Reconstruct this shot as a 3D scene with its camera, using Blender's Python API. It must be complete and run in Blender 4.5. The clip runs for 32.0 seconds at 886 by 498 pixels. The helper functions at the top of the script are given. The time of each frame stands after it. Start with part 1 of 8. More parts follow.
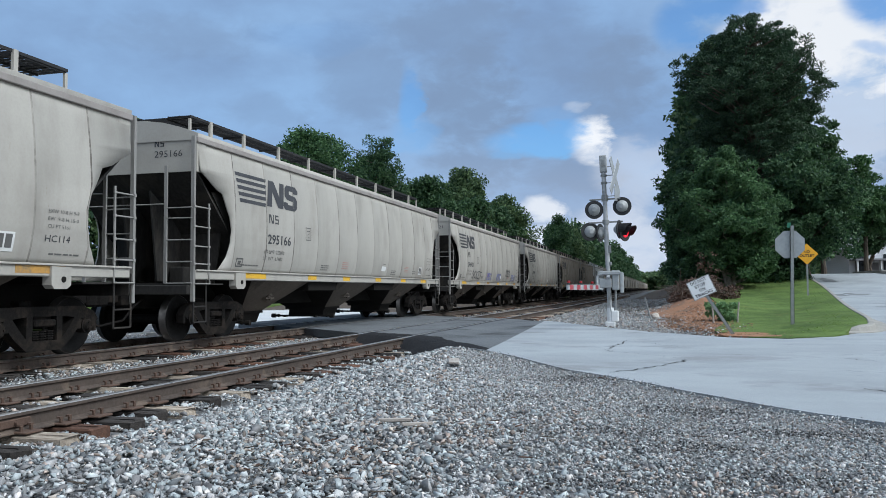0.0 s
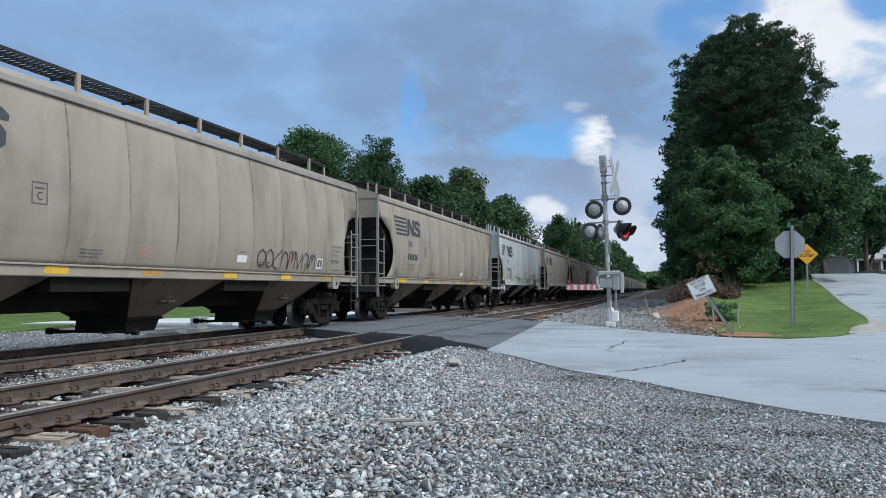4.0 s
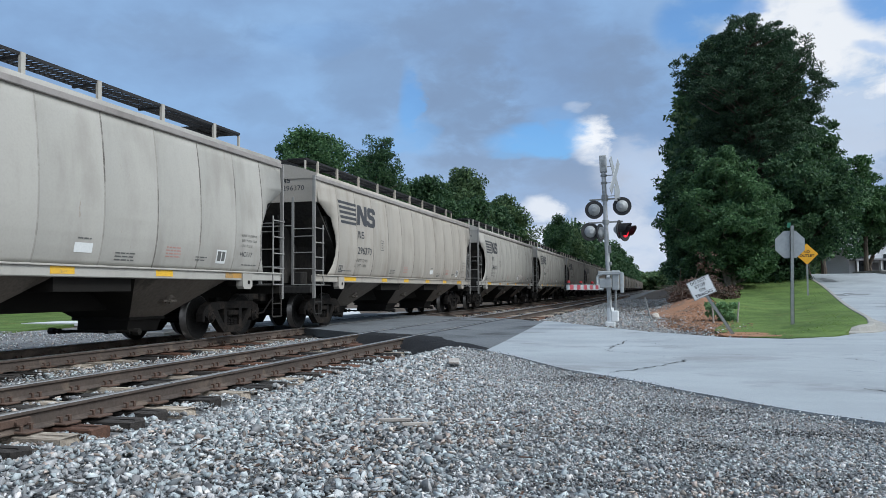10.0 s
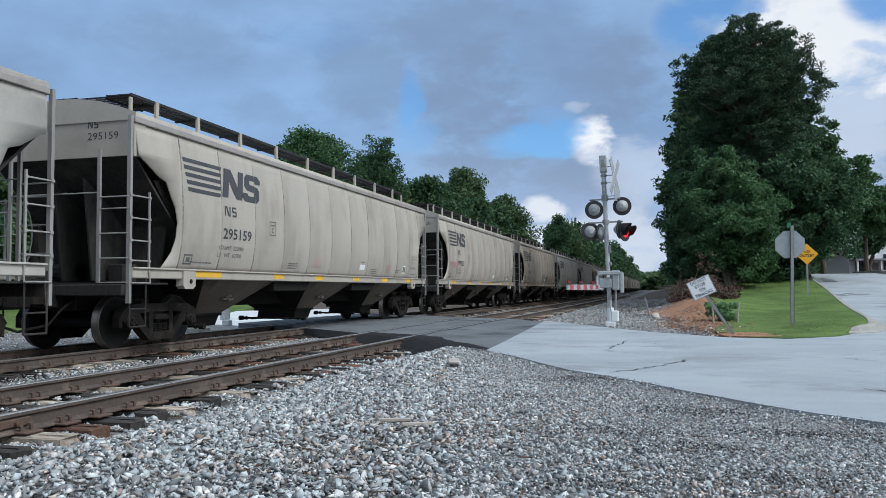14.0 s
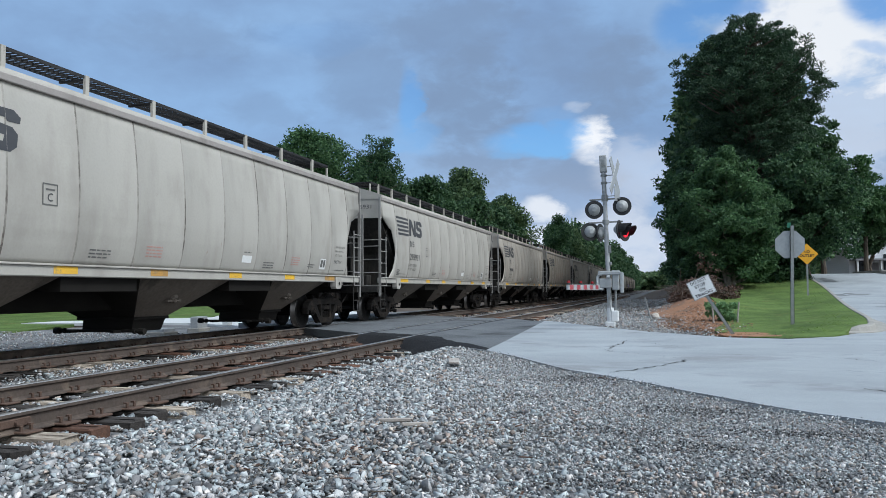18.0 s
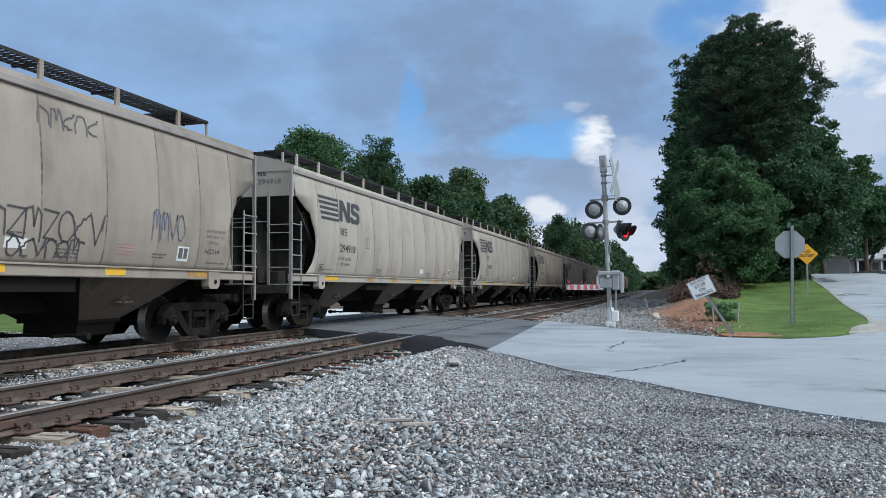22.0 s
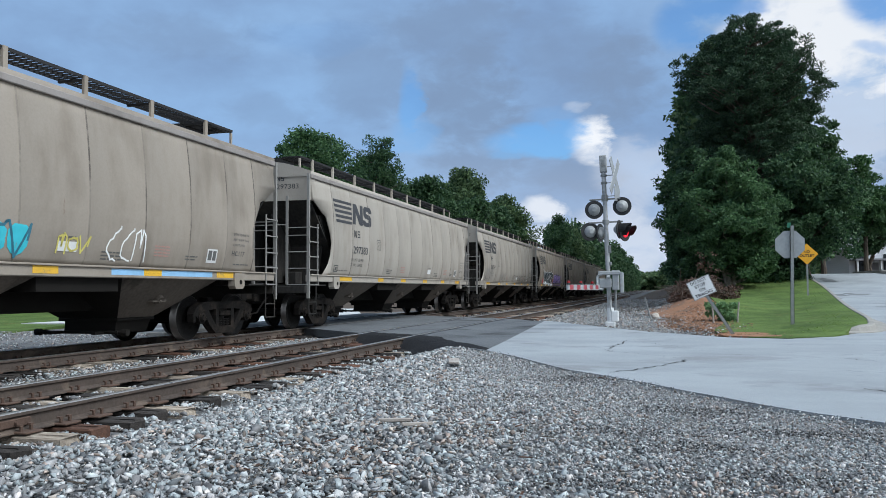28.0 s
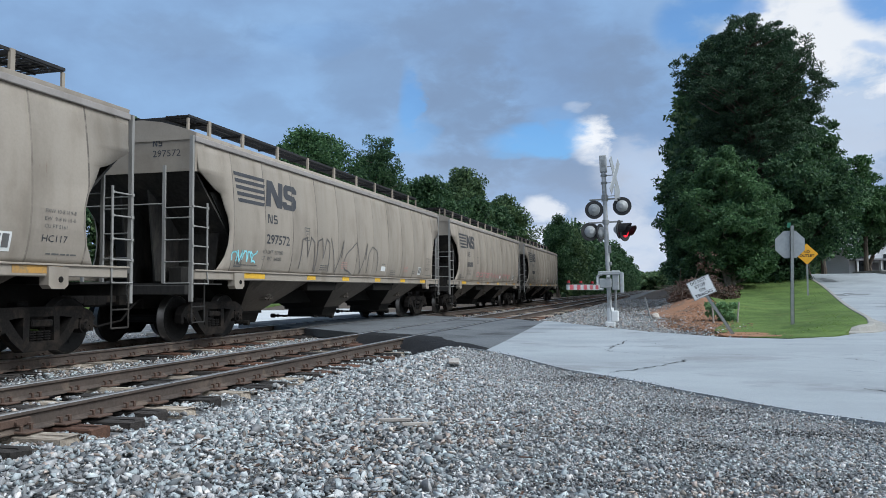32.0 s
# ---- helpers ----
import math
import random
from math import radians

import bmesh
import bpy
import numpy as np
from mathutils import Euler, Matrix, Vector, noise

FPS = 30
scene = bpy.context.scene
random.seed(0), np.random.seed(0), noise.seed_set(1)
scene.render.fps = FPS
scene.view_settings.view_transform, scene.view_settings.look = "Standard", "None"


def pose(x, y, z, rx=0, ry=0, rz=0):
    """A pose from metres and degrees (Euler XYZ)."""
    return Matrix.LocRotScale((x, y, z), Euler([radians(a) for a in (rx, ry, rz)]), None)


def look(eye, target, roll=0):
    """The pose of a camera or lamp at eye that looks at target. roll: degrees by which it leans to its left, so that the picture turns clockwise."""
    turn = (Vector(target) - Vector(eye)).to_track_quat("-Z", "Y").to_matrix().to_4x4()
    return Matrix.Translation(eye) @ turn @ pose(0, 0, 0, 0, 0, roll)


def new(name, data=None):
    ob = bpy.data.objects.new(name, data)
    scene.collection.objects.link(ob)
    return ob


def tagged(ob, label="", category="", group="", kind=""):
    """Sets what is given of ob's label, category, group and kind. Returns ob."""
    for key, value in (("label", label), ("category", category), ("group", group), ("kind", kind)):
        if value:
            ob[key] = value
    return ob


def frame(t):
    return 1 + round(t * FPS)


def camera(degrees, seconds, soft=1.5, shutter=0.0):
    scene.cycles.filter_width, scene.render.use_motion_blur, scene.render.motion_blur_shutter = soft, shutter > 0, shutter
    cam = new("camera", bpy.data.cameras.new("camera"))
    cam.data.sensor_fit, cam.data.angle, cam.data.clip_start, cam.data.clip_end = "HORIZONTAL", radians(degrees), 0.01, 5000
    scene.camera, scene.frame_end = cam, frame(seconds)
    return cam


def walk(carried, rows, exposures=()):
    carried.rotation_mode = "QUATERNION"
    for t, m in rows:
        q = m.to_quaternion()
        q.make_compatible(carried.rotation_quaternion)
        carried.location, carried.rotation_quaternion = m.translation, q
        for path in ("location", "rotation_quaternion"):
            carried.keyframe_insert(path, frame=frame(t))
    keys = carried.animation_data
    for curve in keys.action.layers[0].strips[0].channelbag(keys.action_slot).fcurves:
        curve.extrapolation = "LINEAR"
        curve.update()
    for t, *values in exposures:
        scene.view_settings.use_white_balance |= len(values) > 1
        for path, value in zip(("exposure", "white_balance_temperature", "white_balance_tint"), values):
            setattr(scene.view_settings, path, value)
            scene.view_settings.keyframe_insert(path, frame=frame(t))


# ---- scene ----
cam = camera(58.38, 32.0, soft=0.7)
EYE = Vector((0.0, 0.0, 0.984))
VIEW = look(EYE, EYE + Vector((-0.26293, 0.96343, 0.05176)), -0.40)
walk(cam, [(0.0, VIEW), (32.0, VIEW)])

# ------------------------------------------------------------- sky and sun
SUN_EL, SUN_AZ = 47.0, 105.0        # degrees; azimuth from +y towards +x
sun_dir = Vector((math.sin(radians(SUN_AZ)) * math.cos(radians(SUN_EL)),
                  math.cos(radians(SUN_AZ)) * math.cos(radians(SUN_EL)), math.sin(radians(SUN_EL))))
sun_data = bpy.data.lights.new("sun", "SUN")
sun_data.energy, sun_data.angle, sun_data.color = 2.45, radians(20), (0.90, 0.962, 1.0)
sun = new("sun", sun_data)
sun.matrix_world = look(sun_dir * 60, (0, 0, 0))


def nodes_of(owner):
    owner.use_nodes = True
    nt = owner.node_tree
    nt.nodes.clear()
    return nt


class Net:
    """Short hand for building node trees."""

    def __init__(self, tree):
        self.t = tree

    def add(self, kind, **values):
        n = self.t.nodes.new(kind)
        for k, v in values.items():
            if k == "operation":
                n.operation = v
            elif k == "data_type":
                n.data_type = v
            elif k == "blend_type":
                n.blend_type = v
        return n

    def link(self, a, b):
        self.t.links.new(a, b)

    def put(self, sock, v):
        if isinstance(v, bpy.types.NodeSocket):
            self.link(v, sock)
        elif isinstance(v, (tuple, list)) and len(v) == 3 and sock.type == "RGBA":
            sock.default_value = (*v, 1)
        else:
            sock.default_value = v

    def math(self, op, a, b=0.0, c=0.0):
        n = self.add("ShaderNodeMath", operation=op)
        for s, v in zip(n.inputs, (a, b, c)):
            self.put(s, v)
        return n.outputs[0]

    def mix(self, f, a, b, blend="MIX"):
        n = self.add("ShaderNodeMix", data_type="RGBA", blend_type=blend)
        self.put(n.inputs[0], f)
        self.put(n.inputs[6], a)
        self.put(n.inputs[7], b)
        return n.outputs[2]

    def ramp(self, f, lo, hi, a=0.0, b=1.0):
        n = self.add("ShaderNodeMapRange")
        n.interpolation_type = "SMOOTHSTEP"
        for s, v in zip(n.inputs, (f, lo, hi, a, b)):
            self.put(s, v)
        return n.outputs[0]

    def noise(self, vec, scale, detail=4.0, rough=0.55, distort=0.0):
        n = self.add("ShaderNodeTexNoise")
        if vec is not None:
            self.link(vec, n.inputs["Vector"])
        n.inputs["Scale"].default_value = scale
        n.inputs["Detail"].default_value = detail
        n.inputs["Roughness"].default_value = rough
        n.inputs["Distortion"].default_value = distort
        return n.outputs["Fac"]


def make_world():
    world = bpy.data.worlds.new("sky")
    scene.world = world
    nt = nodes_of(world)
    N = Net(nt)
    coord = N.add("ShaderNodeTexCoord").outputs["Generated"]
    sky = N.add("ShaderNodeTexSky")
    sky.sky_type, sky.sun_disc = "NISHITA", False
    sky.sun_elevation, sky.sun_rotation = radians(SUN_EL), radians(SUN_AZ)
    blue = N.mix(1.0, sky.outputs[0], (0.078, 0.127, 0.172), "MULTIPLY")
    sep = N.add("ShaderNodeSeparateXYZ")
    N.link(coord, sep.inputs[0])
    # cloud layer: soft stretched noise
    flat = N.add("ShaderNodeMapping")
    flat.inputs["Scale"].default_value = (1.0, 1.0, 1.9)
    flat.inputs["Location"].default_value = (0.35, 0.1, 0.2)
    N.link(coord, flat.inputs[0])
    big = N.noise(flat.outputs[0], 2.6, 5.0, 0.5, 0.3)
    fine = N.noise(flat.outputs[0], 8.0, 6.0, 0.55, 0.4)

    puff = N.noise(flat.outputs[0], 22.0, 6.0, 0.6, 0.3)
    rough = N.math("ADD", N.math("MULTIPLY", fine, 0.6), N.math("MULTIPLY", puff, 0.4))

    # flat coordinates on the part of the sky round the line of the tracks
    axes = VIEW.to_3x3()

    def along(v):
        d = N.add("ShaderNodeVectorMath", operation="DOT_PRODUCT")
        N.link(coord, d.inputs[0])
        d.inputs[1].default_value = v
        return d.outputs["Value"]
    ahead = along(-axes.col[2])
    depth = N.math("MAXIMUM", ahead, 0.15)
    soft = N.noise(flat.outputs[0], 5.0, 5.0, 0.6, 0.2)
    across = N.math("ADD", N.math("DIVIDE", along(axes.col[0]), depth), N.math("MULTIPLY", N.math("SUBTRACT", rough, 0.5), 0.075))
    above = N.math("ADD", N.math("DIVIDE", along(axes.col[1]), depth), N.math("MULTIPLY", N.math("SUBTRACT", soft, 0.5), 0.06))
    front = N.ramp(ahead, 0.3, 0.6)

    ragged = N.math("ADD", N.math("MULTIPLY", N.math("SUBTRACT", puff, 0.5), 2.6), N.math("MULTIPLY", N.math("SUBTRACT", fine, 0.5), 2.2))

    def spot(u, v, ru, rv, strength=1.0, edge=0.1):
        a = N.math("DIVIDE", N.math("SUBTRACT", across, (u - 784) / 1403.5), ru / 1403.5)
        b = N.math("DIVIDE", N.math("SUBTRACT", above, (441 - v) / 1403.5), rv / 1403.5)
        r = N.math("ADD", N.math("ADD", N.math("MULTIPLY", a, a), N.math("MULTIPLY", b, b)), ragged)
        return N.math("MULTIPLY", N.ramp(r, 1.6, edge, 0.0, strength), front)

    def either(*xs):
        r = xs[0]
        for x in xs[1:]:
            r = N.math("MAXIMUM", r, x)
        return r
    holes = either(spot(950, 252, 86, 32, 1.0), spot(1000, 228, 44, 24, 0.9), spot(905, 272, 40, 16, 0.6), spot(722, 190, 20, 60, 0.8), spot(735, 235, 40, 36, 0.45), spot(705, 262, 60, 14, 0.35),
                   spot(1205, 45, 48, 52, 0.85), spot(1262, 8, 80, 30, 0.9), spot(1552, 12, 60, 48), spot(1545, 92, 36, 12, 0.5), spot(985, 205, 50, 20, 0.3), spot(560, 60, 120, 30, 0.15))
    glow = either(spot(1046, 246, 44, 40, 1.0), spot(1465, 62, 150, 105, 1.0), spot(1360, 22, 60, 30, 0.8), spot(1480, 130, 60, 40, 0.6), spot(1026, 186, 26, 9, 0.25), spot(1505, 220, 110, 90, 0.42), spot(1330, 60, 60, 50, 0.5),
                  spot(962, 378, 40, 20, 0.75), spot(985, 430, 80, 34, 0.65), spot(1110, 440, 110, 70, 0.45), spot(1120, 300, 70, 60, 0.30))
    dark = either(spot(830, 170, 90, 110), spot(860, 300, 110, 46), spot(1000, 315, 95, 40), spot(1100, 150, 90, 85), spot(640, 130, 80, 90, 0.55), spot(790, 50, 130, 60, 0.7), spot(1010, 90, 90, 60, 0.5),
                  spot(330, 60, 150, 40, 0.4), spot(480, 190, 90, 40, 0.35))
    shade = N.ramp(N.math("ADD", N.math("MULTIPLY", big, 0.72), N.math("MULTIPLY", rough, 0.28)), 0.34, 0.68)
    cloud = N.mix(shade, (0.215, 0.335, 0.555), (0.305, 0.515, 0.83))
    cloud = N.mix(N.math("MULTIPLY", dark, 0.85), cloud, (0.215, 0.315, 0.49))
    # paler towards the horizon
    cloud = N.mix(N.ramp(sep.outputs[2], 0.22, 0.0, 0.0, 0.55), cloud, (0.52, 0.60, 0.74))
    cloud = N.mix(glow, cloud, (0.90, 0.94, 1.0))
    # the bright side of the overcast, round the veiled sun
    toward = N.add("ShaderNodeVectorMath", operation="DOT_PRODUCT")
    N.link(coord, toward.inputs[0])
    toward.inputs[1].default_value = sun_dir
    lift = N.ramp(toward.outputs["Value"], 0.1, 1.0, 1.0, 3.2)
    lit = N.add("ShaderNodeVectorMath", operation="SCALE")
    N.link(N.mix(N.ramp(toward.outputs["Value"], 0.0, 0.6), cloud, (0.38, 0.43, 0.488)), lit.inputs[0])
    N.link(lift, lit.inputs["Scale"])
    cover = N.math("SUBTRACT", 1.0, N.math("MULTIPLY", holes, 0.92))
    both = N.mix(cover, blue, lit.outputs[0])
    bg = N.add("ShaderNodeBackground")
    N.link(both, bg.inputs[0])
    bg.inputs[1].default_value = 1.0
    out = N.add("ShaderNodeOutputWorld")
    N.link(bg.outputs[0], out.inputs[0])


make_world()
scene.view_settings.exposure = 0.0


# ------------------------------------------------------------- materials
def surface(name, base, rough=0.7, metal=0.0, tone=None, grain=30.0, large=1.5, amount=0.5, bump=0.2, bump_scale=60.0,
            stain=None, stain_scale=0.8, stain_low=0.5, stain_high=0.68, stretch=None, island=0.0, obj_random=0.0, emit=None, coord="Object", spec=0.4):
    """A surface with grain at two scales, stains and fine relief."""
    m = bpy.data.materials.new(name)
    N = Net(nodes_of(m))
    tc = N.add("ShaderNodeTexCoord").outputs[coord]
    if stretch:
        mp = N.add("ShaderNodeMapping")
        mp.inputs["Scale"].default_value = stretch
        N.link(tc, mp.inputs[0])
        vec = mp.outputs[0]
    else:
        vec = tc
    tone = tone or tuple(c * 0.6 for c in base)
    a = N.noise(vec, grain, 3.0, 0.6)
    b = N.noise(vec, large, 4.0, 0.6)
    f = N.math("ADD", N.math("MULTIPLY", N.math("SUBTRACT", a, 0.5), amount * 1.6), N.math("MULTIPLY", N.math("SUBTRACT", b, 0.5), amount * 2.4))
    f = N.ramp(f, -0.5, 0.5)
    col = N.mix(f, base, tone)
    if stain:
        s = N.noise(vec, stain_scale, 6.0, 0.65, 0.4)
        col = N.mix(N.ramp(s, stain_low, stain_high), col, stain)
    if island:
        g = N.add("ShaderNodeNewGeometry").outputs["Random Per Island"]
        hsv = N.add("ShaderNodeHueSaturation")
        N.link(N.ramp(g, 0.0, 1.0, 1.0 - island, 1.0 + island), hsv.inputs["Value"])
        N.link(col, hsv.inputs["Color"])
        col = hsv.outputs[0]
    if obj_random:
        g = N.add("ShaderNodeObjectInfo").outputs["Random"]
        hsv = N.add("ShaderNodeHueSaturation")
        N.link(N.ramp(g, 0.0, 1.0, 1.0 - obj_random, 1.0 + obj_random), hsv.inputs["Value"])
        N.link(col, hsv.inputs["Color"])
        col = hsv.outputs[0]
    bs = N.add("ShaderNodeBsdfPrincipled")
    N.put(bs.inputs["Base Color"], col)
    bs.inputs["Metallic"].default_value = metal
    bs.inputs["Specular IOR Level"].default_value = spec
    N.put(bs.inputs["Roughness"], N.ramp(a, 0.2, 0.8, max(0.05, rough - 0.1), min(1.0, rough + 0.1)))
    if bump:
        bp = N.add("ShaderNodeBump")
        bp.inputs["Strength"].default_value = bump
        bp.inputs["Distance"].default_value = 0.02
        N.link(N.noise(vec, bump_scale, 4.0, 0.6), bp.inputs["Height"])
        N.link(bp.outputs[0], bs.inputs["Normal"])
    if emit:
        N.put(bs.inputs["Emission Color"], emit[0])
        bs.inputs["Emission Strength"].default_value = emit[1]
    out = N.add("ShaderNodeOutputMaterial")
    N.link(bs.outputs[0], out.inputs[0])
    return m


def pebbles(name, tones):
    """Crushed stone: every stone takes its own tone and a slight tint, with a fine grain."""
    m = bpy.data.materials.new(name)
    N = Net(nodes_of(m))
    r = N.add("ShaderNodeNewGeometry").outputs["Random Per Island"]
    tc = N.add("ShaderNodeTexCoord").outputs["Object"]
    rampn = N.add("ShaderNodeValToRGB")
    el = rampn.color_ramp.elements
    while len(el) < len(tones):
        el.new(0.5)
    for e, (p, c) in zip(el, tones):
        e.position, e.color = p, (*c, 1)
    N.link(r, rampn.inputs[0])
    # tint: blue-green, neutral or rosy, by another slice of the same number
    k = N.math("FRACT", N.math("MULTIPLY", r, 37.0))
    tint = N.mix(N.ramp(k, 0.1, 0.9), (0.94, 1.0, 1.015), (1.06, 0.985, 0.965))
    col = N.mix(1.0, rampn.outputs[0], tint, "MULTIPLY")
    grain = N.noise(tc, 55.0, 3.0, 0.6)
    col = N.mix(N.ramp(grain, 0.35, 0.75, 0.0, 0.35), col, (0.10, 0.105, 0.11))
    bs = N.add("ShaderNodeBsdfPrincipled")
    N.link(col, bs.inputs["Base Color"])
    bs.inputs["Roughness"].default_value = 0.75
    bs.inputs["Specular IOR Level"].default_value = 0.35
    out = N.add("ShaderNodeOutputMaterial")
    N.link(bs.outputs[0], out.inputs[0])
    return m


def leafy(name, a, b, trans=0.35):
    """Leaves: colour differs from leaf to leaf, light comes through."""
    m = bpy.data.materials.new(name)
    N = Net(nodes_of(m))
    r = N.add("ShaderNodeNewGeometry").outputs["Random Per Island"]
    tc = N.add("ShaderNodeTexCoord").outputs["Object"]
    f = N.math("ADD", N.math("MULTIPLY", r, 0.6), N.math("MULTIPLY", N.noise(tc, 0.6, 3.0), 0.5))
    col = N.mix(N.ramp(f, 0.15, 0.95), a, b)
    d = N.add("ShaderNodeBsdfPrincipled")
    N.link(col, d.inputs["Base Color"])
    d.inputs["Roughness"].default_value = 0.6
    d.inputs["Specular IOR Level"].default_value = 0.25
    t = N.add("ShaderNodeBsdfTranslucent")
    N.link(col, t.inputs[0])
    mx = N.add("ShaderNodeMixShader")
    mx.inputs[0].default_value = trans
    N.link(d.outputs[0], mx.inputs[1])
    N.link(t.outputs[0], mx.inputs[2])
    out = N.add("ShaderNodeOutputMaterial")
    N.link(mx.outputs[0], out.inputs[0])
    return m


def car_paint(name, base, grime, rust=(0.16, 0.085, 0.045), dirt=0.5, seam=False):
    """Weathered light paint with vertical streaks, smears and a little rust."""
    m = bpy.data.materials.new(name)
    N = Net(nodes_of(m))
    tc = N.add("ShaderNodeTexCoord").outputs["Object"]
    oi = N.add("ShaderNodeObjectInfo")
    off = N.add("ShaderNodeVectorMath", operation="ADD")
    N.link(tc, off.inputs[0])
    N.link(oi.outputs["Random"], off.inputs[1])
    mp = N.add("ShaderNodeMapping")
    mp.inputs["Scale"].default_value = (0.3, 0.85, 0.28)
    N.link(off.outputs[0], mp.inputs[0])
    streak = N.noise(mp.outputs[0], 2.6, 4.0, 0.52, 0.15)
    blotch = N.noise(off.outputs[0], 0.7, 5.0, 0.6, 0.3)
    fine = N.noise(off.outputs[0], 26.0, 4.0, 0.65)
    f = N.math("ADD", N.math("MULTIPLY", streak, 0.55), N.math("MULTIPLY", blotch, 0.45))
    col = N.mix(N.math("MULTIPLY", N.ramp(f, 0.44, 0.74), dirt * 0.8), base, grime)
    col = N.mix(N.math("MULTIPLY", N.ramp(fine, 0.35, 0.75), 0.16), col, grime)
    spot = N.math("MULTIPLY", N.ramp(N.noise(mp.outputs[0], 7.0, 6.0, 0.7), 0.66, 0.76), 0.55)
    col = N.mix(spot, col, rust)
    if seam:
        line = N.ramp(N.noise(off.outputs[0], 0.9, 4.0, 0.6), 0.40, 0.62, 0.30, 1.0)
        broken = N.ramp(N.noise(off.outputs[0], 9.0, 4.0, 0.7), 0.32, 0.55, 0.35, 1.0)
        col = N.mix(N.math("MULTIPLY", N.math("MULTIPLY", line, broken), 0.95), col, (0.075, 0.06, 0.05))
    bs = N.add("ShaderNodeBsdfPrincipled")
    N.link(col, bs.inputs["Base Color"])
    N.link(N.ramp(streak, 0.3, 0.7, 0.5, 0.75), bs.inputs["Roughness"])
    bs.inputs["Specular IOR Level"].default_value = 0.35
    bp = N.add("ShaderNodeBump")
    bp.inputs["Strength"].default_value, bp.inputs["Distance"].default_value = 0.25, 0.03
    N.link(N.noise(off.outputs[0], 1.1, 3.0, 0.5), bp.inputs["Height"])
    N.link(bp.outputs[0], bs.inputs["Normal"])
    out = N.add("ShaderNodeOutputMaterial")
    N.link(bs.outputs[0], out.inputs[0])
    return m


PAINT_TONES = (("paint_warm", (0.385, 0.347, 0.300), (0.205, 0.175, 0.142), 0.75), ("paint_pale", (0.40, 0.377, 0.338), (0.235, 0.215, 0.188), 0.75),
               ("paint_tan", (0.315, 0.272, 0.225), (0.16, 0.131, 0.102), 0.85), ("paint_white", (0.46, 0.478, 0.482), (0.33, 0.34, 0.34), 0.45))
PAINTS = [car_paint(n, b, g, dirt=d) for n, b, g, d in PAINT_TONES]
SEAMS = {n: car_paint(n + "_seam", b, g, dirt=d, seam=True) for n, b, g, d in PAINT_TONES}
M_EAVE = car_paint("eave_paint", (0.30, 0.272, 0.255), (0.15, 0.13, 0.118), dirt=0.8)
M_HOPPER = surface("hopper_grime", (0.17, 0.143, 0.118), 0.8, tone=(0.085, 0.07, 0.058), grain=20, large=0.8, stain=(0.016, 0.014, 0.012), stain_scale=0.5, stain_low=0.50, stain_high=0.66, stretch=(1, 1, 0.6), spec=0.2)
# near-black that puts the under-car shade into sill, end slopes and outlets
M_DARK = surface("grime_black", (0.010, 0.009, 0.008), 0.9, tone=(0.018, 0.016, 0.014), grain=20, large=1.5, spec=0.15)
# near-black base puts the recess shade into the colour; the stains are grime
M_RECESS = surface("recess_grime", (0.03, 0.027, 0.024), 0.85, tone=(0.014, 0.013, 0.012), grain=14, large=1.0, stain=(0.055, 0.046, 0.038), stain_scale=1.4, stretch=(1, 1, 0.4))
M_BOGIE = surface("bogie_iron", (0.0115, 0.0098, 0.009), 0.85, tone=(0.005, 0.0045, 0.004), grain=30, large=3, stain=(0.026, 0.02, 0.016), stain_scale=3, spec=0.15)
M_WHEEL = surface("wheel_iron", (0.009, 0.0078, 0.0072), 0.7, tone=(0.005, 0.0045, 0.004), grain=30, large=4, metal=0.0, spec=0.22)
M_TREAD = surface("wheel_tread", (0.13, 0.12, 0.115), 0.38, metal=0.8, tone=(0.08, 0.075, 0.07), grain=14, large=4, bump=0.0)
M_YELLOW = surface("reflective_yellow", (0.80, 0.46, 0.03), 0.5, tone=(0.62, 0.36, 0.05), grain=25, large=3, amount=0.4, stain=(0.35, 0.24, 0.10), stain_scale=4, stain_low=0.55, bump=0.05)
M_YELLOW_DULL = surface("reflective_worn", (0.52, 0.28, 0.06), 0.6, tone=(0.36, 0.2, 0.07), grain=25, large=3, stain=(0.25, 0.18, 0.1), stain_scale=4, bump=0.05)
M_MARK = surface("marking_black", (0.034, 0.036, 0.043), 0.65, tone=(0.065, 0.066, 0.07), grain=30, large=3, amount=0.35, bump=0.0)
M_MARK_THIN = surface("stencil_grey", (0.085, 0.084, 0.08), 0.7, tone=(0.14, 0.136, 0.13), bump=0.0)
M_PINK = surface("stencil_red", (0.42, 0.20, 0.17), 0.7, tone=(0.5, 0.3, 0.26), bump=0.0)
M_DECAL = surface("decal_white", (0.75, 0.75, 0.73), 0.6, tone=(0.6, 0.6, 0.58), bump=0.0)
M_GRATE = surface("grating_steel", (0.028, 0.028, 0.03), 0.7, metal=0.2, tone=(0.016, 0.016, 0.017))
M_LADDER = car_paint("ladder_paint", (0.27, 0.26, 0.245), (0.12, 0.11, 0.10), dirt=0.8)
M_RAIL_TOP = surface("rail_head", (0.50, 0.48, 0.46), 0.32, metal=0.9, tone=(0.34, 0.32, 0.30), grain=12, large=0.6, stretch=(8, 0.4, 1), bump=0.05)
M_RAIL = surface("rail_rust", (0.092, 0.069, 0.056), 0.85, tone=(0.055, 0.042, 0.035), grain=30, large=2, stain=(0.14, 0.105, 0.08), stain_scale=2.2)
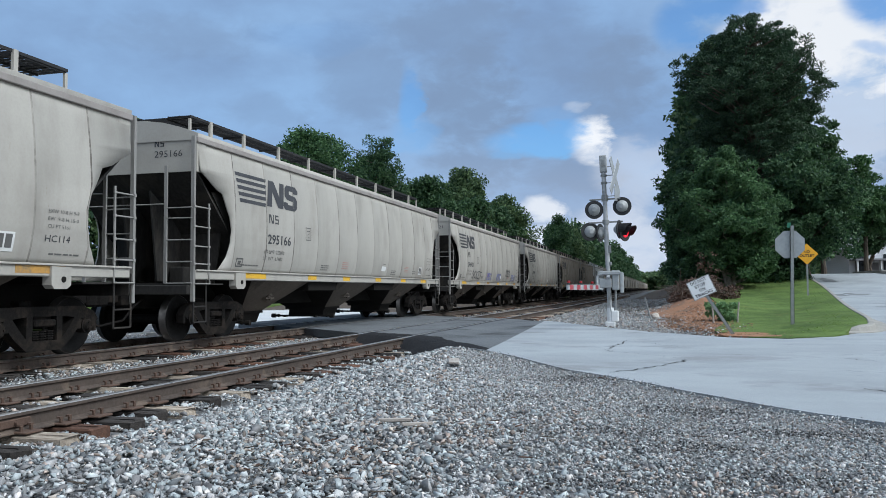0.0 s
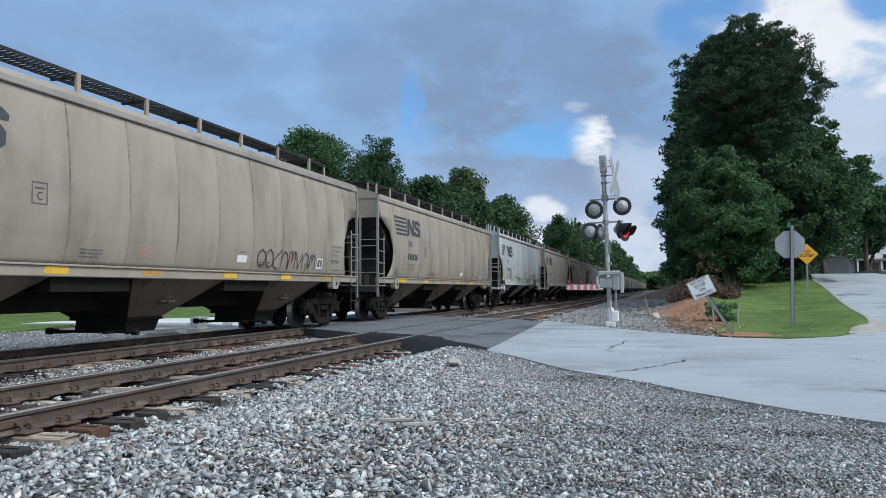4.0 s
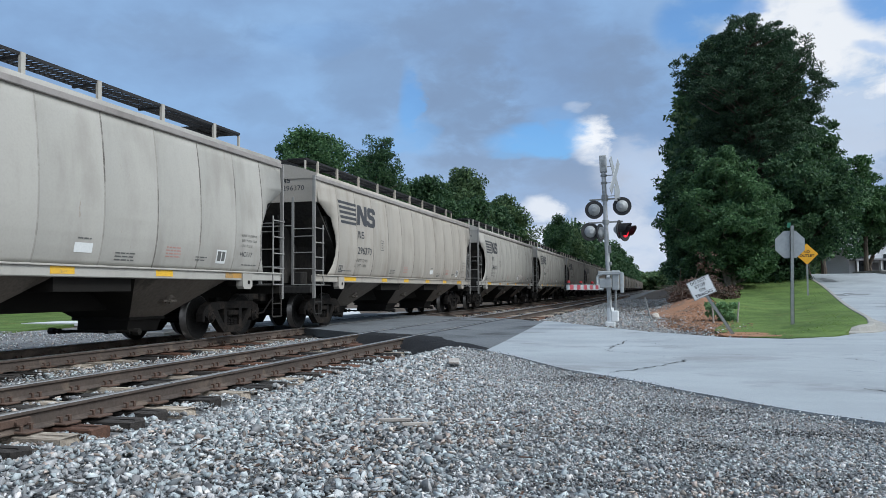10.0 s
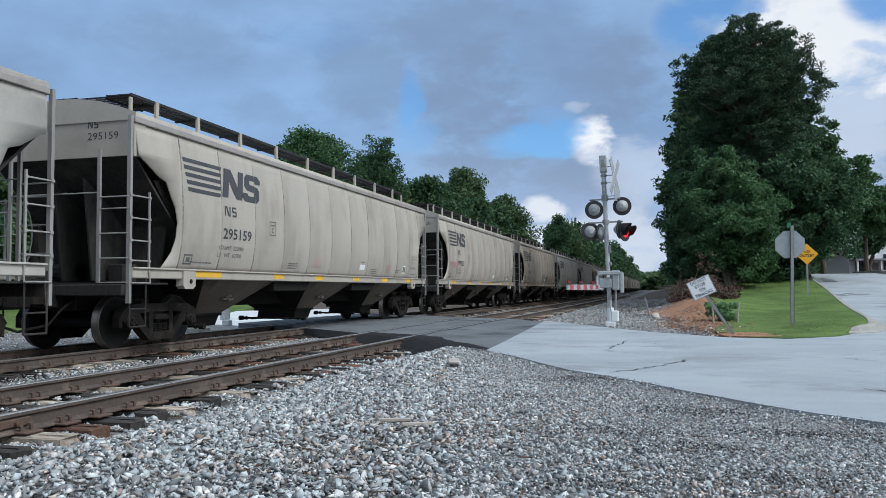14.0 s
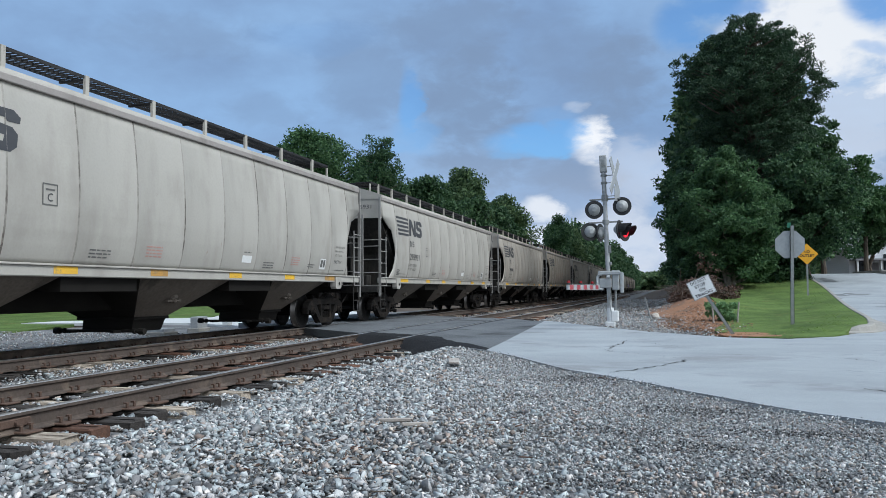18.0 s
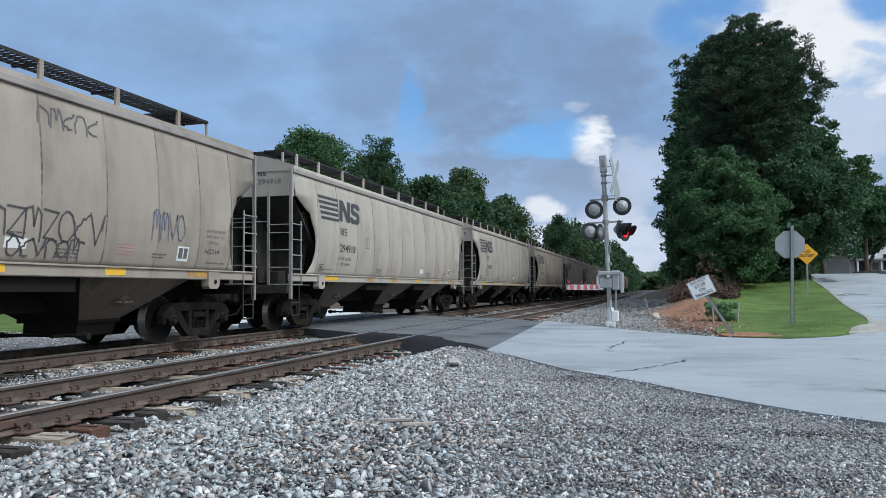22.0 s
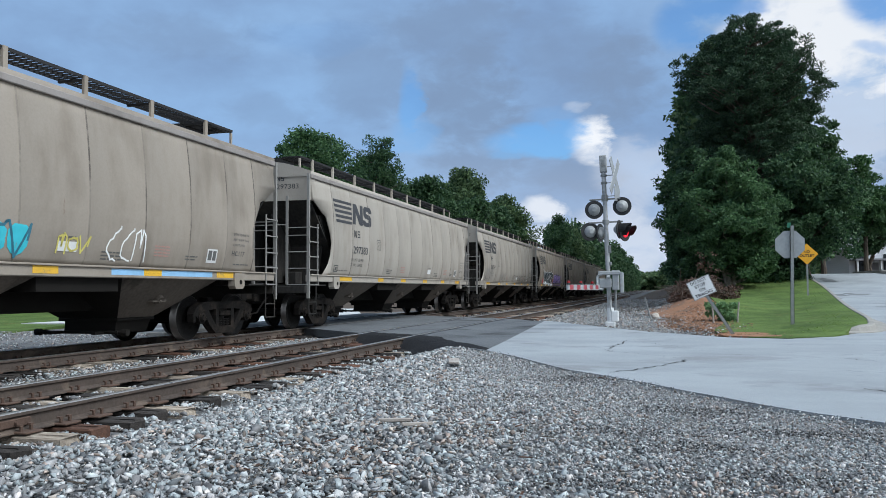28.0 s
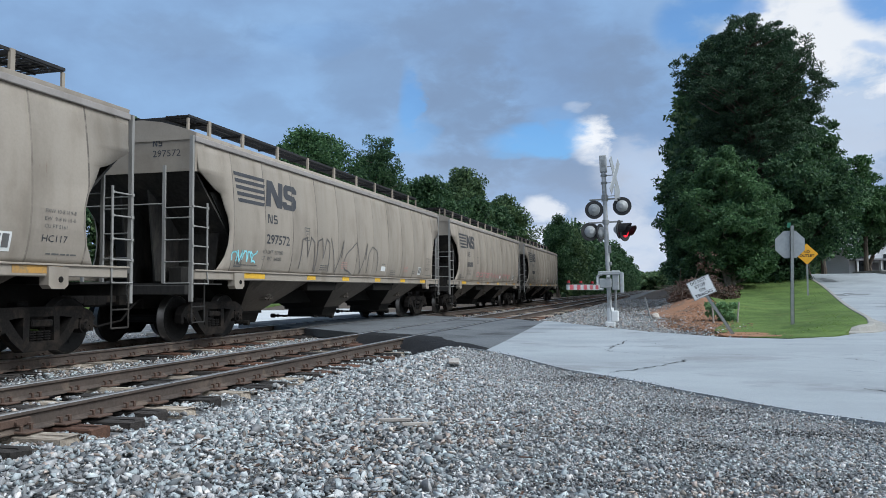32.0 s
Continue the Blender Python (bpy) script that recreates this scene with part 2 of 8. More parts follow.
M_TIE_DARK = surface("tie_creosote", (0.05, 0.042, 0.037), 0.9, tone=(0.014, 0.012, 0.011), grain=18, large=3, stretch=(0.5, 6, 6), obj_random=0.3, bump=0.5)
M_TIE_OLD = surface("tie_weathered", (0.50, 0.43, 0.35), 0.9, tone=(0.24, 0.19, 0.15), grain=18, large=3, stretch=(0.5, 7, 7), obj_random=0.25, bump=0.6)
M_TIE_RED = surface("tie_rusty", (0.20, 0.098, 0.062), 0.9, tone=(0.085, 0.045, 0.032), grain=18, large=3, stretch=(0.5, 6, 6), obj_random=0.3, bump=0.5)
M_PLATE = surface("tie_plate_rust", (0.115, 0.07, 0.05), 0.85, tone=(0.065, 0.04, 0.03), grain=40, large=6)
M_STONE = pebbles("ballast_stone", [(0.0, (0.085, 0.088, 0.094)), (0.2, (0.205, 0.214, 0.22)), (0.5, (0.345, 0.365, 0.37)), (0.85, (0.475, 0.492, 0.492)), (1.0, (0.74, 0.745, 0.73))])
M_CHIP = pebbles("ballast_chip", [(0.0, (0.085, 0.088, 0.094)), (0.22, (0.26, 0.272, 0.278)), (0.5, (0.44, 0.462, 0.468)), (0.85, (0.60, 0.62, 0.62)), (1.0, (0.82, 0.825, 0.81))])
M_STONE_WARM = pebbles("ballast_tan", [(0.0, (0.13, 0.105, 0.09)), (0.4, (0.30, 0.25, 0.21)), (0.7, (0.42, 0.35, 0.31)), (1.0, (0.58, 0.50, 0.43))])
M_BED = surface("ballast_bed", (0.22, 0.22, 0.22), 0.95, tone=(0.09, 0.09, 0.09), grain=22, large=0.7, amount=0.9, bump=1.0, bump_scale=26, stain=(0.16, 0.13, 0.10), stain_scale=0.5, stain_low=0.55, stain_high=0.75)
M_SOIL = surface("dark_soil", (0.11, 0.085, 0.065), 0.95, tone=(0.06, 0.048, 0.04), grain=14, large=0.5, bump=0.8, bump_scale=18)
M_CLAY = surface("red_clay", (0.33, 0.158, 0.082), 0.95, tone=(0.21, 0.11, 0.065), grain=10, large=0.9, bump=0.9, bump_scale=14, stain=(0.16, 0.11, 0.08), stain_scale=1.2)
M_GRASS = surface("turf", (0.118, 0.178, 0.052), 0.95, tone=(0.060, 0.098, 0.030), grain=11, large=0.7, amount=1.1, bump=1.0, bump_scale=30, stain=(0.17, 0.16, 0.06), stain_scale=0.9, stain_low=0.56, stain_high=0.76, spec=0.1)
M_BLADE = leafy("grass_blade", (0.15, 0.24, 0.06), (0.21, 0.32, 0.09), 0.5)
M_ASPHALT = surface("asphalt", (0.150, 0.161, 0.170), 0.8, tone=(0.095, 0.101, 0.107), grain=60, large=0.8, bump=0.5, bump_scale=140, stain=(0.05, 0.052, 0.055), stain_scale=0.45, stain_low=0.5, stain_high=0.68, spec=0.25)
M_CONCRETE = surface("worn_road", (0.345, 0.375, 0.395), 0.8, tone=(0.25, 0.273, 0.29), grain=90, large=0.5, amount=0.6, bump=0.35, bump_scale=160, stain=(0.225, 0.238, 0.25), stain_scale=0.55, stain_low=0.52, stain_high=0.66, stretch=(0.8, 1.2, 1))
M_ASPHALT_NEW = surface("fresh_asphalt", (0.014, 0.0145, 0.016), 0.9, tone=(0.026, 0.027, 0.03), grain=50, large=2, bump=0.8, bump_scale=70, spec=0.12)
M_PALE = surface("bleached_pavement", (0.60, 0.61, 0.61), 0.8, tone=(0.46, 0.47, 0.47), grain=20, large=0.25, amount=0.7, stretch=(0.3, 1.6, 1))
M_HOPPER_PALE = surface("hopper_grey", (0.36, 0.36, 0.352), 0.7, tone=(0.17, 0.165, 0.155), grain=20, large=1.2, stain=(0.10, 0.095, 0.085), stain_scale=1.1)
M_GRIT = surface("dark_grit", (0.085, 0.085, 0.085), 0.9, tone=(0.04, 0.04, 0.04), island=0.5)
M_CRACK = surface("crack_fill", (0.05, 0.05, 0.05), 0.9)
M_KERB = surface("kerb_concrete", (0.34, 0.325, 0.295), 0.85, tone=(0.22, 0.21, 0.19), grain=30, large=1.5, stain=(0.20, 0.19, 0.17), stain_scale=0.8, stain_low=0.55, stain_high=0.75)
M_ALU = surface("aluminium_grey", (0.46, 0.47, 0.48), 0.5, metal=0.15, tone=(0.32, 0.33, 0.34), grain=30, large=3, stain=(0.2, 0.19, 0.17), stain_scale=3, bump=0.1)
M_GALV = surface("galvanised_post", (0.30, 0.31, 0.31), 0.55, metal=0.3, tone=(0.2, 0.21, 0.21), grain=40, large=4)
M_GATE = surface("gate_paint", (0.40, 0.42, 0.43), 0.5, tone=(0.28, 0.30, 0.31), grain=25, large=4, stain=(0.3, 0.29, 0.27), stain_scale=3, bump=0.1)
M_PATCH = surface("road_patch", (0.19, 0.205, 0.215), 0.85, tone=(0.12, 0.13, 0.137), grain=40, large=1.2, bump=0.5, bump_scale=120)
M_BLACK = surface("signal_black", (0.022, 0.022, 0.024), 0.55, tone=(0.035, 0.035, 0.035), bump=0.05)
M_HOUSING = surface("lamp_housing", (0.38, 0.39, 0.39), 0.5, tone=(0.27, 0.28, 0.28), grain=25, large=5, bump=0.1)
M_SIGN_BACK = surface("sign_back", (0.36, 0.38, 0.39), 0.5, metal=0.4, tone=(0.28, 0.29, 0.30), grain=12, large=2, bump=0.05)
M_SIGN_WHITE = surface("sign_white", (0.78, 0.79, 0.79), 0.5, tone=(0.62, 0.63, 0.63), grain=12, large=2, amount=0.3, bump=0.03)
M_SIGN_ORANGE = surface("sign_orange", (0.86, 0.40, 0.02), 0.5, tone=(0.75, 0.34, 0.02), amount=0.3, bump=0.03)
M_SIGN_BLACK = surface("sign_black", (0.02, 0.02, 0.022), 0.6, bump=0.0)
M_GREEN = surface("sign_green", (0.03, 0.20, 0.12), 0.5, bump=0.0)
M_RED = surface("arm_red", (0.40, 0.05, 0.07), 0.5, tone=(0.30, 0.05, 0.06), bump=0.02)
M_LENS = surface("red_lens", (0.30, 0.01, 0.015), 0.25, tone=(0.2, 0.01, 0.01), bump=0.0)
M_LENS_LIT = surface("red_lens_lit", (0.5, 0.01, 0.02), 0.25, bump=0.0, emit=((1.0, 0.03, 0.06), 0.9))
M_BARK = surface("bark", (0.115, 0.09, 0.068), 0.95, tone=(0.055, 0.043, 0.034), grain=10, large=2, stretch=(2, 2, 0.4), bump=1.0, bump_scale=16)
M_BARK_PALE = surface("pale_bark", (0.24, 0.21, 0.17), 0.95, tone=(0.13, 0.11, 0.09), grain=10, large=2, stretch=(2, 2, 0.4), bump=0.8, bump_scale=16)
M_PINE = leafy("pine_needles", (0.016, 0.042, 0.024), (0.056, 0.10, 0.050), 0.25)
M_LEAF = leafy("broad_leaves", (0.024, 0.066, 0.030), (0.105, 0.20, 0.080), 0.4)
M_LEAF_FAR = leafy("far_leaves", (0.026, 0.06, 0.032), (0.125, 0.195, 0.08), 0.3)
M_LEAF_DEEP = leafy("deep_leaves", (0.018, 0.05, 0.027), (0.078, 0.15, 0.062), 0.3)
M_DEAD = leafy("dead_leaves", (0.055, 0.034, 0.026), (0.15, 0.088, 0.066), 0.1)
M_WEED = leafy("weed_leaves", (0.10, 0.20, 0.085), (0.21, 0.34, 0.16), 0.3)
M_WOOD = surface("bare_board", (0.46, 0.42, 0.38), 0.85, tone=(0.30, 0.26, 0.23), grain=12, large=3, stretch=(1, 9, 9), bump=0.4)
M_SIDING = surface("white_siding", (0.76, 0.78, 0.79), 0.7, tone=(0.64, 0.66, 0.68), stretch=(0.3, 0.3, 9), grain=3, large=1)
M_ROOF = surface("shingle_roof", (0.30, 0.30, 0.315), 0.9, tone=(0.2, 0.2, 0.21), grain=8, large=1)
M_PANE = surface("window_dark", (0.03, 0.035, 0.04), 0.12, bump=0.0, spec=0.6)
M_CARDARK = surface("vehicle_dark", (0.04, 0.042, 0.05), 0.3, bump=0.0, spec=0.6)
M_TYRE = surface("tyre_rubber", (0.025, 0.025, 0.026), 0.85)
SPRAY = {}


def spray(rgb):
    if rgb not in SPRAY:
        SPRAY[rgb] = surface("spray_paint", rgb, 0.6, tone=tuple(min(1, c * 1.25 + 0.02) for c in rgb), grain=10, large=2, bump=0.0)
    return SPRAY[rgb]


# ------------------------------------------------------------- mesh helpers
def mesh_of(name, bm, *mats, smooth=False):
    me = bpy.data.meshes.new(name)
    bm.to_mesh(me)
    bm.free()
    for m in mats:
        me.materials.append(m)
    if smooth:
        me.shade_smooth()
    return me


def part(name, bm, material, parent, label="", smooth=False):
    mats = material if isinstance(material, (list, tuple)) else [material]
    ob = new(name, mesh_of(name, bm, *mats, smooth=smooth))
    ob.parent = parent
    if label:
        tagged(ob, label)
    return ob


def shared(name, me, parent, m=None, label=""):
    """One more object on a mesh that others use too."""
    ob = new(name, me)
    ob.parent = parent
    if m is not None:
        ob.matrix_basis = m
    if label:
        tagged(ob, label)
    return ob


def empty(name, m, label, category, group="", kind=""):
    ob = new(name)
    ob.matrix_basis = m
    return tagged(ob, label, category, group, kind)


def add_box(bm, lo, hi, mat=0, bevel=0.0, m=None):
    c = [(a + b) / 2 for a, b in zip(lo, hi)]
    s = [abs(b - a) for a, b in zip(lo, hi)]
    g = bmesh.ops.create_cube(bm, size=1.0, matrix=(m or Matrix()) @ Matrix.Translation(c) @ Matrix.Diagonal((*s, 1)))
    vs = g["verts"]
    if bevel:
        es = list({e for v in vs for e in v.link_edges})
        r = bmesh.ops.bevel(bm, geom=es, offset=bevel, segments=1, affect="EDGES")
        fs = {f for f in r["faces"]} | {f for v in r["verts"] for f in v.link_faces}
    else:
        fs = {f for v in vs for f in v.link_faces}
    for f in fs:
        f.material_index = mat
    return bm


def add_cyl(bm, a, b, r1, r2=None, seg=12, mat=0, caps=True):
    a, b = Vector(a), Vector(b)
    d = b - a
    m = Matrix.Translation((a + b) / 2) @ d.to_track_quat("Z", "Y").to_matrix().to_4x4()
    g = bmesh.ops.create_cone(bm, cap_ends=caps, cap_tris=False, segments=seg, radius1=r1, radius2=r1 if r2 is None else r2, depth=d.length, matrix=m)
    for f in {f for v in g["verts"] for f in v.link_faces}:
        f.material_index = mat
    return bm


def add_pipe(bm, pts, r, seg=8, mat=0):
    for a, b in zip(pts[:-1], pts[1:]):
        add_cyl(bm, a, b, r, seg=seg, mat=mat)
    return bm


def add_poly(bm, pts, mat=0):
    f = bm.faces.new([bm.verts.new(p) for p in pts])
    f.material_index = mat
    return f


def add_prism(bm, pts, depth, mat=0):
    """A flat outline given its depth (a vector)."""
    d = Vector(depth)
    lo = [bm.verts.new(p) for p in pts]
    hi = [bm.verts.new(Vector(p) + d) for p in pts]
    n = len(pts)
    fs = [bm.faces.new(lo[::-1]), bm.faces.new(hi)]
    for i in range(n):
        fs.append(bm.faces.new((lo[i], lo[(i + 1) % n], hi[(i + 1) % n], hi[i])))
    for f in fs:
        f.material_index = mat
    bmesh.ops.recalc_face_normals(bm, faces=fs)
    return bm


def from_arrays(name, verts, faces, mats, index=None):
    """A mesh from numpy arrays of triangles or quads."""
    me = bpy.data.meshes.new(name)
    n, k = faces.shape
    me.vertices.add(len(verts))
    me.vertices.foreach_set("co", np.ascontiguousarray(verts, dtype=np.float32).ravel())
    me.loops.add(n * k)
    me.loops.foreach_set("vertex_index", np.ascontiguousarray(faces, dtype=np.int32).ravel())
    me.polygons.add(n)
    me.polygons.foreach_set("loop_start", np.arange(0, n * k, k, dtype=np.int32))
    me.polygons.foreach_set("loop_total", np.full(n, k, dtype=np.int32))
    for m in mats:
        me.materials.append(m)
    if index is not None:
        me.polygons.foreach_set("material_index", np.ascontiguousarray(index, dtype=np.int32))
    me.update(calc_edges=True)
    return me


def step(a, b, x):
    t = np.clip((np.asarray(x, float) - a) / (b - a), 0, 1)
    return t * t * (3 - 2 * t)


# ------------------------------------------------------------- the plan
# x to the right, y along the tracks, z = 0 on the rail heads
RAILS_NEAR = (-5.198, -6.703)
RAILS_FAR = (-9.328, -10.833)
TRACK_NEAR, TRACK_FAR = -5.95, -10.08
# ties of the near track, unevenly spaced beside the gravel: place along the line and wood (p pale, r rusty, d dark)
TIES_BY_GRAVEL = ((4.98, "d"), (5.5, "p"), (5.95, "r"), (6.37, "d"), (6.85, "d"), (7.26, "p"), (7.86, "d"), (8.44, "p"), (9.02, "d"), (9.44, "d"), (9.94, "p"), (10.45, "d"), (10.9, "r"), (11.4, "d"))
TIES_NEAR = np.array([4.98 - 0.52 * i for i in range(12, 0, -1)] + [y for y, w in TIES_BY_GRAVEL] + [11.92 + 0.52 * i for i in range(230)])
TIES_FAR = np.array([1.0 + 0.52 * i for i in range(250)])


def from_tie(y, ties):
    """Distance along the track to the middle of the nearest tie."""
    i = np.clip(np.searchsorted(ties, y), 1, len(ties) - 1)
    return np.minimum(np.abs(y - ties[i]), np.abs(y - ties[i - 1]))


rng = np.random.default_rng(7)


def height(x, y):
    """The lie of the land."""
    x, y = np.asarray(x, float), np.asarray(y, float)
    d = np.clip(y - 20, 0, 30)
    hill = 0.002 * d * d * step(-0.2, 3.6, x)
    clay = 0.5 * np.exp(-((x - 1.5) / 1.3) ** 2 - ((y - 31.5) / 3.2) ** 2) + 0.35 * np.exp(-((x - 0.9) / 1.1) ** 2 - ((y - 36) / 4) ** 2)
    bank = 1.6 * step(-14, -24, x) * step(45, 80, y)
    shoulder = -0.225 * step(-3.55, -4.55, x) - 0.10 * step(-12.2, -13.2, x)
    edge = np.interp(x, [-5.2, -4.95, -3.8, -2.8, -1.17, 0.15, 1.03, 1.6, 3.2, 7], [17, 15.9, 14.3, 12.85, 10.05, 8.15, 7.15, 6.5, 5.15, 2.4])
    shoulder = shoulder + 0.025 * step(0.9, 0.0, edge - y) * step(-0.5, 0.0, edge - y) * step(-3.1, -2.5, x)
    fore = -0.035 - 0.03 * np.sin(x * 1.3 + 0.4) * np.cos(y * 0.9) * step(13, 9, y)
    return fore + shoulder + hill + clay + np.minimum(bank, 2.0)


def grid_mesh(name, xs, ys, lift, mats):
    X, Y = np.meshgrid(xs, ys)
    Z = height(X, Y) + lift
    v = np.stack([X, Y, Z], -1).reshape(-1, 3)
    nx, ny = len(xs), len(ys)
    i = (np.arange(ny - 1)[:, None] * nx + np.arange(nx - 1)[None]).ravel()
    f = np.stack([i, i + 1, i + 1 + nx, i + nx], -1)
    me = from_arrays(name, v, f, mats)
    me.shade_smooth()
    return me


def sheet(name, outline, lift, mats, cut=1.0, skirt=0.12, material=None, crown=None, cuts=None):
    """A surface laid on the land inside an outline, with an edge that goes down into the ground."""
    bm = bmesh.new()
    add_poly(bm, [(x, y, 0) for x, y in outline])
    xs, ys = [p[0] for p in outline], [p[1] for p in outline]
    for axis, lo, hi in ((0, min(xs), max(xs)), (1, min(ys), max(ys))):
        stops = []
        k = lo + cut
        while k < hi:
            stops.append(k)
            k += cut * (1 if k - lo < 40 else 4)
        if cuts:
            stops = [c for c in cuts[axis] if lo < c < hi]
        for k in stops:
            co, no = [0, 0, 0], [0, 0, 0]
            co[axis], no[axis] = k, 1
            bmesh.ops.bisect_plane(bm, geom=bm.verts[:] + bm.edges[:] + bm.faces[:], plane_co=co, plane_no=no)
    for v in bm.verts:
        v.co.z = float(height(v.co.x, v.co.y)) + lift + (crown(v.co.x, v.co.y) if crown else 0)
    edge = [e for e in bm.edges if e.is_boundary]
    r = bmesh.ops.extrude_edge_only(bm, edges=edge)
    for v in r["geom"]:
        if isinstance(v, bmesh.types.BMVert):
            v.co.z -= skirt
    bmesh.ops.recalc_face_normals(bm, faces=bm.faces[:])
    up = sum(f.normal.z * f.calc_area() for f in bm.faces)
    if up < 0:
        bmesh.ops.reverse_faces(bm, faces=bm.faces[:])
    ob = new(name, mesh_of(name, bm, *mats))
    return ob


def lawn_rise(x, y):
    """The turf rises to the top of the kerb."""
    return 0.145 * step(2.2, 0.5, np.interp(y, [17, 19.4, 20.4, 24.5, 30, 36.5, 42, 50], [3.4, 4.1, 4.6, 5.4, 6.1, 6.9, 7.45, 7.9]) - x) * step(18.4, 19.8, y)


def build_ground():
    xs = np.concatenate([[-900, -500, -250, -140, -90, -60, -45], np.arange(-36, -14, 2.0), np.arange(-14, 14, 0.5), np.arange(14, 40, 2.0), [45, 60, 90, 140, 250, 500, 900]])
    ys = np.concatenate([[-400, -150, -60, -30], np.arange(-16, 2, 2.0), np.arange(2, 48, 0.5), np.arange(48, 120, 3.0), [130, 160, 200, 260, 340, 450, 600, 900, 1500, 2500]])
    ob = new("ground", grid_mesh("ground", xs, ys, -0.10, [M_SOIL]))
    tagged(ob, "dark bare soil and leaf litter under the trees", "ground", kind="structure")

    # gravel along both tracks and in the foreground
    bed = sheet("gravel_bed", [(-22, -20), (6, -20), (6, 4.0), (1.6, 6.5), (1.0, 7.25), (0.1, 8.3), (-1.2, 10.2), (-2.8, 13.0), (-4.0, 14.5), (-4.6, 17.0), (-4.2, 25.5), (-3.4, 25.5),
                               (-1.4, 21.3), (-0.2, 19.2), (0.6, 18.4), (1.2, 24), (0.4, 29), (-1.6, 32), (-2.4, 45), (-2.6, 80), (-2.7, 640), (-14.5, 640), (-14.5, 60), (-18, 36), (-22, 29)],
                -0.03, [M_BED], skirt=0.1, cuts=([-14, -13.2, -12.7, -12.2, -11, -9, -7, -5.5, -4.9, -4.7, -4.55, -4.4, -4.2, -4.0, -3.8, -3.6, -3.4, -2.9, -2.4, -1.9, -1.4, -0.9, -0.4, 0.1, 0.6, 1.1, 1.6, 2.4, 3.5],
                                                   [-10, 0, 2, 3, 4, 4.5, 5, 5.5, 6, 6.5, 7, 7.5, 8, 8.5, 9, 9.5, 10, 10.5, 11, 11.5, 12, 12.5, 13, 13.5, 14, 14.5, 15, 16, 17, 18, 19, 20, 22, 24, 26, 28, 30, 32, 35, 40, 50, 70, 100, 160]))
    tagged(bed, "grey crushed stone ballast spread along the tracks", "gravel", kind="structure")

    # road: worn pale pavement on this side, dark patch across the rails
    near = [(-2.8, 12.9), (-1.17, 10.1), (0.15, 8.2), (1.03, 7.2), (1.6, 6.55), (3.2, 5.2), (7, 2.4), (16, -3), (40, -14)]
    far = [(40, 30), (17, 30), (16.2, 40), (17, 50), (22, 60), (15, 66), (9.5, 58), (8.2, 50), (7.75, 42), (7.2, 36.5), (6.4, 30), (5.7, 24.5), (4.7, 20.4), (4.2, 19.3), (3.5, 17.9), (2.43, 16.95), (1.34, 17.25),
           (-0.25, 19.25), (-1.36, 21.3), (-3.6, 25.7)]
    road = sheet("road", near + far, 0.012, [M_CONCRETE], cut=1.5)
    tagged(road, "pale worn concrete-grey road with cracks", "road", kind="structure")
    cross = sheet("road_crossing", [(-2.804, 12.9), (-3.604, 25.7), (-7.05, 28.4), (-9.5, 30.6), (-12.6, 33.2), (-12.9, 22.6), (-9.25, 19.75), (-4.95, 15.9), (-3.8, 14.3)], 0.0, [M_ASPHALT],
                  cut=0.8, skirt=0.2, crown=lambda x, y: -float(height(x, y)) * float(step(-3.0, -4.6, x)) - 0.012 * float(step(-3.0, -4.6, x)))
    tagged(cross, "dark grey asphalt laid flush between the rails", "road", kind="structure")
    back = sheet("road_beyond", [(-12.61, 33.1), (-12.9, 22.7), (-14.2, 26.3), (-19, 29.2), (-24.5, 28.4), (-26.5, 28.2), (-26.5, 30.6), (-25.5, 31), (-22, 36), (-27, 47), (-20, 51)], 0.05, [M_PALE], cut=3.0)
    tagged(back, "pale pavement on the other side of the tracks", "road", kind="structure")
    lawn2 = sheet("lawn_beyond", [(-23.8, 28.2), (-21.5, 22.5), (-20.5, 8), (-20, -20), (-90, -20), (-90, 12), (-40, 25.9), (-26.4, 28.15), (-25, 28.0)], 0.02, [M_GRASS], cut=6.0)
    tagged(lawn2, "mown green grass across the tracks", "grass", kind="structure")
    lawn3 = sheet("lawn_far_side", [(-25.8, 31.2), (-26.6, 30.5), (-26.6, 28.2), (-40, 26.0), (-90, 14), (-120, 10), (-120, 120), (-30, 120), (-28, 49), (-22.4, 36.2)], 0.02, [M_GRASS], cut=10.0)
    tagged(lawn3, "mown green grass below the trees", "grass", kind="structure")

    # turf and clay on this side
    lawn = sheet("lawn", [(1.75, 17.5), (2.43, 17.2), (3.2, 17.75), (3.75, 18.6), (4.1, 19.45), (4.46, 19.9), (4.7, 20.5), (4.99, 21.7), (5.55, 24.6), (6.24, 30), (7.04, 36.5), (7.59, 42), (8.04, 49), (3.5, 46), (2.2, 38), (1.7, 33), (2.0, 29), (1.75, 24), (1.2, 20)],
                 0.016, [M_GRASS], cut=0.8, skirt=0.2, crown=lambda x, y: float(lawn_rise(x, y)))
    tagged(lawn, "short green grass on the corner island", "grass", kind="structure")
    clay = sheet("clay_bank", [(0.9, 21.6), (1.25, 20.6), (1.8, 21.2), (2.05, 24), (2.3, 29), (2.3, 34), (2.0, 40), (-0.4, 40), (-0.9, 34), (-0.2, 29), (0.75, 26), (0.45, 23.5)], 0.006, [M_CLAY], cut=0.6, skirt=0.08)
    tagged(clay, "bare red clay bank beside the tracks", "soil", kind="structure")


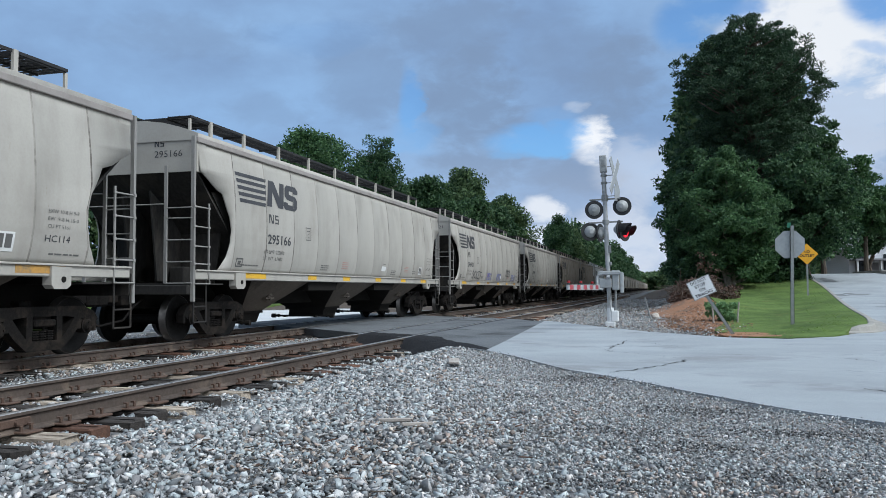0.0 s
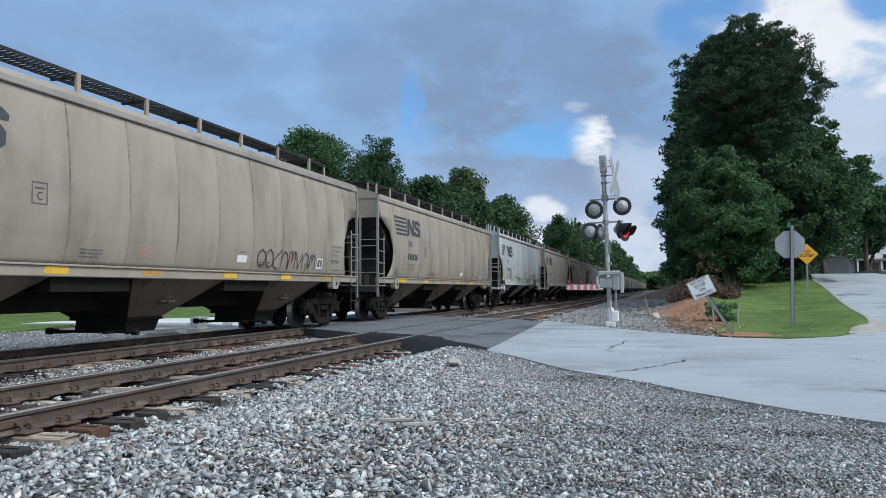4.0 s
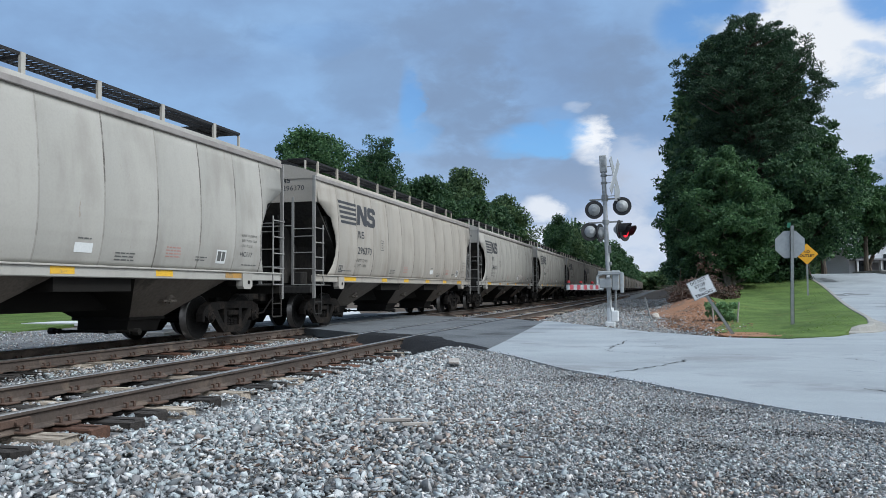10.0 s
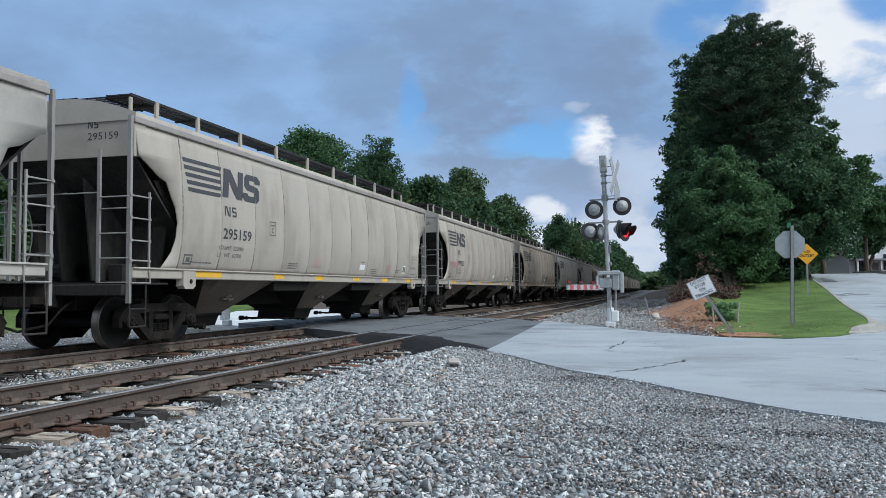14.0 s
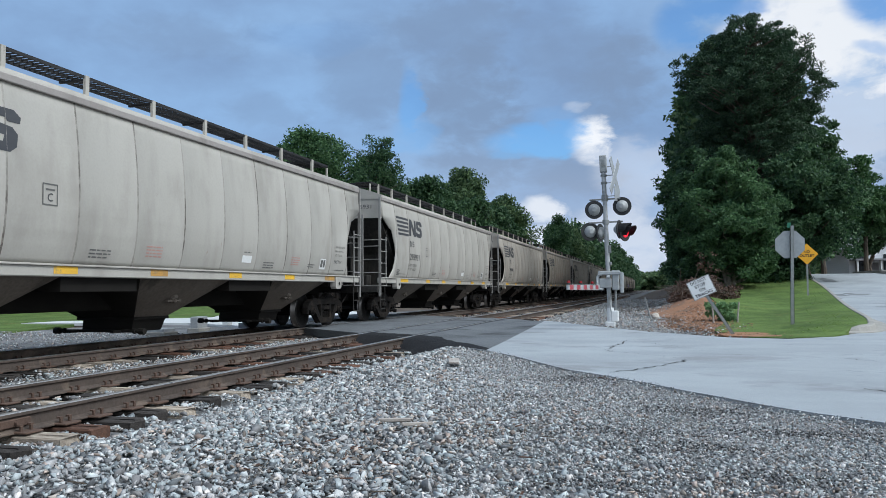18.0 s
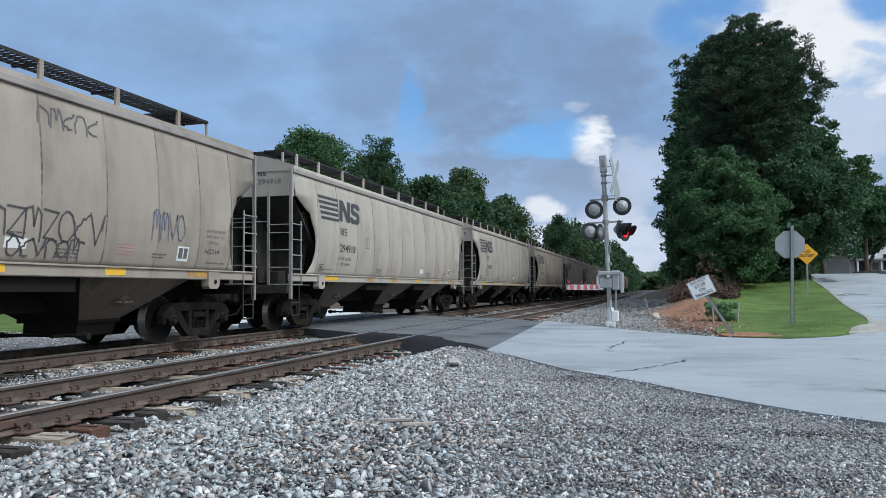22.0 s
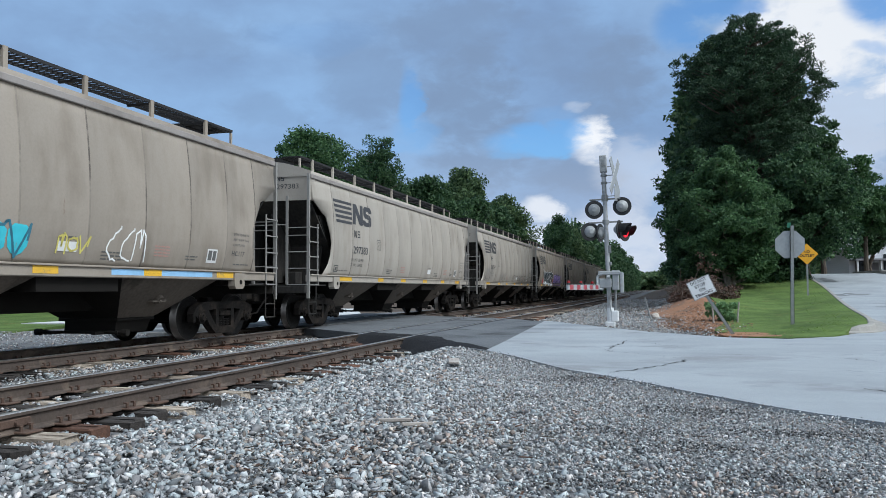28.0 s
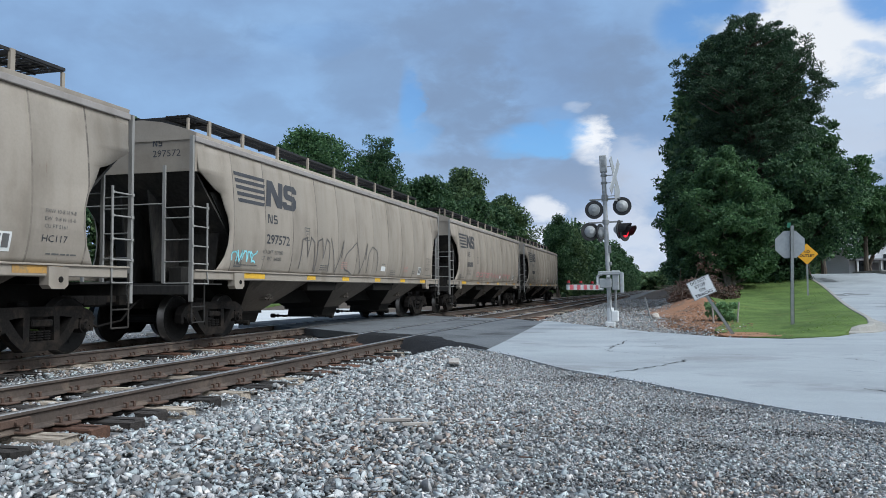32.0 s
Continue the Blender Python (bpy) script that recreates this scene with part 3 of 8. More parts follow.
def smooth_line(pts, gap):
    """Points along a curve through the given ones."""
    P = [np.array(p, float) for p in pts]
    P = [2 * P[0] - P[1]] + P + [2 * P[-1] - P[-2]]
    out = []
    for a, b, c, d in zip(P[:-3], P[1:-2], P[2:-1], P[3:]):
        n = max(2, int(np.linalg.norm(c - b) / gap))
        for i in range(n):
            t = i / n
            out.append(0.5 * (2 * b + (c - a) * t + (2 * a - 5 * b + 4 * c - d) * t * t + (3 * b - a - 3 * c + d) * t ** 3))
    return out + [P[-2]]


def build_kerb():
    pts = [(3.72, 19.3), (4.1, 19.42), (4.42, 19.8), (4.62, 20.4), (4.9, 21.6), (5.45, 24.5), (6.15, 30), (6.95, 36.5), (7.5, 42), (7.95, 50), (9.2, 58), (14.6, 66)]
    holder = empty("kerb", pose(0, 0, 0), "pale concrete kerb along the side road", "kerb", kind="structure")
    line = smooth_line(pts, 0.35)
    for j in range(0, len(line) - 1, 14):
        run = line[j:j + 15]
        if len(run) < 2:
            continue
        bm = bmesh.new()
        rows = []
        for i, e in enumerate(run):
            g = j + i
            d = Vector((*(line[min(g + 1, len(line) - 1)] - line[max(g - 1, 0)]), 0)).normalized()
            s = Vector((d.y, -d.x, 0))
            wide = 0.26 + 0.22 * float(step(3, 9, g)) * float(step(28, 12, g))
            low = float(step(0, 3, g))
            prof = [(0.0, -0.1), (0.0, 0.14 * low + 0.02), (0.02, 0.155 * low + 0.02), (0.13, 0.15 * low + 0.02), (0.16, 0.13 * low + 0.02), (0.19, 0.045), (wide, 0.018), (wide, -0.1)]
            base = Vector((e[0], e[1], 0)) + d * (0.004 if i == 0 else (-0.004 if i == len(run) - 1 else 0))
            z0 = float(height(e[0], e[1])) + 0.01
            rows.append([bm.verts.new(base + s * u + Vector((0, 0, z0 + v))) for u, v in prof])
        for r0, r1 in zip(rows[:-1], rows[1:]):
            for i2 in range(len(prof) - 1):
                bm.faces.new((r0[i2], r0[i2 + 1], r1[i2 + 1], r1[i2]))
        bm.faces.new(rows[0][::-1])
        bm.faces.new(rows[-1])
        bmesh.ops.recalc_face_normals(bm, faces=bm.faces[:])
        part("kerb_stone", bm, M_KERB, holder)
    # kerb on the other side of the road at the crest, and the verge behind it
    line = smooth_line([(17.5, 39.0), (15.4, 43.0), (13.6, 46.8), (12.2, 50.2), (11.4, 53.5)], 1.6)
    for a, b in zip(line[:-1], line[1:]):
        bm = bmesh.new()
        d = Vector((b[0] - a[0], b[1] - a[1], 0)).normalized()
        s = Vector((d.y, -d.x, 0)) * 0.28
        za, zb = float(height(*a)), float(height(*b))
        add_prism(bm, [(a[0], a[1], za - 0.1), (a[0], a[1], za + 0.17), (b[0], b[1], zb + 0.17), (b[0], b[1], zb - 0.1)], s)
        part("kerb_stone", bm, M_KERB, holder)
    verge = sheet("verge", [(17.8, 39.2), (15.7, 43.2), (13.9, 47.0), (12.5, 50.4), (11.7, 53.6), (12.5, 57), (16, 61), (30, 61), (30, 39)], 0.03, [M_GRASS], cut=2.0)
    tagged(verge, "rough green verge above the side road", "grass", kind="structure")


def rail_profile():
    return [(-0.075, -0.172), (-0.075, -0.160), (-0.012, -0.135), (-0.010, -0.050), (-0.036, -0.036), (-0.037, -0.010), (-0.028, 0.0),
            (0.028, 0.0), (0.037, -0.010), (0.036, -0.036), (0.010, -0.050), (0.012, -0.135), (0.075, -0.160), (0.075, -0.172)]


def build_tracks():
    prof = rail_profile()
    for nm, rails, lab in (("near_track", RAILS_NEAR, "empty railway track with rusty rails"), ("far_track", RAILS_FAR, "railway track that carries the train")):
        holder = empty("railway_track", pose(0, 0, 0), lab + " on wooden ties in ballast", "railway track", "railway tracks")
        for rx in rails:
            bm = bmesh.new()
            stations = [-30.0, 0.0, 30.0, 90.0, 700.0]
            rings = [[bm.verts.new((rx + a, y, b)) for a, b in prof] for y in stations]
            for r0, r1 in zip(rings[:-1], rings[1:]):
                for i in range(len(prof) - 1):
                    f = bm.faces.new((r0[i], r0[i + 1], r1[i + 1], r1[i]))
                    f.material_index = 1 if i in (5, 6, 7) else 0
            bmesh.ops.recalc_face_normals(bm, faces=bm.faces[:])
            part("rail", bm, [M_RAIL, M_RAIL_TOP], holder, "rusty steel rail with a polished head")
        # ties, each one a little out of line
        cx = sum(rails) / 2
        woods = dict(TIES_BY_GRAVEL) if cx > -8 else {}
        for y in (TIES_NEAR if cx > -8 else TIES_FAR):
            y = float(y)
            gap0 = 16.4 + (cx + 5.2) * -0.78 if cx > -8 else 19.6
            if gap0 < y < gap0 + 9.4:
                continue
            r = random.random()
            mat = M_TIE_OLD if r < 0.24 else (M_TIE_RED if r < 0.56 else M_TIE_DARK)
            mat = {"p": M_TIE_OLD, "r": M_TIE_RED, "d": M_TIE_DARK}.get(woods.get(y), mat)
            key = f"tie_{mat.name}"
            me = bpy.data.meshes.get(key)
            if me is None:
                bm = bmesh.new()
                add_box(bm, (-1.3, -0.115, -0.35), (1.3, 0.115, -0.178), bevel=0.014)
                rt = random.Random(len(key))
                for v in bm.verts:
                    v.co += Vector((rt.uniform(-0.03, 0.03), rt.uniform(-0.012, 0.012), rt.uniform(-0.012, 0.004)))
                for q in (1.0, 1.12):
                    # split in the end grain
                    add_box(bm, (q, -0.02, -0.18), (1.29, -0.008, -0.1755), bevel=0.001)
                me = mesh_of(key, bm, mat)
            shared("tie", me, holder, pose(cx + random.uniform(-0.14, 0.02), y, random.uniform(-0.02, 0.003), random.uniform(-3, 3), random.uniform(-0.4, 0.4), random.uniform(-2.2, 2.2)))
            if y < 22:
                for rx in rails:
                    me = bpy.data.meshes.get("tie_plate")
                    if me is None:
                        bm = bmesh.new()
                        add_box(bm, (-0.19, -0.1, -0.178), (0.19, 0.1, -0.158), bevel=0.006)
                        for sx in (-0.1, 0.1):
                            for sy in (-0.055, 0.055):
                                add_box(bm, (sx - 0.012, sy - 0.012, -0.16), (sx + 0.012, sy + 0.012, -0.115), bevel=0.003)
                                add_box(bm, (sx - 0.02 - 0.01 * (1 if sx > 0 else -1), sy - 0.018, -0.12), (sx + 0.02 - 0.01 * (1 if sx > 0 else -1), sy + 0.018, -0.105))
                        me = mesh_of("tie_plate", bm, M_PLATE)
                    shared("tie_plate", me, holder, pose(rx, y, 0.004))
        # joint bar and a repaired end on the near rail
        if cx > -8:
            bm = bmesh.new()
            add_box(bm, (RAILS_NEAR[0] + 0.014, 4.7, -0.125), (RAILS_NEAR[0] + 0.04, 5.62, -0.055), bevel=0.008)
            for i in range(4):
                add_cyl(bm, (RAILS_NEAR[0] + 0.03, 4.85 + i * 0.2, -0.09), (RAILS_NEAR[0] + 0.065, 4.85 + i * 0.2, -0.09), 0.018, seg=6)
            part("joint_bar", bm, M_PLATE, holder, "bolted rusty joint bar")


def stone_shapes(n, seed, corners=8):
    """Crushed stones: sharp-edged hulls round a few random corners."""
    r = np.random.default_rng(seed)
    out = []
    for i in range(n):
        pts = r.normal(size=(corners, 3))
        pts /= np.linalg.norm(pts, axis=1)[:, None]
        pts *= np.array([1.0, r.uniform(0.62, 0.95), r.uniform(0.36, 0.62)]) * r.uniform(0.8, 1.15, (corners, 1))
        bm = bmesh.new()
        for q in pts:
            bm.verts.new(q)
        bmesh.ops.convex_hull(bm, input=bm.verts[:])
        loose = [v for v in bm.verts if not v.link_faces]
        bmesh.ops.delete(bm, geom=loose, context="VERTS")
        bmesh.ops.triangulate(bm, faces=bm.faces[:])
        bm.verts.index_update()
        out.append((np.array([v.co[:] for v in bm.verts]), np.array([[v.index for v in f.verts] for f in bm.faces])))
        bm.free()
    return out


def scatter(name, spots, sizes, lift, mats, seed, label, warm=0.16, corners=8):
    """Loose stones lying on the bed."""
    r = np.random.default_rng(seed)
    shapes = stone_shapes(14, seed, corners)
    n = len(spots)
    kind = r.integers(0, len(shapes), n)
    q = r.normal(size=(n, 4))
    q[:, 1:3] *= 0.32
    q /= np.linalg.norm(q, axis=1)[:, None]
    w, x, y, z = q.T
    R = np.stack([1 - 2 * (y * y + z * z), 2 * (x * y - z * w), 2 * (x * z + y * w), 2 * (x * y + z * w), 1 - 2 * (x * x + z * z), 2 * (y * z - x * w),
                  2 * (x * z - y * w), 2 * (y * z + x * w), 1 - 2 * (x * x + y * y)], -1).reshape(n, 3, 3)
    base = np.stack([spots[:, 0], spots[:, 1], height(spots[:, 0], spots[:, 1]) + lift + sizes * 0.15], -1)
    verts, tris, idx, count = [], [], [], 0
    tint = r.random(n) < warm
    for j, (sv, sf) in enumerate(shapes):
        m = np.nonzero(kind == j)[0]
        if len(m) == 0:
            continue
        V = np.einsum("nij,kj->nki", R[m], sv) * sizes[m][:, None, None] + base[m][:, None, :]
        verts.append(V.reshape(-1, 3))
        tris.append((sf[None] + (np.arange(len(m)) * len(sv))[:, None, None]).reshape(-1, 3) + count)
        idx.append(np.repeat(tint[m].astype(np.int32), len(sf)))
        count += len(m) * len(sv)
    ob = new(name, from_arrays(name, np.concatenate(verts), np.concatenate(tris), mats, np.concatenate(idx)))
    return tagged(ob, label, "gravel", kind="stuff")


def road_near_edge(x):
    return np.interp(x, [-5.2, -4.95, -3.8, -2.8, -1.17, 0.15, 1.03, 1.6, 3.2, 7], [17, 15.9, 14.3, 12.85, 10.05, 8.15, 7.15, 6.5, 5.15, 2.4])


def build_ballast():
    def area(n, x0, x1, y0, y1):
        return np.stack([rng.uniform(x0, x1, n), rng.uniform(y0, y1, n)], -1)
    # foreground: larger loose stone by the ties, finer and half buried towards the road
    p = area(150000, -5.08, 3.0, 2.4, 16.0)
    d = np.hypot(p[:, 0], p[:, 1])
    ang = np.arctan2(p[:, 0], p[:, 1])
    on_tie = (from_tie(p[:, 1], TIES_NEAR) < 0.135) & (p[:, 0] < -4.56)
    gap = road_near_edge(p[:, 0]) - p[:, 1]
    loose = step(0.2, -2.2, p[:, 0] + 0.28 * (p[:, 1] - 6))
    patch = np.sin(p[:, 0] * 2.3 + 1.0) * np.sin(p[:, 1] * 1.7 + 0.5) + 0.6 * np.sin(p[:, 0] * 5.1 + p[:, 1] * 3.3)
    want = np.clip(8.0 / d, 0.40, 1) * np.where(loose > 0.4, 0.72, np.clip(1.05 + 0.2 * patch, 0.6, 1)) * np.interp(gap, [0, 0.5, 1.5], [0.8, 0.9, 1])
    keep = (gap > rng.normal(0.02, 0.05, len(p))) & (ang > radians(-56)) & (ang < radians(18)) & (rng.random(len(p)) < want) & ~on_tie
    p, loose, gap = p[keep], loose[keep], gap[keep]
    s = np.clip(rng.lognormal(0, 0.38, len(p)), 0.4, 2.3) * (0.0145 + 0.0095 * loose)
    s *= np.interp(gap, [0, 1.0, 3], [0.75, 0.9, 1.0]) * np.interp(p[:, 1], [6, 14], [1.0, 1.25])
    scatter("ballast_stones", p, s, -0.004 - 0.006 * (1 - loose) + 0.035 * step(-4.5, -4.75, p[:, 0]), [M_STONE, M_STONE_WARM], 3, "loose grey crushed stones of many sizes", 0.09)
    # small chips that fill the gaps
    p = area(62000, -3.6, 3.0, 2.4, 12.5)
    gap = road_near_edge(p[:, 0]) - p[:, 1]
    ang = np.arctan2(p[:, 0], p[:, 1])
    keep = (gap > rng.normal(0.0, 0.06, len(p))) & (ang > radians(-50)) & (ang < radians(18)) & (p[:, 0] + 0.28 * (p[:, 1] - 6) > -1.6)
    p = p[keep]
    scatter("ballast_chips", p, np.clip(rng.lognormal(math.log(0.0102), 0.3, len(p)), 0.005, 0.017), 0.008, [M_CHIP, M_STONE_WARM], 15, "small grey stone chips between the larger stones", 0.14, 6)
    # dark grit along the broken edge of the road
    p = area(14000, -2.9, 3.2, 4.8, 13.2)
    gap = road_near_edge(p[:, 0]) - p[:, 1]
    keep = (gap > -0.25 + 0.2 * rng.random(len(p)) + 0.12 * np.sin(p[:, 0] * 6)) & (gap < rng.random(len(p)) * 0.35)
    p, gap = p[keep], gap[keep]
    scatter("road_grit", p, rng.uniform(0.005, 0.013, len(p)), np.where(gap < 0, 0.013, 0.0), [M_GRIT, M_STONE], 13, "dark grit along the broken road edge", 0.3, 6)
    # dark broken asphalt trodden into the gravel
    spots = []
    for cx, cy, lx, ly, n in ((-0.96, 9.05, 0.55, 0.35, 700), (0.23, 5.33, 0.5, 0.16, 350), (-0.35, 4.23, 0.3, 0.14, 250), (-0.25, 5.82, 0.45, 0.14, 250), (0.26, 7.0, 0.5, 0.2, 450), (0.9, 6.1, 0.5, 0.15, 400), (-1.2, 7.3, 0.4, 0.2, 150), (0.55, 4.5, 0.35, 0.16, 250)):
        spots.append(np.stack([rng.normal(cx, lx * 0.55, n), rng.normal(cy, ly * 0.6, n)], -1))
    p = np.concatenate(spots)
    p = p[road_near_edge(p[:, 0]) - p[:, 1] > 0.05]
    scatter("dark_grit", p, rng.uniform(0.006, 0.015, len(p)), 0.012, [M_GRIT, M_STONE], 17, "dark broken asphalt and grit in the gravel", 0.2, 6)
    # rusty and tan stones where the gravel is worn
    p = np.concatenate([np.stack([rng.normal(cx, lx, n), rng.normal(cy, ly, n)], -1) for cx, cy, lx, ly, n in ((-2.1, 4.5, 0.4, 0.3, 420), (-1.6, 5.6, 0.5, 0.5, 380), (0.2, 4.1, 0.3, 0.3, 260), (-2.6, 9.0, 0.4, 0.6, 300), (-1.3, 6.9, 0.9, 0.7, 300))])
    p = p[road_near_edge(p[:, 0]) - p[:, 1] > 0.1]
    scatter("rusty_stones", p, np.clip(rng.lognormal(math.log(0.014), 0.4, len(p)), 0.006, 0.03), 0.012, [M_STONE_WARM, M_STONE], 19, "tan and rust-stained stones among the grey", 0.3)
    # between and beside the rails
    p = np.concatenate([area(52000, -13.8, -4.75, 3.0, 24.0), area(9000, -22.0, -13.0, 8.0, 30.0), area(9000, -13.0, -3.4, 24.0, 60.0), area(5000, -3.6, 0.4, 30.0, 75.0)])
    x, y = p[:, 0], p[:, 1]
    skip = np.zeros(len(p), bool)
    for rx in (*RAILS_NEAR, *RAILS_FAR):
        skip |= np.abs(x - rx) < 0.10
    cr0 = np.interp(x, [-12.9, -9.25, -4.95, -3.8], [22.6, 19.75, 15.9, 14.3])
    cr1 = np.interp(x, [-12.6, -9.5, -7.05, -3.6], [33.2, 30.6, 28.4, 25.7])
    skip |= (y > cr0 - 0.05) & (y < cr1 + 0.05)
    tie_zone = ((np.abs(x - TRACK_NEAR) < 1.32) | (np.abs(x - TRACK_FAR) < 1.32))
    on_tie = np.where(x > -8, from_tie(y, TIES_NEAR), from_tie(y, TIES_FAR)) < 0.14
    skip |= tie_zone & (rng.random(len(p)) < np.where(on_tie, 0.94, 0.15))
    p = p[~skip]
    s = np.clip(rng.lognormal(math.log(0.027), 0.33, len(p)), 0.013, 0.055) * np.interp(p[:, 1], [20, 60], [1, 1.8])
    tie_zone = ((np.abs(p[:, 0] - TRACK_NEAR) < 1.32) | (np.abs(p[:, 0] - TRACK_FAR) < 1.32))
    ob = scatter("ballast_stones", p, s, np.where(tie_zone & (p[:, 0] > -8), 0.03, 0.02), [M_STONE, M_STONE_WARM], 5, "grey crushed stones packed round the ties", 0.22)
    # the verge by the signal and under the clay bank
    p = area(11000, -4.0, 2.3, 17.4, 34.0)
    far = np.interp(p[:, 0], [-4, -3.6, -1.36, -0.25, 1.34, 2.4], [26.2, 25.8, 21.45, 19.4, 17.45, 17.1])
    p = p[p[:, 1] > far + 0.05]
    p = p[rng.random(len(p)) < np.interp(p[:, 0], [-2.5, 0.6, 1.6, 2.3], [1, 0.9, 0.45, 0.0]) * np.where(p[:, 0] > 0.2, np.interp(p[:, 1], [19.5, 24, 28], [1, 0.55, 0.12]), 1)]
    s = np.clip(rng.lognormal(math.log(0.024), 0.35, len(p)), 0.012, 0.05)
    scatter("verge_stones", p, s, 0.0, [M_STONE, M_STONE_WARM], 9, "loose grey stones on the verge by the signal", 0.3)


def build_splinters():
    """Twigs, bark and splinters of old ties lying on the gravel."""
    r = random.Random(33)
    bm = bmesh.new()
    for i in range(170):
        if i < 60:
            x, y = r.gauss(-2.1, 0.45), r.gauss(4.55, 0.4)
        elif i < 95:
            x, y = r.gauss(-1.7, 0.5), r.gauss(5.7, 0.5)
        else:
            x, y = r.uniform(-4.3, 0.4), r.uniform(3.2, 12.0)
        if float(road_near_edge(x)) - y < 0.2 or x < -4.4:
            continue
        l, w, a = r.uniform(0.012, 0.05), r.uniform(0.002, 0.006), r.uniform(0, math.pi)
        m = Matrix.Translation((x, y, float(height(x, y)) + 0.024)) @ pose(0, 0, 0, 0, r.uniform(-14, 14), math.degrees(a))
        add_box(bm, (-l, -w, -0.003), (l, w, 0.003), mat=r.choice((0, 0, 1, 1, 2)), m=m)
    ob = new("splinters", mesh_of("splinters", bm, M_TIE_RED, M_BARK, M_WOOD))
    tagged(ob, "brown twigs and splinters of wood on the gravel", "debris", kind="stuff")


def build_clods():
    """Crumbs of clay round the bank, and a bare patch at the foot of the leaning sign."""
    n = 5200
    a = rng.uniform(0, 2 * np.pi, n)
    q = rng.random(n) ** 0.6
    p = np.stack([1.1 + np.cos(a) * q * 1.25 + rng.normal(0, 0.12, n), 24.5 + np.sin(a) * q * 5.2 + rng.normal(0, 0.3, n)], -1)
    p = np.concatenate([p, np.stack([1.75 + rng.normal(0, 0.45, 900), 18.25 + rng.normal(0, 0.35, 900)], -1)])
    p = p[p[:, 1] > np.interp(p[:, 0], [0, 1.34, 2.4, 4], [19.3, 17.5, 17.25, 18.6]) + 0.1]
    scatter("clay_crumbs", p, np.clip(rng.lognormal(math.log(0.022), 0.45, len(p)), 0.008, 0.07), 0.0, [M_CLAY, M_SOIL], 21, "crumbs of red clay and dark soil", 0.25, 6)
    patch = sheet("bare_patch", [(1.3, 17.75), (1.8, 17.5), (2.4, 17.7), (2.5, 18.3), (2.2, 19.0), (1.7, 19.2), (1.2, 18.6)], 0.021, [M_CLAY], cut=0.5, skirt=0.08, crown=lambda x, y: float(lawn_rise(x, y)))
    tagged(patch, "worn patch of bare reddish soil in the grass", "soil", kind="structure")


def build_crossing():
    """Black ramp at the edge of the crossing, and the grooves along the rails."""
    def deck(x, y):
        st = float(step(-3.0, -4.6, x))
        return float(height(x, y)) * (1 - st) - 0.012 * st

    def along(line, t):
        f = t * (len(line) - 1)
        i = min(int(f), len(line) - 2)
        return line[i][0] + (line[i + 1][0] - line[i][0]) * (f - i), line[i][1] + (line[i + 1][1] - line[i][1]) * (f - i)
    bm = bmesh.new()
    for up, lo in (([(-5.14, 16.75), (-4.5, 16.2), (-3.9, 15.2), (-2.75, 13.3)], [(-5.14, 15.1), (-4.3, 14.1), (-3.6, 13.35), (-2.6, 12.45)]),
                   ([(-6.62, 17.75), (-6.0, 17.3), (-5.30, 16.9)], [(-6.62, 16.5), (-6.0, 16.15), (-5.30, 15.8)])):
        rows = []
        for i in range(15):
            (xa, ya), (xb, yb) = along(up, i / 14), along(lo, i / 14)
            wob = 0.06 * math.sin(i * 1.7) + 0.04 * math.sin(i * 4.1)
            row = []
            for j, q in enumerate((0.0, 0.3, 0.62, 1.0)):
                x, y = xa + (xb - xa) * q, ya + (yb - ya) * q + wob * (1 - q)
                lowest = float(height(x, y)) - (0.02 if x > -5.2 else -0.03)
                row.append(bm.verts.new((x, y, max(lowest, deck(x, y) + 0.016 - 0.05 * q * q) if j < 3 else lowest - 0.04)))
            rows.append(row)
        for r0, r1 in zip(rows[:-1], rows[1:]):
            for j in range(3):
                bm.faces.new((r0[j], r0[j + 1], r1[j + 1], r1[j])).smooth = True
    bmesh.ops.recalc_face_normals(bm, faces=bm.faces[:])
    if sum(f.normal.z for f in bm.faces) < 0:
        bmesh.ops.reverse_faces(bm, faces=bm.faces[:])
    ob = new("asphalt_ramp", mesh_of("asphalt_ramp", bm, M_ASPHALT_NEW))
    tagged(ob, "black fresh asphalt ramp at the crossing edge", "road", kind="structure")
    for rx, y0, y1 in ((RAILS_NEAR[0], 16.6, 26.8), (RAILS_NEAR[1], 17.6, 27.9), (RAILS_FAR[0], 19.9, 30.3), (RAILS_FAR[1], 21.0, 31.5)):
        for o0, o1 in ((-0.105, -0.04), (0.04, 0.085)):
            bm = bmesh.new()
            add_poly(bm, [(rx + o0, y0, -0.007), (rx + o1, y0, -0.007), (rx + o1, y1, -0.007), (rx + o0, y1, -0.007)])
            tagged(new("flangeway", mesh_of("flangeway", bm, M_ASPHALT_NEW)), "dark groove beside the rail in the crossing", "groove", kind="structure")


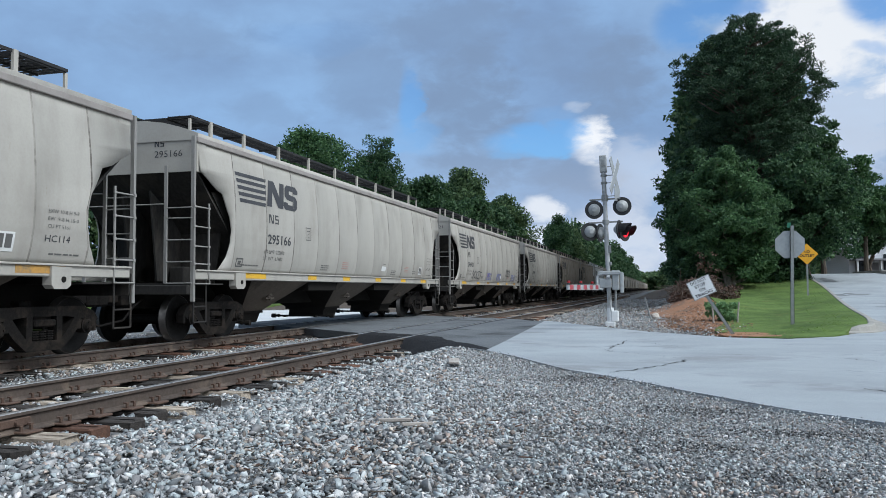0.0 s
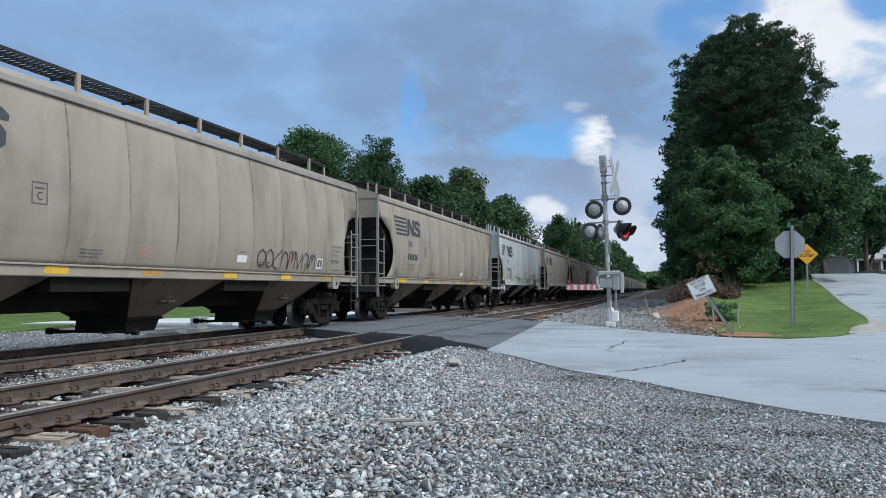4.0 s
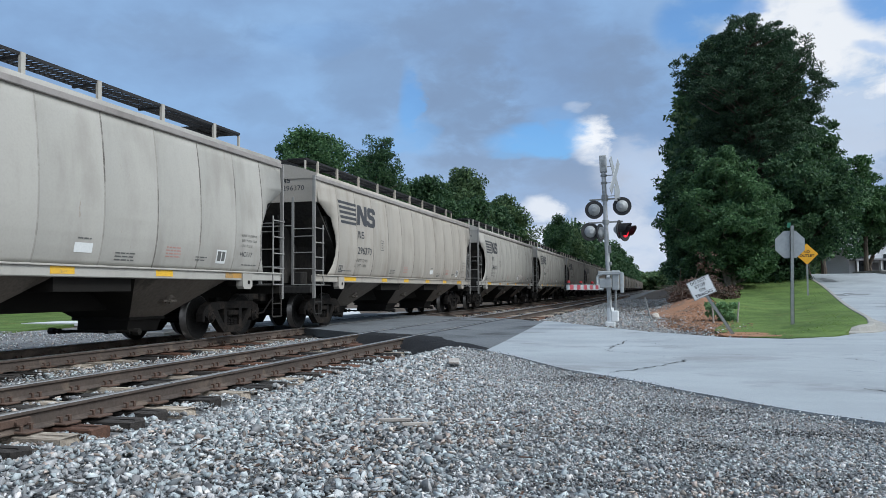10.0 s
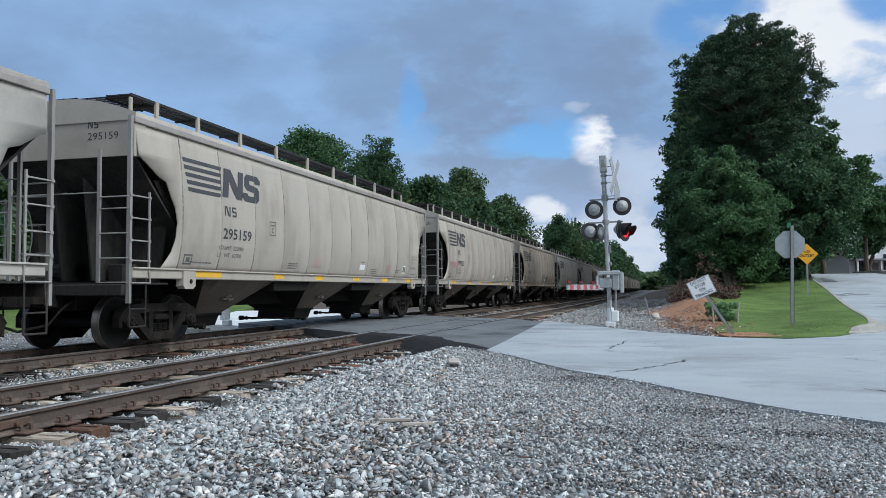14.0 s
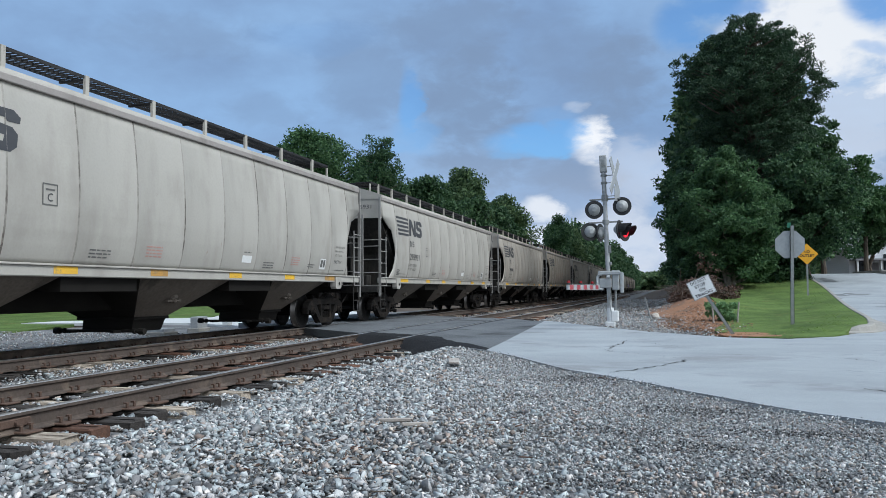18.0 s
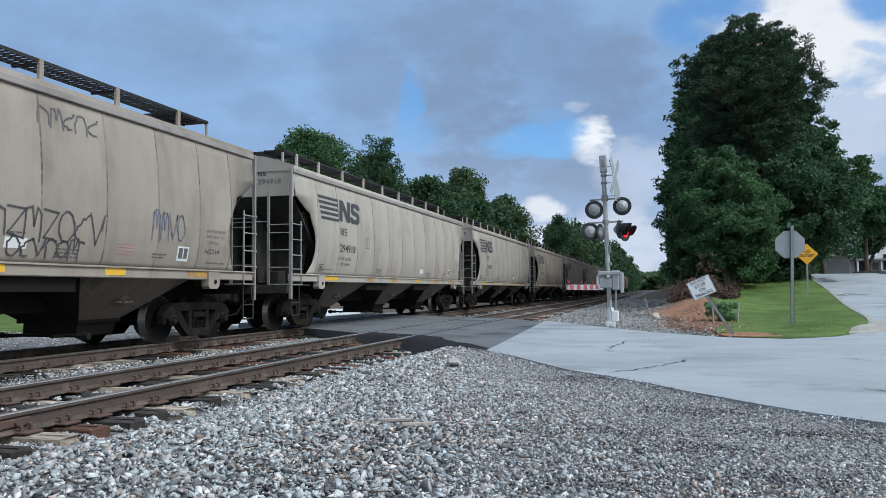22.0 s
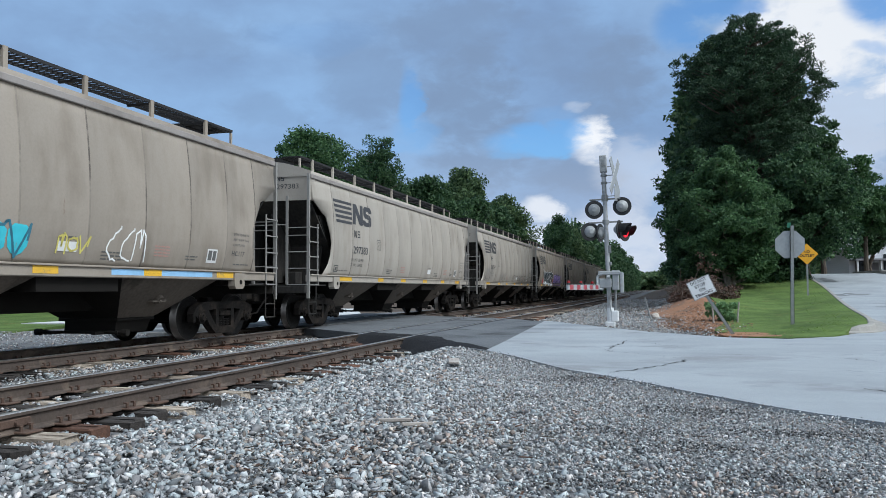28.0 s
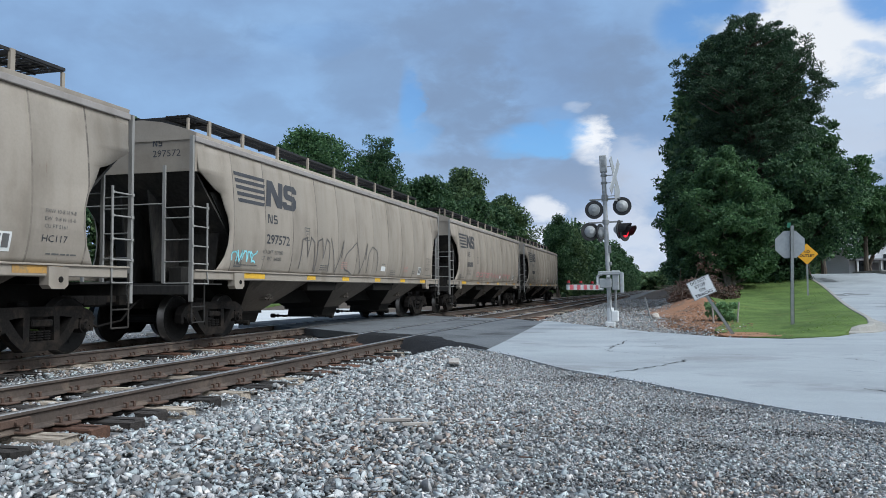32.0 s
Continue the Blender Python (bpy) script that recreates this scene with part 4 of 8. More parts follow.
def build_patches():
    """Dark worn blotches on the side road."""
    r = random.Random(91)
    for x, y, w, l in ((7.55, 40.3, 0.42, 0.9), (7.45, 38.3, 0.5, 0.6), (8.45, 38.7, 0.6, 0.7), (8.3, 36.4, 0.4, 0.6), (7.9, 31.9, 0.5, 0.5), (7.2, 36.0, 0.22, 0.5), (8.5, 46.4, 0.6, 1.2), (9.6, 43.4, 1.1, 0.8), (10.6, 40.0, 1.0, 0.6)):
        n = 14
        pts = []
        for i in range(n):
            a = 2 * math.pi * i / n
            k = r.uniform(0.6, 1.15)
            pts.append((x + math.cos(a) * w * k, y + math.sin(a) * l * k))
        ob = sheet("road_patch", pts, 0.0165, [M_PATCH], cut=0.5, skirt=0.003)
        tagged(ob, "dark worn blotch in the pale road", "road", kind="structure")


def build_cracks():
    """Cracks and tar marks on the pavement."""
    lines = [([(-0.84, 13.84), (-0.80, 14.5), (-0.72, 14.9), (-0.67, 15.93)], 2.0), ([(-0.84, 13.84), (-0.85, 13.29), (-0.7, 13.0), (-0.45, 12.91), (0.1, 12.15), (0.3, 11.95)], 0.8),
             ([(-0.66, 9.88), (-0.29, 10.25), (0.01, 10.8), (0.16, 11.2), (0.29, 11.43), (0.34, 11.78)], 2.2), ([(1.76, 9.05), (1.9, 8.85), (2.08, 8.57), (2.6, 8.3)], 2.6), ([(2.4, 12.47), (2.92, 11.93)], 1.5),
             ([(-0.06, 8.95), (0.2, 8.75), (0.48, 8.52), (0.75, 8.1), (0.97, 7.71), (1.2, 7.29)], 1.8), ([(1.2, 7.29), (1.4, 7.05), (1.75, 6.7)], 1.5), ([(1.25, 7.62), (1.36, 7.55), (1.42, 7.43)], 1.6), ([(-0.43, 15.51), (0.1, 14.7), (0.51, 14.07)], 0.9),
             ([(2.2, 10.6), (3.0, 10.3), (3.9, 10.2)], 0.9), ([(1.8, 13.4), (3.2, 13.0), (5.4, 13.1)], 0.8), ([(1.0, 15.6), (2.2, 15.2), (3.4, 15.3)], 0.8), ([(0.9, 12.9), (1.8, 12.3), (2.3, 12.4)], 0.6), ([(3.3, 7.4), (2.8, 7.6), (2.4, 7.9)], 1.2)]
    for ln, thick in lines:
        bm = bmesh.new()
        pts = []
        for a, b in zip(ln[:-1], ln[1:]):
            for i in range(8):
                t = i / 8
                pts.append((a[0] + (b[0] - a[0]) * t + random.gauss(0, 0.035), a[1] + (b[1] - a[1]) * t + random.gauss(0, 0.035)))
        for a, b in zip(pts[:-1], pts[1:]):
            d = Vector((b[0] - a[0], b[1] - a[1], 0))
            if d.length < 1e-4:
                continue
            s = Vector((-d.y, d.x, 0)).normalized() * random.uniform(0.002, 0.0075) * thick
            z = [float(height(*q)) + 0.0165 for q in (a, b)]
            pa, pb = Vector((*a, z[0])), Vector((*b, z[1]))
            add_poly(bm, [pa - s, pb - s, pb + s, pa + s])
        ob = new("road_crack", mesh_of("road_crack", bm, M_CRACK))
        tagged(ob, "thin dark crack in the pale road", "crack", kind="structure")


build_ground()
build_kerb()
build_tracks()
build_ballast()
build_splinters()
build_clods()
build_patches()
build_cracks()
build_crossing()


# ------------------------------------------------------------- the train
TRAIN, WHEELSETS = [], []
MESHES = {}


def cached(key, make):
    if key not in MESHES:
        MESHES[key] = make()
    return MESHES[key]


PROF_A = ([1.40, 1.50, 1.65, 1.9, 2.2, 2.5, 2.8, 3.1, 3.4, 3.7, 3.95], [1.485, 1.52, 1.56, 1.60, 1.62, 1.62, 1.61, 1.59, 1.56, 1.52, 1.48])
PROF_B = ([1.50, 1.60, 1.75, 2.0, 2.3, 2.6, 2.9, 3.2, 3.5, 3.8, 4.02], [1.555, 1.565, 1.58, 1.595, 1.60, 1.60, 1.59, 1.58, 1.56, 1.535, 1.51])
CUT_A = ([1.40, 1.48, 1.70, 1.97, 2.25, 2.50, 2.72, 2.95, 3.02, 3.32, 3.95], [-7.80, -7.74, -7.58, -7.49, -7.47, -7.54, -7.68, -7.80, -8.02, -8.54, -8.56])
CUT_B = ([1.50, 1.58, 1.94, 2.33, 2.64, 2.75, 4.02], [-6.95, -6.95, -6.98, -7.2, -7.52, -7.78, -7.9])


class Kind:
    def __init__(self, half, pitch, prof, cut, seams, eave, sill, truck, hops, hop_half, ends):
        self.half, self.pitch, self.prof, self.cut, self.seams, self.eave, self.sill, self.truck, self.hops, self.hop_half, self.ends = half, pitch, prof, cut, seams, eave, sill, truck, hops, hop_half, ends

    def side(self, z):
        return float(np.interp(z, *self.prof))

    def end(self, z):
        return float(np.interp(z, *self.cut))


KIND_A = Kind(8.7, 19.2, PROF_A, CUT_A, [-7.32, -5.97, -4.59, -3.2, -1.8, -0.42, 0.97, 2.36, 3.75, 5.1, 6.4, 7.55], 3.95, (1.22, 1.40), 7.2, (-4.85, 0.0, 4.85), 1.5, "A")
KIND_B = Kind(7.9, 18.095, PROF_B, CUT_B, [-6.6, -4.5, -2.4, -0.3, 1.8, 3.9, 6.0], 4.02, (1.22, 1.52), 6.62, (-4.3, 0.0, 4.3), 1.55, "B")


def side_wall(k, s):
    """The curved side sheets, cut away at both ends, with weld seams."""
    bm = bmesh.new()
    zs = sorted(set(list(k.prof[0]) + [z for z in k.cut[0] if z >= k.prof[0][0]] + list(np.linspace(1.55, 3.3, 12))))
    cols = [None] + [y + d for y in k.seams for d in (-0.024, 0.0, 0.013)] + [None]
    grid = []
    for z in zs:
        e = k.end(z)
        row = []
        for i, c in enumerate(cols):
            y = e if i == 0 else (-e if i == len(cols) - 1 else min(max(c, e + 0.01 * i), -e - 0.01 * (len(cols) - i)))
            row.append(bm.verts.new((s * (k.side(z) + (0.007 if i % 3 == 2 and 0 < i < len(cols) - 1 else 0)), y, z)))
        grid.append(row)
    for i in range(len(zs) - 1):
        for j in range(len(cols) - 1):
            f = bm.faces.new((grid[i][j], grid[i][j + 1], grid[i + 1][j + 1], grid[i + 1][j]))
            f.material_index = 1 if j % 3 else 0
            f.smooth = True
    edge = [e for e in bm.edges if e.is_boundary]
    r = bmesh.ops.extrude_edge_only(bm, edges=edge)
    for v in r["geom"]:
        if isinstance(v, bmesh.types.BMVert):
            v.co.x -= s * 0.03
    bmesh.ops.recalc_face_normals(bm, faces=bm.faces[:])
    return bm


def roof_arc(k):
    e = k.eave
    return [(k.side(e) + 0.035, e - 0.02), (k.side(e) + 0.05, e + 0.10), (k.side(e) - 0.02, e + 0.13), (1.15, e + 0.24), (0.75, e + 0.35), (0.35, e + 0.41), (0.0, e + 0.42)]


def roof(k):
    bm = bmesh.new()
    arc = roof_arc(k)
    arc = [(x, z) for x, z in arc] + [(-x, z) for x, z in arc[-2::-1]]
    L = k.half - 0.10
    rows = [[bm.verts.new((x, y, z)) for x, z in arc] for y in (-L, L)]
    for i in range(len(arc) - 1):
        f = bm.faces.new((rows[0][i], rows[0][i + 1], rows[1][i + 1], rows[1][i]))
        f.smooth = True
    for r in rows:
        bm.faces.new(r)
    bmesh.ops.recalc_face_normals(bm, faces=bm.faces[:])
    return bm


def eave_rail(k, s):
    bm = bmesh.new()
    e, x = k.eave, k.side(k.eave)
    add_box(bm, (s * (x - 0.02), -k.half + 0.08, e - 0.075), (s * (x + 0.062), k.half - 0.08, e + 0.035), bevel=0.012)
    return bm


def trough_hatch(k):
    """The long loading hatch along the crown of the roof."""
    bm = bmesh.new()
    z = k.eave + 0.40
    add_box(bm, (-0.28, -k.half + 1.3, z), (0.28, k.half - 1.3, z + 0.09), bevel=0.02)
    return bm


def end_hood(k, s):
    """The upright end sheet above the slope, s = -1 or 1 for the two ends."""
    bm = bmesh.new()
    y = s * (k.half - 0.12)
    zb = 3.32 if k.ends == "A" else 2.75
    arc = [p for p in roof_arc(k)[1:]]
    w = k.side(k.eave) - 0.01
    out = [(w, zb)] + [(w, k.eave)] + [(min(w, x), z - 0.015) for x, z in arc[1:]]
    out = out + [(-x, z) for x, z in out[-2::-1]]
    add_prism(bm, [(x, y, z) for x, z in out], (0, -s * 0.04, 0))
    if k.ends == "A":
        for sx in (-1, 1):
            add_box(bm, (sx * (w - 0.02), y - s * 0.3, zb - 0.02), (sx * (w + 0.035), y + s * 0.02, k.eave - 0.05), bevel=0.01)
    else:
        for x in (-0.75, 0.75):
            add_box(bm, (x - 0.06, y - s * 0.02, zb), (x + 0.06, y + s * 0.05, k.eave + 0.1))
    return bm


def slope_sheet(k, s):
    """The sheet that slants in under the hood, its web and its stiffeners."""
    bm = bmesh.new()
    y0 = s * (k.half - 0.15)
    zb = 3.32 if k.ends == "A" else 2.75
    zl = 1.36
    y1 = s * (k.half - 2.25)
    w = 1.46
    add_prism(bm, [(w, y0, zb), (-w, y0, zb), (-w, y1, zl), (w, y1, zl)], (0, -s * 0.04, 0.02))
    # closed quarter between slope and floor
    for x in (-w + 0.03, w - 0.03):
        add_prism(bm, [(x, y1, zl), (x, y0 * 0.93, zb - 0.35), (x, y1, zb - 0.05)], (0.02 if x < 0 else -0.02, 0, 0))
    return bm


def end_web(k, s):
    bm = bmesh.new()
    y = s * (k.half - 1.35)
    add_prism(bm, [(1.12, y, 1.12), (-1.12, y, 1.12), (-1.28, y, 2.25), (1.28, y, 2.25)], (0, -s * 0.05, 0))
    add_box(bm, (-1.3, y - 0.03, 2.22), (1.3, y + 0.09, 2.32))
    # brake valve and reservoir on the platform
    add_box(bm, (0.42, y + s * 0.1, 1.16), (0.74, y + s * 0.5, 1.5), bevel=0.02)
    add_cyl(bm, (-0.95, y + s * 0.32, 1.36), (-0.3, y + s * 0.32, 1.36), 0.16, seg=12)
    return bm


def end_gusset(k, s, x):
    """One of the two upright plates that carry the slope over the sill."""
    bm = bmesh.new()
    y = s * (k.half - 1.35)
    zb = 3.25 if k.ends == "A" else 2.7
    add_prism(bm, [(x, y, 1.2), (x, s * (k.half - 0.55), 1.2), (x, s * (k.half - 0.3), zb - 0.25), (x, y, zb - 0.9)], (0.04, 0, 0))
    return bm


def end_sill(k, s):
    bm = bmesh.new()
    y = s * (k.half + 0.05)
    add_box(bm, (-1.47, y - 0.09, 0.93), (1.47, y + 0.09, 1.12), bevel=0.015)
    add_box(bm, (-1.47, y - s * 0.02, 1.12), (1.47, y - s * 1.2, 1.15))
    return bm


def side_sill(k, s):
    bm = bmesh.new()
    lo, hi = k.sill
    x = 1.47
    if k.ends == "A":
        L = k.half - 0.08
        add_box(bm, (s * (x - 0.09), -L, lo), (s * (x + 0.05), L, hi), bevel=0.015)
        add_box(bm, (s * (x + 0.05), -L, hi - 0.02), (s * (x + 0.085), L, hi + 0.012), bevel=0.006)
    else:
        L = 6.95
        add_box(bm, (s * (x - 0.02), -L, lo + 0.04), (s * (x + 0.13), L, hi), bevel=0.012)
        for e in (-1, 1):
            add_prism(bm, [(s * (x - 0.02), e * L, lo + 0.04), (s * (x - 0.02), e * L, hi), (s * (x - 0.02), e * (L - 0.45), hi), (s * (x - 0.02), e * (L - 0.45), 0.98), (s * (x - 0.02), e * (L - 0.2), 0.94), (s * (x - 0.02), e * L, 1.02)], (s * 0.15, 0, 0))
            add_box(bm, (s * (x - 0.35), e * (L - 0.05), 1.02), (s * (x + 0.03), e * (k.half + 0.15), 1.12), bevel=0.01)
    return bm


def jack_pad(k):
    bm = bmesh.new()
    add_prism(bm, [(0, -0.2, 0.33), (0, 0.2, 0.33), (0, 0.2, 0.06), (0, 0.12, 0.0), (0, -0.14, 0.0), (0, -0.2, 0.06)], (-0.16, 0, 0))
    add_cyl(bm, (-0.02, 0.04, 0.14), (0.012, 0.04, 0.14), 0.045, seg=10, mat=1)
    return bm


def center_sill(k):
    bm = bmesh.new()
    add_box(bm, (-0.3, -k.half + 0.2, 0.66), (0.3, k.half - 0.2, 1.16), bevel=0.02)
    for y in (-2.42, 2.42):
        add_box(bm, (-1.4, y - 0.9, 1.0), (1.4, y + 0.9, 1.3))
    return bm


def hopper(k):
    """One bay: four sheets slanting to the outlet."""
    bm = bmesh.new()
    t, top, bot = k.hop_half, 1.24, 0.50
    up = [bm.verts.new((x, y, top)) for x, y in ((-1.46, -t), (1.46, -t), (1.46, t), (-1.46, t))]
    lo = [bm.verts.new((x, y, bot)) for x, y in ((-0.6, -0.5), (0.6, -0.5), (0.6, 0.5), (-0.6, 0.5))]
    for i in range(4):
        # the end slopes carry the shade under the car as black colour
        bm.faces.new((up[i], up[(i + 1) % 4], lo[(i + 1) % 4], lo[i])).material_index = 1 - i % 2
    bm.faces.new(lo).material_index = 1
    for s in (-1, 1):
        # round knocker pocket on the side slope
        c = Vector((s * 1.03, 0.08, 0.87))
        n = Vector((s * 0.74, 0, -0.86)).normalized()
        add_cyl(bm, c - n * 0.02, c + n * 0.07, 0.10, seg=10)
        add_box(bm, (s * 0.95, -0.14, 0.80), (s * 1.08, 0.28, 0.84))
        add_cyl(bm, c + n * 0.07, c + n * 0.12, 0.045, seg=8)
    bmesh.ops.recalc_face_normals(bm, faces=bm.faces[:])
    return bm


def outlet(k):
    """The outlet gate with its rack and capstans."""
    bm = bmesh.new()
    add_box(bm, (-0.64, -0.54, 0.46), (0.64, 0.54, 0.52), bevel=0.01)
    add_prism(bm, [(0.58, -0.5, 0.46), (0.58, 0.5, 0.46), (0.52, 0.45, 0.25), (0.52, -0.45, 0.25)], (-1.1, 0, 0))
    for x in (-0.5, 0.42):
        add_box(bm, (x, -0.95, 0.24), (x + 0.08, 0.45, 0.29))
    add_cyl(bm, (-0.95, -0.7, 0.27), (0.95, -0.7, 0.27), 0.028, seg=8)
    for s in (-1, 1):
        add_cyl(bm, (s * 0.86, -0.7, 0.27), (s * 0.98, -0.7, 0.27), 0.062, seg=8)
        add_cyl(bm, (s * 0.74, -0.7, 0.27), (s * 0.79, -0.7, 0.27), 0.05, seg=8)
    return bm


def wheelset():
    """Two wheels on an axle; slot 1 is the polished tread and rim."""
    bm = bmesh.new()
    add_cyl(bm, (-1.08, 0, 0), (1.08, 0, 0), 0.08, seg=12)
    prof = [(0.0, 0.10, 0), (0.06, 0.12, 0), (0.012, 0.20, 0), (0.02, 0.34, 0), (0.055, 0.39, 0), (0.06, 0.446, 0), (0.052, 0.457, 1), (-0.06, 0.462, 1), (-0.068, 0.486, 1), (-0.082, 0.484, 0), (-0.086, 0.39, 0), (-0.03, 0.33, 0), (-0.045, 0.18, 0), (-0.08, 0.11, 0)]
    seg = 22
    for s in (-1, 1):
        rings = []
        for dx, r, mat in prof:
            rings.append([bm.verts.new((s * (0.745 + dx), r * math.cos(a * 2 * math.pi / seg), r * math.sin(a * 2 * math.pi / seg))) for a in range(seg)])
        for (r0, r1, pr) in zip(rings[:-1], rings[1:], prof[1:]):
            for a in range(seg):
                f = bm.faces.new((r0[a], r0[(a + 1) % seg], r1[(a + 1) % seg], r1[a]))
                f.material_index = pr[2]
                f.smooth = True
        # lifting holes show that it turns
        for a in (0, 180):
            c = (0, 0.27 * math.cos(radians(a)), 0.27 * math.sin(radians(a)))
            add_cyl(bm, (s * (0.745 - 0.05), c[1], c[2]), (s * (0.745 + 0.024), c[1], c[2]), 0.022, seg=8)
    bmesh.ops.recalc_face_normals(bm, faces=bm.faces[:])
    return bm


def thick_line(bm, pts, w, x0, x1):
    """A band that follows a line in the side view, between two depths."""
    n = len(pts)
    left, right = [], []
    for i, (y, z) in enumerate(pts):
        a = Vector(pts[max(i - 1, 0)])
        b = Vector(pts[min(i + 1, n - 1)])
        d = (b - a).normalized()
        nrm = Vector((-d.y, d.x)) * (w[i] if isinstance(w, (list, tuple)) else w) / 2
        left.append((y + nrm.x, z + nrm.y))
        right.append((y - nrm.x, z - nrm.y))
    for i in range(n - 1):
        q = [left[i], left[i + 1], right[i + 1], right[i]]
        add_prism(bm, [(x0, y, z) for y, z in q], (x1 - x0, 0, 0))


def side_frame(s):
    bm = bmesh.new()
    x0, x1 = (0.93, 1.10) if s > 0 else (-1.10, -0.93)
    thick_line(bm, [(-1.10, 0.50), (-1.02, 0.60), (-0.82, 0.675), (-0.40, 0.70), (0.40, 0.70), (0.82, 0.675), (1.02, 0.60), (1.10, 0.50)], [0.18, 0.20, 0.19, 0.15, 0.15, 0.19, 0.20, 0.18], x0, x1)
    thick_line(bm, [(-0.74, 0.60), (-0.52, 0.34), (-0.34, 0.185), (0.34, 0.185), (0.52, 0.34), (0.74, 0.60)], [0.17, 0.16, 0.15, 0.15, 0.16, 0.17], x0, x1)
    for e in (-1, 1):
        thick_line(bm, [(e * 0.31, 0.20), (e * 0.30, 0.68)], 0.12, x0, x1)
        add_box(bm, (x0, e * 1.12 - 0.06, 0.36), (x1, e * 1.12 + 0.02, 0.56), bevel=0.015)
        add_box(bm, (x0, e * 0.74 - 0.05, 0.40), (x1, e * 0.74 + 0.05, 0.60), bevel=0.015)
    add_box(bm, (min(x0, x1) - 0.02, -0.22, 0.47), (max(x0, x1) + 0.02, 0.22, 0.58), bevel=0.02)
    bmesh.ops.recalc_face_normals(bm, faces=bm.faces[:])
    return bm


def springs(s):
    """A coil spring as one turned body with deep grooves between the coils."""
    bm = bmesh.new()
    rings = []
    for i in range(5):
        z = 0.243 + i * 0.036
        for dz, r in ((0.0, 0.052), (0.004, 0.078), (0.02, 0.078), (0.026, 0.052)):
            rings.append([bm.verts.new((s * 1.02 + r * math.cos(a * math.pi / 4), r * math.sin(a * math.pi / 4), z + dz)) for a in range(8)])
    for r0, r1 in zip(rings[:-1], rings[1:]):
        for a in range(8):
            bm.faces.new((r0[a], r0[(a + 1) % 8], r1[(a + 1) % 8], r1[a]))
    bmesh.ops.recalc_face_normals(bm, faces=bm.faces[:])
    return bm


def bearing(s, cap=False):
    bm = bmesh.new()
    add_cyl(bm, (s * 0.95, 0, 0.457), (s * 1.12, 0, 0.457), 0.125, seg=14)
    add_cyl(bm, (s * 1.12, 0, 0.457), (s * 1.165, 0, 0.457), 0.10, 0.075, seg=14)
    for a in range(3):
        c = (0.055 * math.cos(a * 2.094), 0.457 + 0.055 * math.sin(a * 2.094))
        add_cyl(bm, (s * 1.16, c[0], c[1]), (s * 1.182, c[0], c[1]), 0.018, seg=6)
    bmesh.ops.recalc_face_normals(bm, faces=bm.faces[:])
    return bm


def bolster():
    bm = bmesh.new()
    add_box(bm, (-1.05, -0.2, 0.46), (1.05, 0.2, 0.70), bevel=0.03)
    add_cyl(bm, (0, 0, 0.68), (0, 0, 0.78), 0.2, seg=14)
    for s in (-1, 1):
        add_box(bm, (s * 0.55, -0.12, 0.68), (s * 0.75, 0.12, 0.86), bevel=0.02)
        # brake beam and hanger
        add_box(bm, (-0.75, s * 0.36 - 0.03, 0.32), (0.75, s * 0.36 + 0.03, 0.40))
    return bm


def make_bogie(parent, y, flip):
    b = shared("bogie", cached("bogie", lambda: mesh_of("bogie", bolster(), M_BOGIE)), parent, pose(0, y, 0), "dirty black cast steel bogie")
    for s in (-1, 1):
        shared("side_frame", cached(("sf", s), lambda: mesh_of("side_frame", side_frame(s), M_BOGIE)), b)
        for yy in (-0.15, 0.0, 0.15):
            shared("spring", cached(("spr", s), lambda: mesh_of("spring", springs(s), M_BOGIE)), b, pose(0, yy, 0))
        for e in (-1, 1):
            shared("bearing_cap", cached(("brg", s), lambda: mesh_of("bearing_cap", bearing(s), M_BOGIE)), b, pose(0, e * 0.9, 0))
    for e in (-1, 1):
        w = shared("wheelset", cached("wheelset", lambda: mesh_of("wheelset", wheelset(), M_WHEEL, M_TREAD)), b, None, "rusty wheels with polished treads")
        w.matrix_parent_inverse = Matrix.Translation((0, e * 0.9, 0.457))
        WHEELSETS.append(w)
    return b


def coupler(s, k):
    bm = bmesh.new()
    y0, y1 = s * (k.half - 0.1), s * k.pitch / 2
    add_box(bm, (-0.16, y0, 0.72), (0.16, y0 + s * 0.4, 1.0), bevel=0.02)
    add_box(bm, (-0.08, y0 + s * 0.3, 0.78), (0.08, y1 - s * 0.22, 0.94), bevel=0.02)
    add_box(bm, (-0.17, y1 - s * 0.28, 0.72), (0.13, y1 + s * 0.0, 1.0), bevel=0.04)
    # air hose
    add_pipe(bm, [(0.35, y0, 0.86), (0.36, y0 + s * 0.3, 0.72), (0.3, y0 + s * 0.55, 0.45), (0.12, y1, 0.36)], 0.022, seg=6)
    return bm


def rung(bm, a, b, r=0.0125):
    add_cyl(bm, a, b, r, seg=6)


